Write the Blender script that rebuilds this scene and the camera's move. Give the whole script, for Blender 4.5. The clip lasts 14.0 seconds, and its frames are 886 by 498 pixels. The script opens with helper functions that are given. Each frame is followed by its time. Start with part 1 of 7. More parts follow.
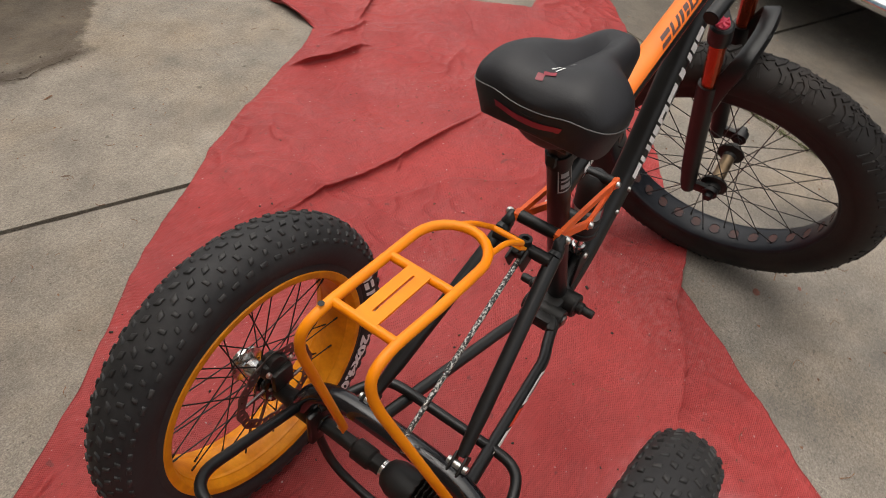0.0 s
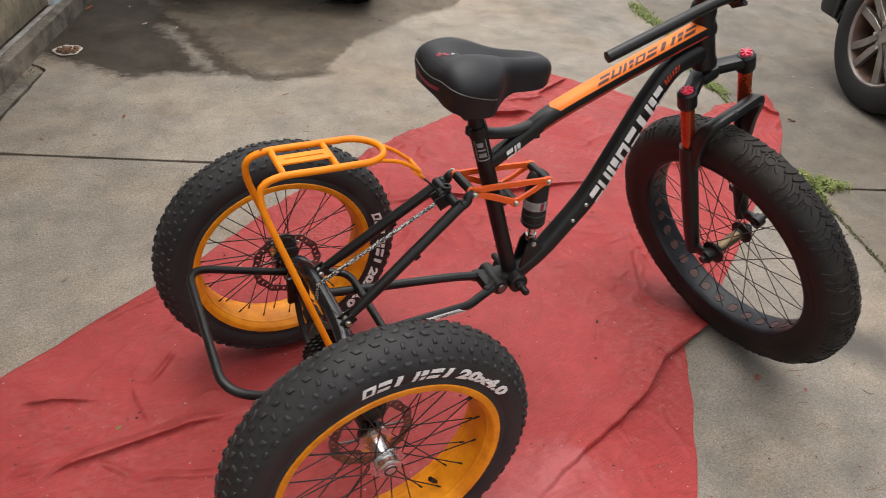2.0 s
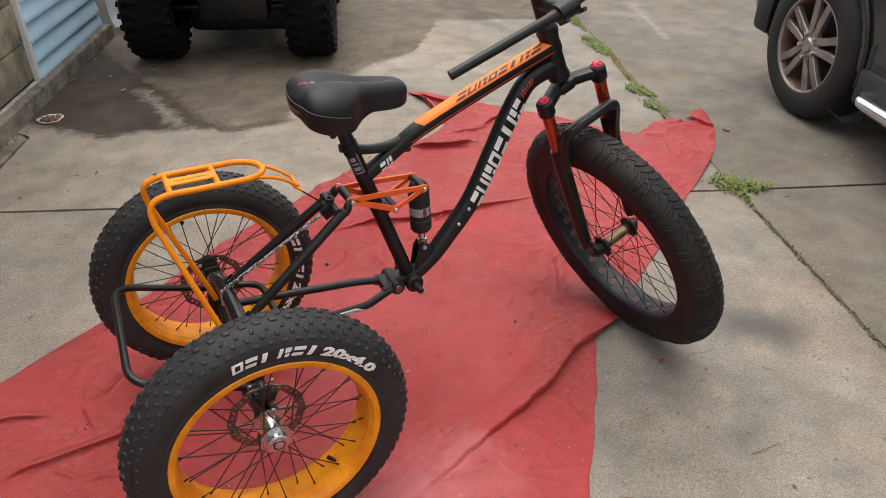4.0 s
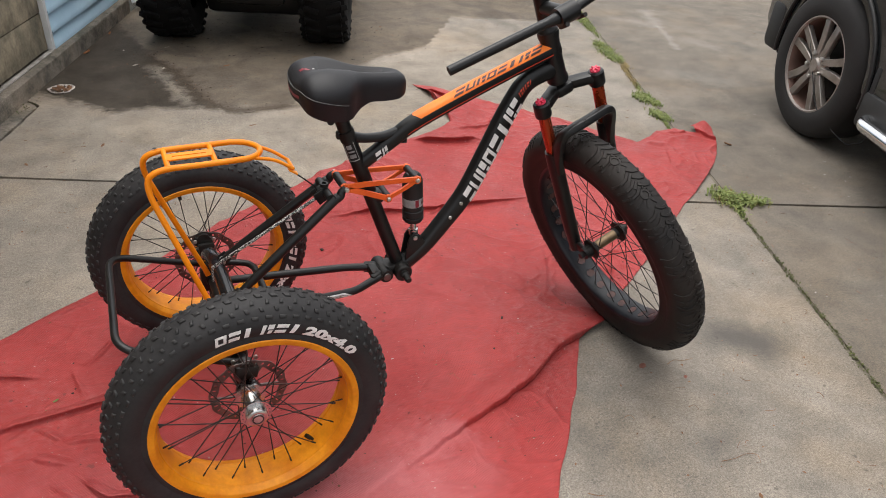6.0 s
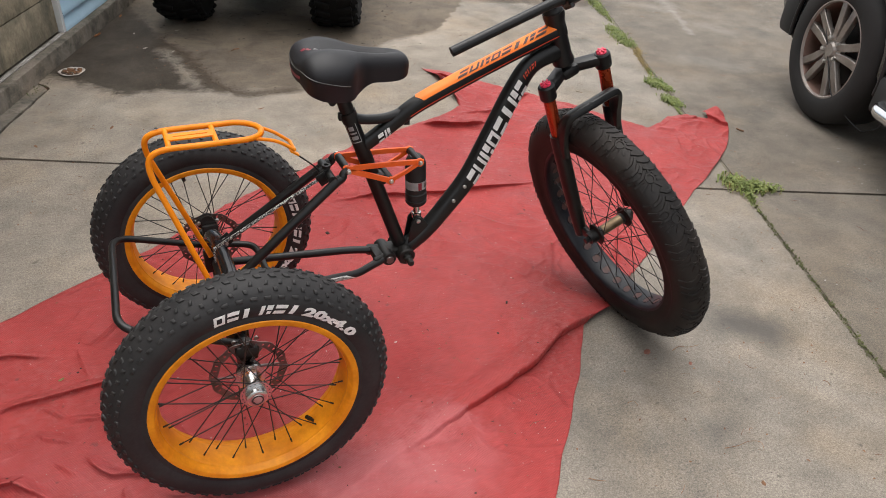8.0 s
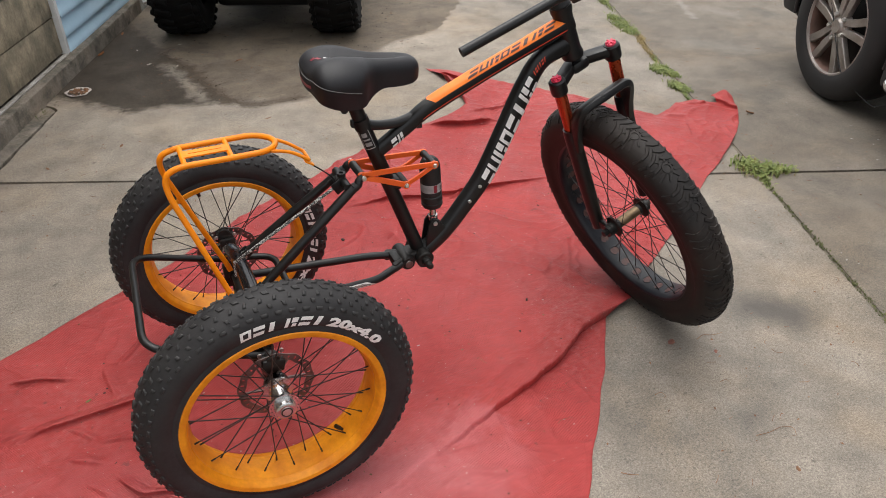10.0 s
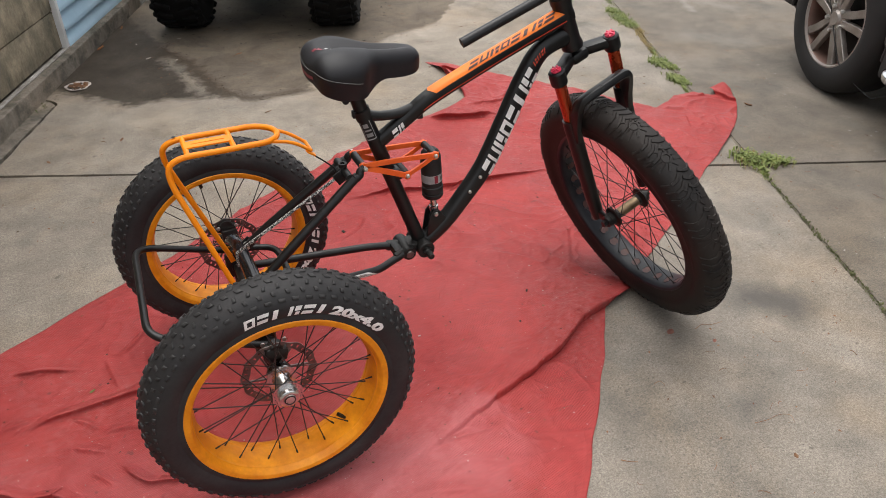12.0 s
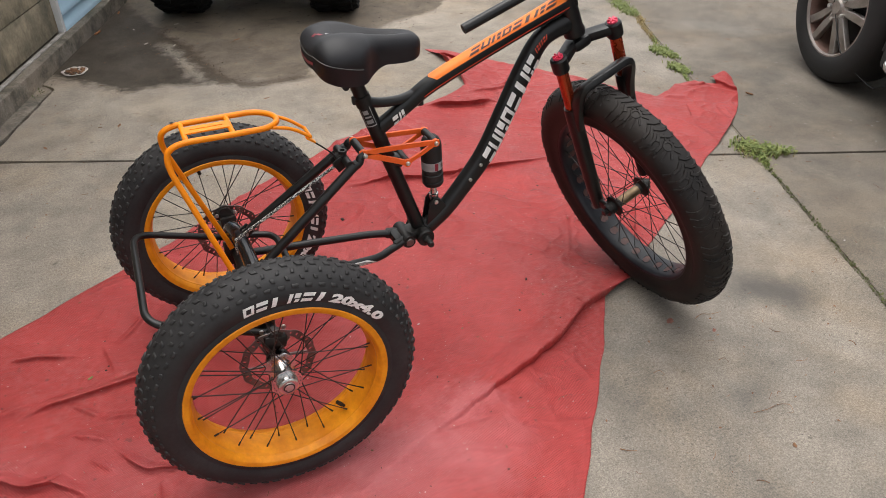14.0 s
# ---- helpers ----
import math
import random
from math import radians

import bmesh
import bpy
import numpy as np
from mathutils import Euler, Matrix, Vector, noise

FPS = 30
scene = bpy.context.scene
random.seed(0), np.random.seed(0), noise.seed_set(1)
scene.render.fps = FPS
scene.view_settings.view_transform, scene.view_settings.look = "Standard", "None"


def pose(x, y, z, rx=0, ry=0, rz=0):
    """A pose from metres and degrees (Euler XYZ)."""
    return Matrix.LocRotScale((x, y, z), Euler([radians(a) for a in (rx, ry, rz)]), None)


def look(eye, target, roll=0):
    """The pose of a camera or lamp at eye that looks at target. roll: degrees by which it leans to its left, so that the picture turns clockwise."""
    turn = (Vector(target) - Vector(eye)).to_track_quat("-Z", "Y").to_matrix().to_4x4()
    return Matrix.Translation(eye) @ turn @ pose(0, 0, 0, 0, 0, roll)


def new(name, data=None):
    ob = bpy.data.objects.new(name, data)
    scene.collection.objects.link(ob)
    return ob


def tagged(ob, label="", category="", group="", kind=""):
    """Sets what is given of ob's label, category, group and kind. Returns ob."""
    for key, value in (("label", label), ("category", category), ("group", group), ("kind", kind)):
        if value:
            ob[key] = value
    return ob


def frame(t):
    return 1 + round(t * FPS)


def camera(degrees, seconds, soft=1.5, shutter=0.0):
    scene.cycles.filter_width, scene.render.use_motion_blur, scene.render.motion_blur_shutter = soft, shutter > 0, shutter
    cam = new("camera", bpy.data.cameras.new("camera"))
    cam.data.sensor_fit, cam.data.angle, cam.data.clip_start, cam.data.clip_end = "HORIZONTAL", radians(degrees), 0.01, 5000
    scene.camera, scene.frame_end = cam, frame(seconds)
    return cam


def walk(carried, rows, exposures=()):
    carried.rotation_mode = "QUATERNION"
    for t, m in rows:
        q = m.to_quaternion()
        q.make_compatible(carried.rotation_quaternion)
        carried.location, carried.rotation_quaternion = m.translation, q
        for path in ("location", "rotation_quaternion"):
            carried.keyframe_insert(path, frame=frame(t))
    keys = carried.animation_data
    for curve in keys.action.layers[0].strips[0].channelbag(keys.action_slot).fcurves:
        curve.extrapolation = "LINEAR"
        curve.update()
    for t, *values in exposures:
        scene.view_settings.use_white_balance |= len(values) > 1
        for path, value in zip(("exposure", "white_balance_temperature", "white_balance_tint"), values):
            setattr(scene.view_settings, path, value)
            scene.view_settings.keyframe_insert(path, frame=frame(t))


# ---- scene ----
cam = camera(63.4, 14.0, soft=0.9, shutter=0.12)
PATH = [
    (0, (-0.421, -0.315, 1.265), (0.8, 0.483, -0.103), 5.9),
    (0.2, (-0.398, -0.392, 1.271), (0.769, 0.546, -0.055), 6.9),
    (0.5, (-0.393, -0.502, 1.275), (0.665, 0.581, -0.031), 7.2),
    (0.7, (-0.4, -0.575, 1.292), (0.558, 0.599, -0.014), 7.8),
    (1, (-0.439, -0.698, 1.269), (0.492, 0.54, 0.004), 8.5),
    (1.2, (-0.458, -0.776, 1.267), (0.404, 0.507, -0.003), 8.0),
    (1.5, (-0.462, -0.87, 1.302), (0.359, 0.472, 0.067), 7.0),
    (1.7, (-0.424, -0.923, 1.332), (0.376, 0.442, 0.108), 6.1),
    (2, (-0.328, -1.038, 1.325), (0.478, 0.36, 0.144), 6.0),
    (2.2, (-0.258, -1.119, 1.330), (0.545, 0.304, 0.176), 5.2),
    (2.5, (-0.21, -1.191, 1.346), (0.586, 0.262, 0.225), 4.0),
    (2.7, (-0.2, -1.225, 1.358), (0.577, 0.243, 0.244), 2.8),
    (3, (-0.236, -1.264, 1.358), (0.538, 0.215, 0.255), 2.0),
    (3.5, (-0.215, -1.333, 1.367), (0.56, 0.16, 0.286), 0.7),
    (3.7, (-0.156, -1.347, 1.365), (0.616, 0.15, 0.288), 0.3),
    (5.8, (-0.158, -1.402, 1.382), (0.614, 0.095, 0.304), 3.5),
    (6, (-0.14, -1.408, 1.377), (0.622, 0.089, 0.291), 4.0),
    (6.5, (-0.103, -1.422, 1.370), (0.646, 0.077, 0.278), 5.0),
    (7, (-0.107, -1.429, 1.366), (0.626, 0.067, 0.259), 5.0),
    (9.5, (-0.126, -1.395, 1.367), (0.585, 0.093, 0.236), 1.2),
    (10, (-0.132, -1.397, 1.370), (0.565, 0.103, 0.246), 0.2),
    (10.5, (-0.143, -1.404, 1.367), (0.55, 0.1, 0.245), -0.1),
    (11, (-0.141, -1.409, 1.365), (0.55, 0.093, 0.241), -0.1),
    (11.5, (-0.144, -1.41, 1.364), (0.553, 0.086, 0.234), 0.1),
    (12, (-0.144, -1.411, 1.367), (0.553, 0.081, 0.232), 0.1),
    (12.5, (-0.142, -1.405, 1.365), (0.556, 0.08, 0.221), 0.2),
    (13, (-0.14, -1.398, 1.361), (0.556, 0.08, 0.208), 0.2),
    (13.5, (-0.144, -1.398, 1.361), (0.553, 0.075, 0.201), 0.4),
    (14, (-0.146, -1.403, 1.361), (0.549, 0.07, 0.200), 0.5),
]
walk(cam, [(t, look(eye, target, roll)) for t, eye, target, roll in PATH],
     [(0.0, 0.95, 6780, 10), (1.0, 0.99, 6780, 10), (1.5, 1.17, 6660, 10), (2.0, 1.24, 6550, 10), (2.5, 1.25, 6500, 10), (3.5, 1.24, 6500, 10), (14.0, 1.24, 6500, 10)])

# ---- world and light: a bright overcast day ----
SUN_EL, SUN_AZ = 80.0, 350.0
world = bpy.data.worlds.new("sky")
scene.world = world
world.use_nodes = True
wn = world.node_tree
sky = wn.nodes.new("ShaderNodeTexSky")
sky.sky_type, sky.sun_disc = "NISHITA", False
sky.sun_elevation, sky.sun_rotation = radians(SUN_EL), radians(SUN_AZ)
sky.dust_density, sky.air_density = 3.0, 1.0
pale = wn.nodes.new("ShaderNodeHueSaturation")
pale.inputs["Saturation"].default_value = 0.12
wn.links.new(sky.outputs[0], pale.inputs["Color"])
wn.links.new(pale.outputs[0], wn.nodes["Background"].inputs["Color"])
wn.nodes["Background"].inputs["Strength"].default_value = 0.12
sun = new("sun", bpy.data.lights.new("sun", "SUN"))
sun.data.energy, sun.data.angle, sun.data.color = 0.7, radians(75), (1.0, 0.95, 0.87)
az, el = radians(SUN_AZ), radians(SUN_EL)
sun_way = Vector((math.sin(az) * math.cos(el), math.cos(az) * math.cos(el), math.sin(el)))
sun.matrix_world = sun_way.to_track_quat("Z", "Y").to_matrix().to_4x4()


# ---- materials ----
def node(tree, kind, **given):
    n = tree.nodes.new(kind)
    for key, value in given.items():
        n.inputs[key].default_value = value
    return n


def surface(name, one, two, scale=8.0, rough=0.6, metal=0.0, fine=60.0, bump=0.15, depth=0.002, coat=0.0, swing=0.12, each=0.0, spec=0.5):
    """A painted, moulded or cast surface: two tones in large soft patches, a fine grain, uneven gloss and a shallow relief."""
    m = bpy.data.materials.new(name)
    m.use_nodes = True
    t = m.node_tree
    b = t.nodes["Principled BSDF"]
    b.inputs["Metallic"].default_value, b.inputs["Coat Weight"].default_value = metal, coat
    b.inputs["Specular IOR Level"].default_value = spec
    co = t.nodes.new("ShaderNodeTexCoord")
    big = node(t, "ShaderNodeTexNoise", Scale=scale, Detail=5.0, Roughness=0.6)
    small = node(t, "ShaderNodeTexNoise", Scale=fine, Detail=3.0, Roughness=0.6)
    for n in (big, small):
        t.links.new(co.outputs["Object"], n.inputs["Vector"])
    ramp = t.nodes.new("ShaderNodeValToRGB")
    ramp.color_ramp.elements[0].position, ramp.color_ramp.elements[1].position = 0.35, 0.68
    ramp.color_ramp.elements[0].color, ramp.color_ramp.elements[1].color = (*one, 1), (*two, 1)
    t.links.new(big.outputs["Fac"], ramp.inputs["Fac"])
    hsv = t.nodes.new("ShaderNodeHueSaturation")
    t.links.new(ramp.outputs["Color"], hsv.inputs["Color"])
    span = node(t, "ShaderNodeMapRange")
    span.inputs["To Min"].default_value, span.inputs["To Max"].default_value = 1 - swing, 1 + swing
    t.links.new(small.outputs["Fac"], span.inputs["Value"])
    last = span.outputs[0]
    if each:
        info = t.nodes.new("ShaderNodeObjectInfo")
        spread = node(t, "ShaderNodeMapRange")
        spread.inputs["To Min"].default_value, spread.inputs["To Max"].default_value = 1 - each, 1 + each
        t.links.new(info.outputs["Random"], spread.inputs["Value"])
        both = t.nodes.new("ShaderNodeMath")
        both.operation = "MULTIPLY"
        t.links.new(last, both.inputs[0])
        t.links.new(spread.outputs[0], both.inputs[1])
        last = both.outputs[0]
    t.links.new(last, hsv.inputs["Value"])
    t.links.new(hsv.outputs["Color"], b.inputs["Base Color"])
    gloss = node(t, "ShaderNodeMapRange")
    gloss.inputs["To Min"].default_value, gloss.inputs["To Max"].default_value = max(rough - 0.1, 0.05), min(rough + 0.12, 1)
    t.links.new(big.outputs["Fac"], gloss.inputs["Value"])
    t.links.new(gloss.outputs[0], b.inputs["Roughness"])
    if bump:
        bu = node(t, "ShaderNodeBump", Strength=bump, Distance=depth)
        t.links.new(small.outputs["Fac"], bu.inputs["Height"])
        t.links.new(bu.outputs[0], b.inputs["Normal"])
    return m


ORANGE = surface("orange_enamel", (0.84, 0.222, 0.002), (0.92, 0.282, 0.004), 10, 0.40, 0, 90, 0.05, 0.001, 0.0, 0.05, spec=0.32)
RIM_ORANGE = surface("orange_rim_paint", (0.66, 0.205, 0.006), (0.88, 0.33, 0.012), 22, 0.42, 0, 120, 0.08, 0.001, 0.0, 0.12, spec=0.35)
LINK_ORANGE = surface("red_orange_enamel", (0.80, 0.105, 0.012), (0.88, 0.14, 0.02), 12, 0.42, 0, 90, 0.05, 0.001, 0.0, 0.06, spec=0.4)
PANEL_ORANGE = surface("orange_decal", (0.90, 0.19, 0.02), (0.98, 0.24, 0.03), 9, 0.45, 0, 90, 0.03, 0.001, 0.0, 0.04, spec=0.35)
RED_DECAL = surface("red_decal", (0.62, 0.05, 0.02), (0.7, 0.07, 0.03), 12, 0.4, 0, 90, 0.03)
FRAME = surface("satin_black_frame", (0.004, 0.004, 0.0045), (0.008, 0.0075, 0.0075), 14, 0.40, 0, 160, 0.06, 0.001, 0.05, 0.2, spec=0.42)
WORN = surface("dusty_black_metal", (0.008, 0.0075, 0.0075), (0.024, 0.022, 0.02), 30, 0.5, 0.3, 200, 0.12, 0.001, 0, 0.25)
BEAM = surface("gloss_black_beam", (0.005, 0.0045, 0.006), (0.009, 0.0085, 0.0105), 14, 0.2, 0, 160, 0.04, 0.001, 0.2, 0.2)
RUBBER = surface("tyre_rubber", (0.0165, 0.0158, 0.0166), (0.034, 0.032, 0.0322), 11, 0.6, 0, 140, 0.35, 0.001, 0, 0.3, spec=0.3)
TREAD = surface("scuffed_tread_rubber", (0.0135, 0.0130, 0.0136), (0.037, 0.0345, 0.0335), 30, 0.55, 0, 160, 0.3, 0.001, 0, 0.3, spec=0.4)
FRONT_RUBBER = surface("dusty_tyre_rubber", (0.0085, 0.0078, 0.0080), (0.028, 0.0215, 0.0180), 7, 0.62, 0, 120, 0.3, 0.001, 0, 0.26, spec=0.32)
LETTER = surface("worn_white_print", (0.70, 0.69, 0.67), (0.90, 0.89, 0.87), 40, 0.6, 0, 200, 0.05, 0.001, 0, 0.15)
LETTER_GREY = surface("grey_print", (0.24, 0.24, 0.24), (0.38, 0.38, 0.375), 40, 0.6, 0, 200, 0.05)
DARK_PRINT = surface("dark_print", (0.05, 0.018, 0.012), (0.09, 0.03, 0.02), 40, 0.5, 0, 200, 0.05)
SILVER = surface("polished_alloy", (0.52, 0.51, 0.50), (0.72, 0.71, 0.70), 30, 0.20, 0.97, 150, 0.06)
STEEL = surface("bolt_steel", (0.55, 0.54, 0.52), (0.7, 0.69, 0.67), 60, 0.3, 0.9, 200, 0.05)
DISC = surface("brake_steel", (0.13, 0.11, 0.105), (0.24, 0.21, 0.20), 25, 0.36, 0.85, 200, 0.08)
SPOKE = surface("black_spoke", (0.014, 0.013, 0.013), (0.03, 0.028, 0.026), 40, 0.4, 0.2, 100, 0.0)
STANCHION = surface("copper_anodised_tube", (0.36, 0.045, 0.014), (0.46, 0.07, 0.02), 20, 0.24, 0.7, 100, 0.03, 0.001, 0.2, 0.06)
BRONZE = surface("bronze_hub", (0.13, 0.09, 0.052), (0.24, 0.17, 0.105), 30, 0.36, 0.85, 100, 0.05)
RED_CAP = surface("red_knob", (0.66, 0.03, 0.08), (0.76, 0.07, 0.13), 40, 0.4, 0, 100, 0.05)
VINYL = surface("saddle_vinyl", (0.0075, 0.0071, 0.0090), (0.0130, 0.0122, 0.0152), 9, 0.54, 0, 320, 0.3, 0.0006, 0, 0.15, spec=0.45)
PLASTIC = surface("black_plastic", (0.006, 0.006, 0.006), (0.013, 0.0125, 0.0125), 15, 0.55, 0, 200, 0.1)
PIPING = surface("grey_piping", (0.10, 0.10, 0.10), (0.16, 0.16, 0.155), 30, 0.5, 0, 200, 0.1)
RED_VINYL = surface("red_vinyl", (0.17, 0.006, 0.016), (0.28, 0.014, 0.032), 20, 0.35, 0, 200, 0.1)
RIM_BLACK = surface("gloss_black_rim", (0.006, 0.007, 0.011), (0.015, 0.017, 0.022), 14, 0.40, 0.0, 150, 0.08, 0.001, 0.0, 0.2, spec=0.34)
STRIP = surface("rim_strip", (0.055, 0.022, 0.019), (0.085, 0.036, 0.030), 30, 0.6, 0, 150, 0.1)


def speckled():
    """A rod with flaking paint over bright metal."""
    m = surface("flaked_rod", (0.02, 0.02, 0.02), (0.03, 0.03, 0.03), 20, 0.45, 0, 200, 0.2)
    t = m.node_tree
    b = t.nodes["Principled BSDF"]
    old = b.inputs["Base Color"].links[0].from_socket
    co = t.nodes.new("ShaderNodeTexCoord")
    n = node(t, "ShaderNodeTexNoise", Scale=300.0, Detail=3.0, Roughness=0.6)
    t.links.new(co.outputs["Object"], n.inputs["Vector"])
    r = t.nodes.new("ShaderNodeValToRGB")
    r.color_ramp.elements[0].position, r.color_ramp.elements[1].position = 0.51, 0.55
    t.links.new(n.outputs["Fac"], r.inputs["Fac"])
    mix = t.nodes.new("ShaderNodeMix")
    mix.data_type = "RGBA"
    t.links.new(r.outputs["Color"], mix.inputs[0])
    t.links.new(old, mix.inputs[6])
    mix.inputs[7].default_value = (0.62, 0.6, 0.57, 1)
    t.links.new(mix.outputs[2], b.inputs["Base Color"])
    return m


FLAKED = speckled()


def ramp_between(t, source, low, high, a=(0, 0, 0, 1), b=(1, 1, 1, 1)):
    r = t.nodes.new("ShaderNodeValToRGB")
    r.color_ramp.elements[0].position, r.color_ramp.elements[1].position = low, high
    r.color_ramp.elements[0].color, r.color_ramp.elements[1].color = a, b
    t.links.new(source, r.inputs["Fac"])
    return r.outputs["Color"]


def blend(t, fac, a, b, kind="MIX"):
    mix = t.nodes.new("ShaderNodeMix")
    mix.data_type, mix.blend_type = "RGBA", kind
    for socket, value in ((0, fac), (6, a), (7, b)):
        if isinstance(value, (int, float)):
            mix.inputs[socket].default_value = value
        elif isinstance(value, tuple):
            mix.inputs[socket].default_value = value
        else:
            t.links.new(value, mix.inputs[socket])
    return mix.outputs[2]


def math_node(t, kind, a, b=0.0):
    n = t.nodes.new("ShaderNodeMath")
    n.operation = kind
    for i, value in enumerate((a, b)):
        if isinstance(value, (int, float)):
            n.inputs[i].default_value = value
        else:
            t.links.new(value, n.inputs[i])
    return n.outputs[0]


# the driveway's own axes: U along it, V across it, from the crossing of two joints
U, V = Vector((0.372, 0.928, 0)), Vector((0.928, -0.372, 0))
CROSS = Vector((2.10, 0.40, 0))
YARD = Matrix(((V.x, U.x, 0, CROSS.x), (V.y, U.y, 0, CROSS.y), (0, 0, 1, 0), (0, 0, 0, 1)))


def line_gap(t, u, v, p, q):
    """Distance in the plan from (u, v) to the stroke from p to q."""
    dx, dy = q[0] - p[0], q[1] - p[1]
    size = max(dx * dx + dy * dy, 1e-9)
    ru, rv = math_node(t, "SUBTRACT", u, p[0]), math_node(t, "SUBTRACT", v, p[1])
    s = math_node(t, "ADD", math_node(t, "MULTIPLY", ru, dx / size), math_node(t, "MULTIPLY", rv, dy / size))
    s = math_node(t, "MINIMUM", math_node(t, "MAXIMUM", s, 0.0), 1.0)
    gu, gv = math_node(t, "SUBTRACT", ru, math_node(t, "MULTIPLY", s, dx)), math_node(t, "SUBTRACT", rv, math_node(t, "MULTIPLY", s, dy))
    return math_node(t, "SQRT", math_node(t, "ADD", math_node(t, "MULTIPLY", gu, gu), math_node(t, "MULTIPLY", gv, gv)))


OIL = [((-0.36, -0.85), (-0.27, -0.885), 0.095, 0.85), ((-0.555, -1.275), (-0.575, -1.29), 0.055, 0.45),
    ((-0.93, -1.02), (-0.90, -1.30), 0.060, 0.24), ((-0.86, -1.52), (-0.80, -1.72), 0.080, 0.36), ((-0.42, -1.05), (-0.30, -1.16), 0.05, 0.22)]  # two ends, reach, strength


SCRATCHES = [((0.52, 3.05), (0.50, 2.62), 0.035, 0.40), ((0.50, 2.62), (0.47, 2.10), 0.018, 0.45), ((0.20, 2.80), (0.42, 2.66), 0.06, 0.30), ((0.62, 2.30), (0.74, 2.15), 0.05, 0.25), ((0.30, 1.62), (0.55, 1.48), 0.07, 0.22)]  # two ends, reach, strength


def concrete(name, wet=False, tone=1.0, stained=False, scratched=False):
    """Old driveway concrete: mottled, pitted, speckled with sand and dirt; wet adds the silty damp patch of its own shape, stained the old oil drips, scratched whitish scrapes and paint flecks."""
    m = bpy.data.materials.new(name)
    m.use_nodes = True
    t = m.node_tree
    b = t.nodes["Principled BSDF"]
    geo = t.nodes.new("ShaderNodeNewGeometry")
    pos = geo.outputs["Position"]

    def noise_at(scale, detail=5.0, rough=0.6, distortion=0.0):
        n = node(t, "ShaderNodeTexNoise", Scale=scale, Detail=detail, Roughness=rough, Distortion=distortion)
        t.links.new(pos, n.inputs["Vector"])
        return n.outputs["Fac"]

    broad, middle, grain, grit = noise_at(0.9), noise_at(5.0, 7.0, 0.68), noise_at(105.0, 4.0), noise_at(260.0, 2.0)
    colour = ramp_between(t, broad, 0.3, 0.7, (0.231 * tone, 0.206 * tone, 0.179 * tone, 1), (0.322 * tone, 0.289 * tone, 0.254 * tone, 1))
    colour = blend(t, ramp_between(t, noise_at(1.7, 5.0, 0.65, 0.3), 0.48, 0.72), colour, (0.292 * tone, 0.240 * tone, 0.186 * tone, 1))
    colour = blend(t, math_node(t, "MULTIPLY", ramp_between(t, noise_at(3.1, 5.0, 0.65, 0.4), 0.54, 0.70), 0.5), colour, (0.185 * tone, 0.180 * tone, 0.165 * tone, 1))
    colour = blend(t, 0.85, colour, ramp_between(t, middle, 0.32, 0.7, (0.62, 0.61, 0.59, 1), (1.18, 1.15, 1.10, 1)), "MULTIPLY")
    colour = blend(t, 0.8, colour, ramp_between(t, grain, 0.3, 0.72, (0.76, 0.75, 0.74, 1), (1.20, 1.19, 1.17, 1)), "MULTIPLY")
    colour = blend(t, 0.9, colour, ramp_between(t, grit, 0.34, 0.68, (0.70, 0.69, 0.68, 1), (1.26, 1.25, 1.23, 1)), "MULTIPLY")
    pits = ramp_between(t, noise_at(118.0, 2.0, 0.5), 0.68, 0.73)
    colour = blend(t, math_node(t, "MULTIPLY", pits, 0.6), colour, (0.07, 0.06, 0.048, 1))
    # worn through to the aggregate here and there
    bare = math_node(t, "MULTIPLY", ramp_between(t, noise_at(1.5, 5.0, 0.65), 0.44, 0.60), ramp_between(t, noise_at(165.0, 2.0, 0.5), 0.54, 0.62))
    colour = blend(t, math_node(t, "MULTIPLY", bare, 0.42), colour, (0.105, 0.098, 0.086, 1))
    spots = noise_at(26.0, 2.0, 0.5)
    colour = blend(t, math_node(t, "MULTIPLY", ramp_between(t, spots, 0.69, 0.76), 0.55), colour, (0.07, 0.06, 0.05, 1))
    oil = noise_at(2.3, 3.0, 0.5, 0.4)
    colour = blend(t, math_node(t, "MULTIPLY", ramp_between(t, oil, 0.58, 0.76), 0.42), colour, (0.085, 0.078, 0.07, 1))
    b.inputs["Roughness"].default_value = 0.88
    if wet or stained or scratched:
        sep = t.nodes.new("ShaderNodeSeparateXYZ")
        t.links.new(pos, sep.inputs[0])
        plan = []
        for way in (V, U):
            flat = math_node(t, "ADD", math_node(t, "MULTIPLY", sep.outputs[0], way.x), math_node(t, "MULTIPLY", sep.outputs[1], way.y))
            plan.append(math_node(t, "SUBTRACT", flat, CROSS.dot(way)))
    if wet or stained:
        # greyer and darker towards the long joint, with a ragged edge
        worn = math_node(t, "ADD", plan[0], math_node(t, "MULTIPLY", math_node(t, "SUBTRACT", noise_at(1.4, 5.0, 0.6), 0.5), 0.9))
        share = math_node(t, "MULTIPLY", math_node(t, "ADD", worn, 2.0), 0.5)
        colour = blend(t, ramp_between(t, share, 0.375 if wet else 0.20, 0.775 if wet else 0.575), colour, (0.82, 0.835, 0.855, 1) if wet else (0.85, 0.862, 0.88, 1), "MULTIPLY")
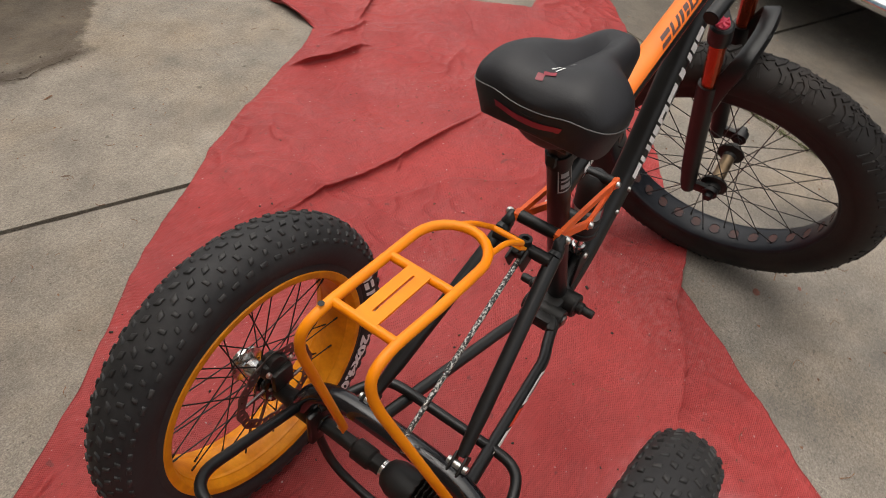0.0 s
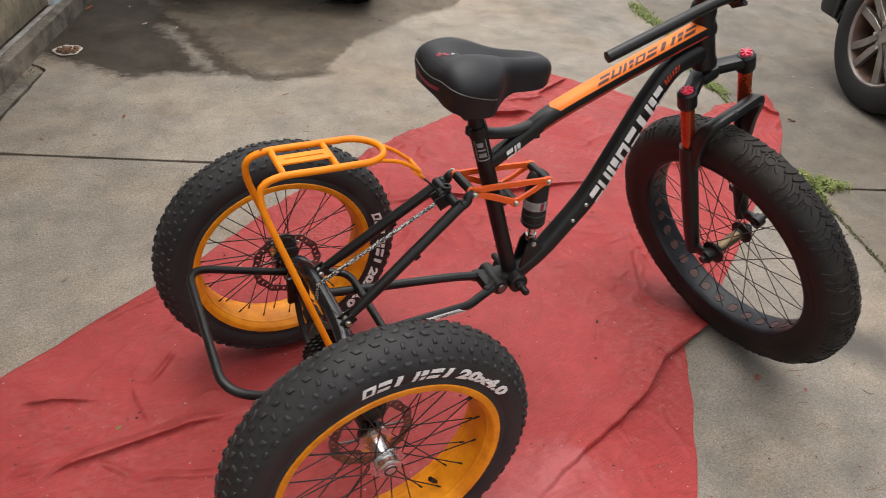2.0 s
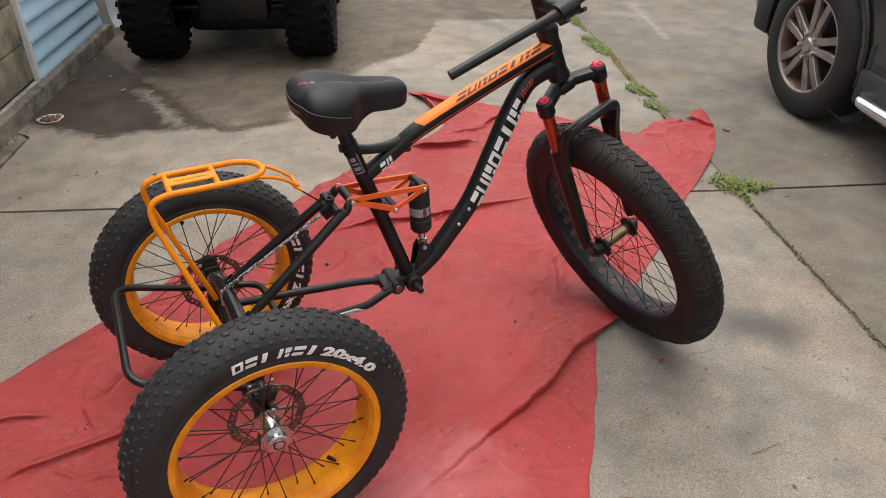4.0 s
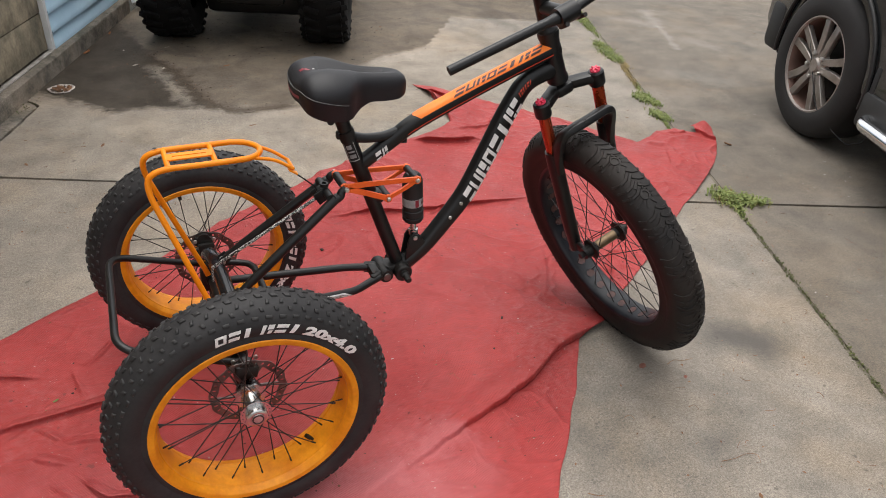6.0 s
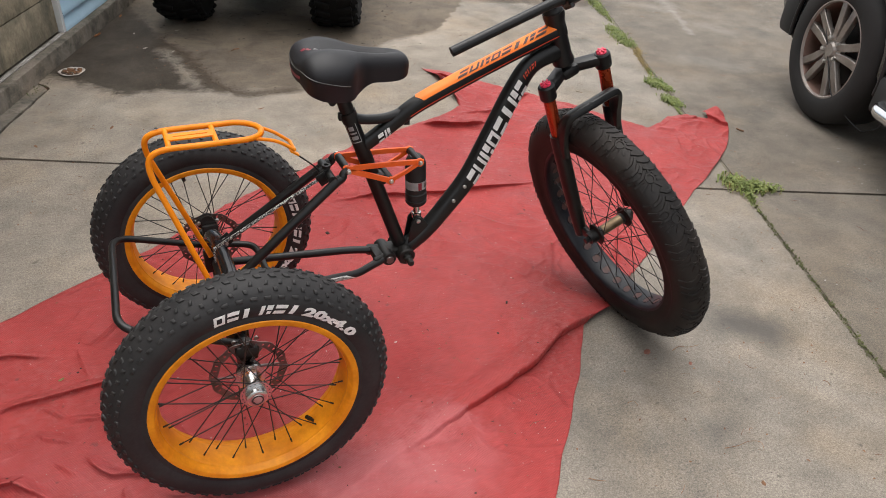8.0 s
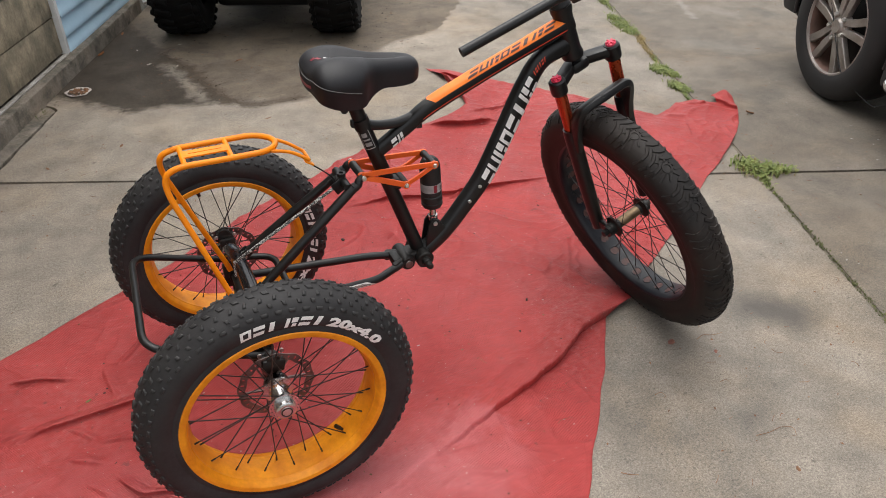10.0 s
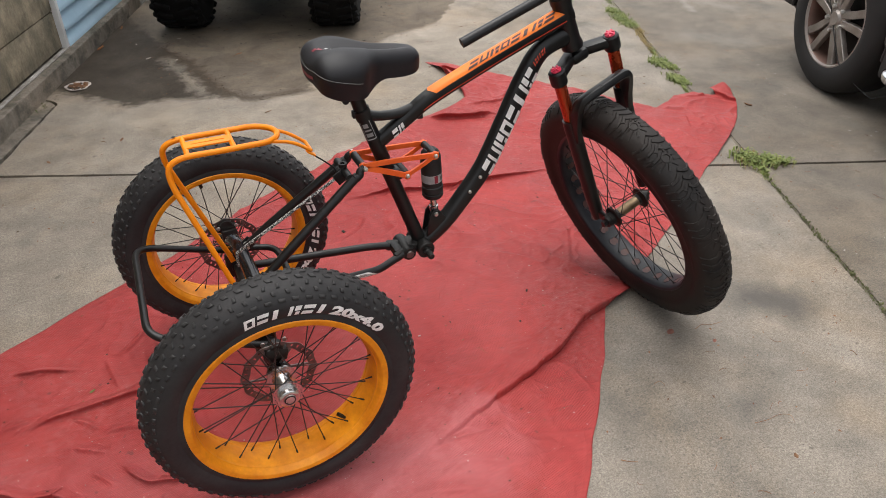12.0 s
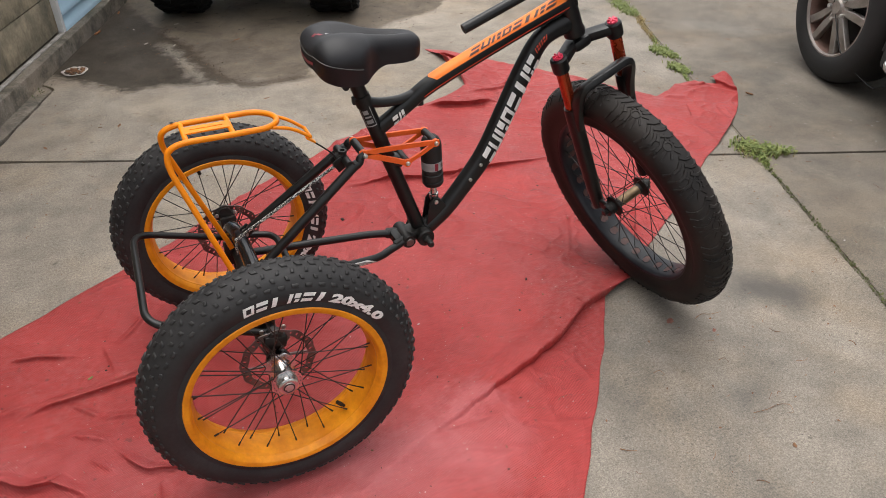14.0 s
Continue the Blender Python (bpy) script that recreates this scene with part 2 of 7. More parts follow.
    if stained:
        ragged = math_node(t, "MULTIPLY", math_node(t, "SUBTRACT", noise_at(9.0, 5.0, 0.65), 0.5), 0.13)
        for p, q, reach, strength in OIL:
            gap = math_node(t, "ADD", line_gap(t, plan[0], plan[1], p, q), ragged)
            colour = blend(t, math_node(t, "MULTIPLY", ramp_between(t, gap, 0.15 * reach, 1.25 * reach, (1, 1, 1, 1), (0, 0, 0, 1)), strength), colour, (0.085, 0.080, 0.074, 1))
    if scratched:
        ragged = math_node(t, "MULTIPLY", math_node(t, "SUBTRACT", noise_at(14.0, 6.0, 0.7), 0.5), 0.14)
        for p, q, reach, strength in SCRATCHES:
            gap = math_node(t, "ADD", line_gap(t, plan[0], plan[1], p, q), ragged)
            colour = blend(t, math_node(t, "MULTIPLY", ramp_between(t, gap, 0.0, 2.0 * reach, (1, 1, 1, 1), (0, 0, 0, 1)), 0.6 * strength), colour, (0.40, 0.38, 0.35, 1))
        flecks = math_node(t, "MULTIPLY", ramp_between(t, noise_at(52.0, 2.0, 0.5), 0.70, 0.74), ramp_between(t, noise_at(2.0, 3.0), 0.42, 0.58))
        colour = blend(t, math_node(t, "MULTIPLY", flecks, 0.7), colour, (0.46, 0.45, 0.43, 1))
    if wet:
        ragged = math_node(t, "MULTIPLY", math_node(t, "SUBTRACT", noise_at(3.2, 6.0, 0.66, 0.3), 0.5), 0.34)
        fine = math_node(t, "MULTIPLY", math_node(t, "SUBTRACT", noise_at(13.0, 5.0, 0.7), 0.5), 0.15)
        a, along = math_node(t, "ADD", plan[0], fine), math_node(t, "ADD", plan[1], fine)
        # the silt ends along a line that draws back from the joint towards the middle of the slab
        edge = t.nodes.new("ShaderNodeValToRGB")
        ramp = edge.color_ramp
        stops = [(-3.1, 0.88), (-2.95, 0.79), (-2.69, 0.725), (-2.42, 0.78), (-2.16, 0.78), (-1.90, 0.89), (-1.76, 1.28), (-1.45, 1.68), (-1.2, 1.90), (-1.0, 2.6)]
        while len(ramp.elements) < len(stops):
            ramp.elements.new(0.5)
        for e, (x, y) in zip(ramp.elements, stops):
            e.position, e.color = (x + 3.2) / 3.2, (y / 4, y / 4, y / 4, 1)
        t.links.new(math_node(t, "MULTIPLY", math_node(t, "ADD", a, 3.2), 1 / 3.2), edge.inputs["Fac"])
        inside = math_node(t, "ADD", math_node(t, "SUBTRACT", along, math_node(t, "MULTIPLY", edge.outputs["Color"], 4.0)), math_node(t, "MULTIPLY", ragged, 0.70))
        mask = ramp_between(t, inside, -0.02, 0.07)
        blotch = ramp_between(t, noise_at(3.6, 9.0, 0.74, 0.15), 0.36, 0.64, (0.84, 0.84, 0.84, 1), (1.0, 1.0, 1.0, 1))
        # beyond the crack the silt has dried to brown, but for the darkest part under the quad bike
        beyond = math_node(t, "ADD", math_node(t, "ADD", math_node(t, "MULTIPLY", a, 0.83), math_node(t, "MULTIPLY", along, 0.55)), 1.46)
        dried = math_node(t, "MULTIPLY", ramp_between(t, math_node(t, "ADD", beyond, math_node(t, "MULTIPLY", ragged, 0.25)), 0.0, 0.05), ramp_between(t, math_node(t, "ADD", along, ragged), 1.14, 1.40, (1, 1, 1, 1), (0, 0, 0, 1)))
        ridge = ramp_between(t, math_node(t, "ADD", line_gap(t, a, along, (-2.70, 1.37), (-2.41, 0.89)), math_node(t, "MULTIPLY", ragged, 0.16)), 0.012, 0.062, (1, 1, 1, 1), (0, 0, 0, 1))
        ridge = math_node(t, "MULTIPLY", ridge, 0.66)
        damp = math_node(t, "MULTIPLY", math_node(t, "MULTIPLY", mask, blotch), math_node(t, "SUBTRACT", 1.0, ridge))
        damp = math_node(t, "MULTIPLY", damp, math_node(t, "SUBTRACT", 1.0, math_node(t, "MULTIPLY", dried, 0.20)))
        silt = ramp_between(t, noise_at(4.2, 7.0, 0.68, 0.5), 0.40, 0.62, (0.040, 0.027, 0.016, 1), (0.108, 0.080, 0.052, 1))
        tint = blend(t, dried, (0.034, 0.0252, 0.0165, 1), silt)
        colour = blend(t, damp, colour, tint)
        # silt lodged along the crack itself
        run = [(-2.74, 1.435), (-2.60, 1.34), (-2.46, 1.11), (-2.37, 0.955), (-2.25, 0.84), (-2.16, 0.79), (-2.03, 0.835), (-1.90, 0.89)]
        lodged = 0.0
        for p, q in zip(run, run[1:]):
            stroke = ramp_between(t, math_node(t, "ADD", line_gap(t, a, along, p, q), math_node(t, "MULTIPLY", ragged, 0.12)), 0.010, 0.062, (1, 1, 1, 1), (0, 0, 0, 1))
            lodged = stroke if lodged == 0.0 else math_node(t, "MAXIMUM", lodged, stroke)
        colour = blend(t, math_node(t, "MULTIPLY", lodged, 0.74), colour, (0.046, 0.031, 0.019, 1))
        t.links.new(math_node(t, "SUBTRACT", 0.88, math_node(t, "MULTIPLY", damp, 0.12)), b.inputs["Roughness"])
    t.links.new(colour, b.inputs["Base Color"])
    b.inputs["Specular IOR Level"].default_value = 0.3
    bu = node(t, "ShaderNodeBump", Strength=0.7, Distance=0.003)
    t.links.new(math_node(t, "SUBTRACT", math_node(t, "ADD", grain, math_node(t, "MULTIPLY", grit, 0.6)), math_node(t, "MULTIPLY", pits, 0.5)), bu.inputs["Height"])
    t.links.new(bu.outputs[0], b.inputs["Normal"])
    return m


def mossy(m, low, high, tint, amount, stretch=0.35):
    """Adds blotches of algae and soot to a finished material."""
    t = m.node_tree
    b = t.nodes["Principled BSDF"]
    old = b.inputs["Base Color"].links[0].from_socket
    geo = t.nodes.new("ShaderNodeNewGeometry")
    way = node(t, "ShaderNodeMapping")
    way.inputs["Scale"].default_value = (1.0, 1.0, stretch)
    t.links.new(geo.outputs["Position"], way.inputs["Vector"])
    n = node(t, "ShaderNodeTexNoise", Scale=7.0, Detail=7.0, Roughness=0.7)
    t.links.new(way.outputs[0], n.inputs["Vector"])
    colour = blend(t, math_node(t, "MULTIPLY", ramp_between(t, n.outputs["Fac"], low, high), amount), old, tint)
    t.links.new(colour, b.inputs["Base Color"])
    return m


def tarp_cloth():
    """Faded red woven plastic sheet with dust, pale scuffs and a fine weave."""
    m = bpy.data.materials.new("red_tarp")
    m.use_nodes = True
    t = m.node_tree
    b = t.nodes["Principled BSDF"]
    geo = t.nodes.new("ShaderNodeNewGeometry")
    pos = geo.outputs["Position"]

    def noise_at(scale, detail=5.0, rough=0.6, distortion=0.0):
        n = node(t, "ShaderNodeTexNoise", Scale=scale, Detail=detail, Roughness=rough, Distortion=distortion)
        t.links.new(pos, n.inputs["Vector"])
        return n.outputs["Fac"]

    colour = ramp_between(t, noise_at(2.2, 5.0), 0.3, 0.7, (0.282, 0.0292, 0.0285, 1), (0.384, 0.0475, 0.0440, 1))
    colour = blend(t, 0.6, colour, ramp_between(t, noise_at(16.0, 6.0, 0.7), 0.3, 0.72, (0.78, 0.74, 0.74, 1), (1.16, 1.18, 1.18, 1)), "MULTIPLY")
    turn = node(t, "ShaderNodeMapping")
    turn.inputs["Rotation"].default_value = (0, 0, radians(-32))
    t.links.new(pos, turn.inputs["Vector"])
    weave = []
    for axis in ("X", "Y"):
        w = node(t, "ShaderNodeTexWave", Scale=74.0, Distortion=2.5, Detail=3.0)
        w.bands_direction = axis
        t.links.new(turn.outputs[0], w.inputs["Vector"])
        weave.append(w.outputs["Fac"])
    thread = math_node(t, "MULTIPLY", weave[0], weave[1])
    colour = blend(t, 0.32, colour, ramp_between(t, thread, 0.0, 0.8, (0.80, 0.78, 0.78, 1), (1.26, 1.28, 1.28, 1)), "MULTIPLY")
    for angle in (58, -32):
        way = node(t, "ShaderNodeMapping")
        way.inputs["Rotation"].default_value = (0, 0, radians(angle))
        way.inputs["Scale"].default_value = (26, 260, 1)
        t.links.new(pos, way.inputs["Vector"])
        scuff = node(t, "ShaderNodeTexNoise", Scale=1.0, Detail=3.0, Roughness=0.6)
        t.links.new(way.outputs[0], scuff.inputs["Vector"])
        colour = blend(t, 0.5, colour, ramp_between(t, scuff.outputs["Fac"], 0.3, 0.72, (0.74, 0.68, 0.68, 1), (1.28, 1.30, 1.32, 1)), "MULTIPLY")
    dust = math_node(t, "MULTIPLY", ramp_between(t, noise_at(1.7, 6.0, 0.7, 0.5), 0.48, 0.72), ramp_between(t, noise_at(60.0, 4.0, 0.7), 0.42, 0.66))
    colour = blend(t, math_node(t, "MULTIPLY", dust, 0.30), colour, (0.48, 0.24, 0.22, 1))
    # ragged paler, pinker patches along three strokes in the plan
    sep = t.nodes.new("ShaderNodeSeparateXYZ")
    t.links.new(pos, sep.inputs[0])
    ragged = math_node(t, "MULTIPLY", math_node(t, "SUBTRACT", noise_at(4.5, 6.0, 0.7), 0.5), 0.55)
    for p, q, reach, strength in (((-0.08, -0.44), (0.36, -0.42), 0.26, 0.44), ((-0.62, -0.05), (-0.30, -0.22), 0.12, 0.16), ((0.15, -0.36), (0.55, -0.30), 0.06, 0.22)):
        gap = math_node(t, "ADD", line_gap(t, sep.outputs[0], sep.outputs[1], p, q), ragged)
        colour = blend(t, math_node(t, "MULTIPLY", ramp_between(t, gap, 0.0, reach, (1, 1, 1, 1), (0, 0, 0, 1)), strength), colour, (0.60, 0.195, 0.205, 1))
    specks = ramp_between(t, noise_at(120.0, 2.0, 0.4), 0.745, 0.77)
    colour = blend(t, math_node(t, "MULTIPLY", specks, 0.6), colour, (0.55, 0.45, 0.40, 1))
    dirt = ramp_between(t, noise_at(34.0, 2.0, 0.4), 0.71, 0.76)
    colour = blend(t, math_node(t, "MULTIPLY", dirt, 0.55), colour, (0.09, 0.03, 0.028, 1))
    t.links.new(colour, b.inputs["Base Color"])
    t.links.new(ramp_between(t, noise_at(3.4, 6.0, 0.7, 0.4), 0.35, 0.66, (0.40, 0.40, 0.40, 1), (0.68, 0.68, 0.68, 1)), b.inputs["Roughness"])
    b.inputs["Specular IOR Level"].default_value = 0.32
    bu = node(t, "ShaderNodeBump", Strength=0.7, Distance=0.001)
    t.links.new(thread, bu.inputs["Height"])
    b2 = node(t, "ShaderNodeBump", Strength=0.45, Distance=0.006)
    crinkle = math_node(t, "ABSOLUTE", math_node(t, "SUBTRACT", noise_at(9.0, 4.0, 0.55, 0.6), 0.5))
    crisp = math_node(t, "POWER", math_node(t, "SUBTRACT", 1.0, math_node(t, "MULTIPLY", crinkle, 2.0)), 5.0)
    t.links.new(math_node(t, "ADD", noise_at(24.0, 5.0, 0.65), math_node(t, "MULTIPLY", crisp, 0.7)), b2.inputs["Height"])
    t.links.new(bu.outputs[0], b2.inputs["Normal"])
    t.links.new(b2.outputs[0], b.inputs["Normal"])
    return m


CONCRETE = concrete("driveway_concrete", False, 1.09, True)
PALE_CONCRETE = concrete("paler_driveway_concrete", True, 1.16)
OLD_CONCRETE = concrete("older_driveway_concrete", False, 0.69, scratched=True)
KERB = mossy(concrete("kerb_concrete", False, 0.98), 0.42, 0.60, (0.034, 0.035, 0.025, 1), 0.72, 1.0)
SILT = surface("brown_silt", (0.040, 0.027, 0.017), (0.085, 0.060, 0.040), 12, 0.95, 0, 90, 0.5, 0.004)
JOINT_DIRT = surface("packed_joint_dirt", (0.085, 0.070, 0.050), (0.19, 0.165, 0.125), 14, 0.95, 0, 120, 0.7, 0.004)
SOIL = surface("dark_soil", (0.014, 0.011, 0.008), (0.035, 0.03, 0.02), 5, 0.95, 0, 90, 0.6, 0.01)
TARP = tarp_cloth()
BOARD = mossy(surface("weathered_board", (0.145, 0.125, 0.086), (0.33, 0.275, 0.19), 9, 0.85, 0, 60, 0.5, 0.004, 0, 0.3, 0.18), 0.46, 0.66, (0.036, 0.036, 0.028, 1), 0.72)
PEELED = surface("peeling_white_paint", (0.16, 0.145, 0.12), (0.46, 0.44, 0.41), 14, 0.8, 0, 90, 0.5, 0.003, 0, 0.25)
SIDING = surface("pale_blue_siding", (0.36, 0.53, 0.66), (0.45, 0.62, 0.74), 3, 0.6, 0, 60, 0.1, 0.001, 0, 0.05)
TRIM = surface("white_trim", (0.66, 0.68, 0.68), (0.75, 0.76, 0.76), 3, 0.6, 0, 60, 0.1, 0.001, 0, 0.06)
GRASS = surface("weed_green", (0.098, 0.136, 0.028), (0.232, 0.262, 0.075), 30, 0.7, 0, 90, 0.0, 0.001, 0, 0.3)
LEAF_BROWN = surface("dead_leaf", (0.12, 0.055, 0.025), (0.26, 0.13, 0.06), 40, 0.8, 0, 120, 0.3)
LEAF_ORANGE = surface("orange_leaf", (0.20, 0.075, 0.028), (0.36, 0.15, 0.05), 40, 0.75, 0, 120, 0.3)
LEAF_RED = surface("rusty_leaf", (0.17, 0.062, 0.042), (0.27, 0.115, 0.08), 40, 0.8, 0, 120, 0.3)
LEAF_PALE = surface("bleached_scrap", (0.24, 0.21, 0.17), (0.52, 0.48, 0.42), 40, 0.8, 0, 120, 0.3)
LEAF_GREEN = surface("small_green_leaf", (0.12, 0.17, 0.04), (0.22, 0.26, 0.07), 40, 0.7, 0, 120, 0.2)
MOSS = surface("dull_moss", (0.055, 0.062, 0.022), (0.125, 0.130, 0.050), 30, 0.85, 0, 90, 0.0, 0.001, 0, 0.3)
DRY_GRASS = surface("dry_weed", (0.19, 0.135, 0.055), (0.33, 0.25, 0.10), 30, 0.8, 0, 90, 0.0, 0.001, 0, 0.3)
CAR_PAINT = surface("dark_car_paint", (0.010, 0.012, 0.013), (0.014, 0.016, 0.017), 3, 0.22, 0.2, 200, 0.0, 0.001, 0.6, 0.05)
CAR_TRIM = surface("grey_car_plastic", (0.012, 0.0125, 0.013), (0.022, 0.0225, 0.023), 9, 0.6, 0, 200, 0.15)
QUAD_RUBBER = surface("dark_knobbly_rubber", (0.0035, 0.0034, 0.0036), (0.008, 0.0076, 0.0072), 6, 0.85, 0, 120, 0.2, spec=0.2)
CAR_RUBBER = surface("car_tyre_rubber", (0.008, 0.0076, 0.0076), (0.017, 0.0155, 0.015), 6, 0.8, 0, 120, 0.2)
ALLOY = surface("brake_dusted_alloy", (0.24, 0.215, 0.195), (0.38, 0.35, 0.325), 9, 0.38, 0.6, 120, 0.06, 0.001, 0, 0.15)
ALLOY_DEEP = surface("rusty_wheel_barrel", (0.12, 0.07, 0.055), (0.20, 0.12, 0.095), 8, 0.6, 0.4, 100, 0.15)
LIP = surface("dull_alloy_lip", (0.20, 0.17, 0.155), (0.30, 0.265, 0.24), 9, 0.55, 0.2, 120, 0.06, 0.001, 0, 0.15)
CHROME = surface("chrome", (0.7, 0.71, 0.72), (0.78, 0.78, 0.79), 10, 0.12, 1.0, 60, 0.0, 0.001, 0, 0.03)
GLASS = surface("dark_window_glass", (0.012, 0.014, 0.015), (0.016, 0.018, 0.019), 3, 0.06, 0, 60, 0.0)
PAPER = surface("dirty_paper", (0.24, 0.20, 0.17), (0.60, 0.55, 0.50), 25, 0.8, 0, 90, 0.2)
SCRAP = surface("brown_scrap", (0.10, 0.045, 0.02), (0.24, 0.12, 0.06), 25, 0.8, 0, 90, 0.3)


# ---- mesh helpers ----
class Geo:
    """Collects vertices and faces of one mesh."""

    def __init__(self):
        self.v, self.f = [], []

    def add(self, verts, faces, m=None):
        k = len(self.v)
        self.v += [tuple(m @ Vector(p)) for p in verts] if m is not None else [tuple(p) for p in verts]
        self.f += [tuple(i + k for i in face) for face in faces]
        return self

    def tube(self, pts, r, n=12, cap=True, loop=False):
        pts = [Vector(p) for p in pts]
        radii = list(r) if isinstance(r, (list, tuple)) else [r] * len(pts)
        count = len(pts)
        side, verts, faces = None, [], []
        for i, p in enumerate(pts):
            if loop:
                way = (pts[(i + 1) % count] - pts[i - 1]).normalized()
            else:
                way = (pts[min(i + 1, count - 1)] - pts[max(i - 1, 0)]).normalized()
            if side is None:
                side = way.orthogonal().normalized()
            side = (side - way * side.dot(way)).normalized()
            up = way.cross(side)
            for j in range(n):
                a = 2 * math.pi * j / n
                verts.append(p + (side * math.cos(a) + up * math.sin(a)) * radii[i])
        for i in range(count if loop else count - 1):
            k = (i + 1) % count
            for j in range(n):
                faces.append((i * n + j, i * n + (j + 1) % n, k * n + (j + 1) % n, k * n + j))
        if cap and not loop:
            faces.append(tuple(range(n))[::-1])
            faces.append(tuple((count - 1) * n + j for j in range(n)))
        return self.add(verts, faces)

    def lathe(self, prof, m=None, n=48, closed=False):
        """Turns (radius, height) round the local z axis."""
        verts, faces, k = [], [], len(prof)
        for i in range(n):
            a = 2 * math.pi * i / n
            verts += [(r * math.cos(a), r * math.sin(a), h) for r, h in prof]
        for i in range(n):
            for j in range(k if closed else k - 1):
                faces.append((i * k + j, ((i + 1) % n) * k + j, ((i + 1) % n) * k + (j + 1) % k, i * k + (j + 1) % k))
        return self.add(verts, faces, m)

    def box(self, m, sx, sy, sz, edge=0.0):
        bm = bmesh.new()
        bmesh.ops.create_cube(bm, size=1.0, matrix=Matrix.Diagonal((sx, sy, sz, 1)))
        if edge:
            bmesh.ops.bevel(bm, geom=bm.edges[:], offset=edge, segments=2, profile=0.5, affect="EDGES")
        bm.verts.index_update()
        self.add([v.co.copy() for v in bm.verts], [[v.index for v in f.verts] for f in bm.faces], m)
        bm.free()
        return self

    def prism(self, poly, z0, z1, m=None, edge=0.0):
        """A flat outline given thickness along local z."""
        bm = bmesh.new()
        low = [bm.verts.new((x, y, z0)) for x, y in poly]
        high = [bm.verts.new((x, y, z1)) for x, y in poly]
        bm.faces.new(low[::-1])
        bm.faces.new(high)
        for i in range(len(poly)):
            k = (i + 1) % len(poly)
            bm.faces.new((low[i], low[k], high[k], high[i]))
        if edge:
            rims = [e for e in bm.edges if abs(e.verts[0].co.z - e.verts[1].co.z) < 1e-6]
            bmesh.ops.bevel(bm, geom=rims, offset=edge, segments=2, profile=0.5, affect="EDGES")
        bm.verts.index_update()
        self.add([v.co.copy() for v in bm.verts], [[v.index for v in f.verts] for f in bm.faces], m)
        bm.free()
        return self


def curve(pts, k=7):
    """A smooth line through the points."""
    pts = [Vector(p) for p in pts]
    out = []
    for i in range(len(pts) - 1):
        a, b = pts[max(i - 1, 0)], pts[i]
        c, d = pts[i + 1], pts[min(i + 2, len(pts) - 1)]
        for j in range(k):
            t = j / k
            out.append(0.5 * (2 * b + (c - a) * t + (2 * a - 5 * b + 4 * c - d) * t * t + (3 * b - a - 3 * c + d) * t ** 3))
    return out + [pts[-1]]


def bent(pts, r, k=5):
    """A bent tube's line: straight runs with each corner rounded to the radius r."""
    pts = [Vector(p) for p in pts]
    out = [pts[0]]
    for a, b, c in zip(pts, pts[1:], pts[2:]):
        p, q = b + (a - b).normalized() * min(r, (a - b).length * 0.49), b + (c - b).normalized() * min(r, (c - b).length * 0.49)
        for j in range(k + 1):
            t = j / k
            out.append(p * (1 - t) ** 2 + b * 2 * t * (1 - t) + q * t * t)
    return out + [pts[-1]]


def mesh_of(name, geo, material, sharp=38):
    me = bpy.data.meshes.new(name)
    me.from_pydata(geo.v, [], geo.f)
    me.validate()
    me.materials.append(material)
    me.shade_smooth()
    me.set_sharp_from_angle(angle=radians(sharp))
    return me


def part(name, geo, material, parent=None, label="", sharp=38):
    ob = new(name, geo if isinstance(geo, bpy.types.Mesh) else mesh_of(name, geo, material, sharp))
    if parent is not None:
        ob.parent = parent
    if label:
        ob["label"] = label
    return ob


# ---- ground ----
def chipped(a0, b0, a1, b1, out, amount=0.0035, step=0.055):
    """A slab's edge from one corner to the next, with small chips."""
    p, q = Vector((a0, b0, 0)), Vector((a1, b1, 0))
    n = max(2, int((q - p).length / step))
    pts = []
    for i in range(n):
        c = p.lerp(q, i / n)
        bite = 0.0 if i == 0 else amount * (0.4 * noise.noise(c * 31 + Vector((2, 5, 1))) + max(0.0, noise.noise(c * 11)) * 1.3)
        pts.append((c.x - out[0] * bite, c.y - out[1] * bite))
    return pts


def slab(a0, a1, b0, b1, gap=0.0075):
    """A slab whose cross joint runs a little askew on the house side, and whose house edge leaves room for the gutter strip."""
    skew = lambda a, b: b + (0.018 * -a if a < 0 and b == 0 else 0)
    lo, hi = skew(a0, b0) + gap, skew(a0, b1) - gap
    poly = chipped(a0 + gap, lo, a1 - gap, b0 + gap, (0, -1)) + chipped(a1 - gap, b0 + gap, a1 - gap, b1 - gap, (1, 0), 0.002)
    poly += chipped(a1 - gap, b1 - gap, a0 + gap, hi, (0, 1))
    if a0 < 0 and b0 == 0:
        poly += [(a0 + gap, hi), (-3.138, hi), (-3.138, 0.83)] + chipped(-3.10, 0.81, a0 + gap, 0.77, (0, -1), 0.01, 0.02) + chipped(a0 + gap, 0.77, a0 + gap, lo, (-1, 0), 0.014, 0.03)
    else:
        poly += chipped(a0 + gap, hi, a0 + gap, lo, (-1, 0), 0.012 if a0 < 0 else 0.002, 0.04)
    return Geo().prism(poly, -0.12, 0.0, YARD, 0.002)


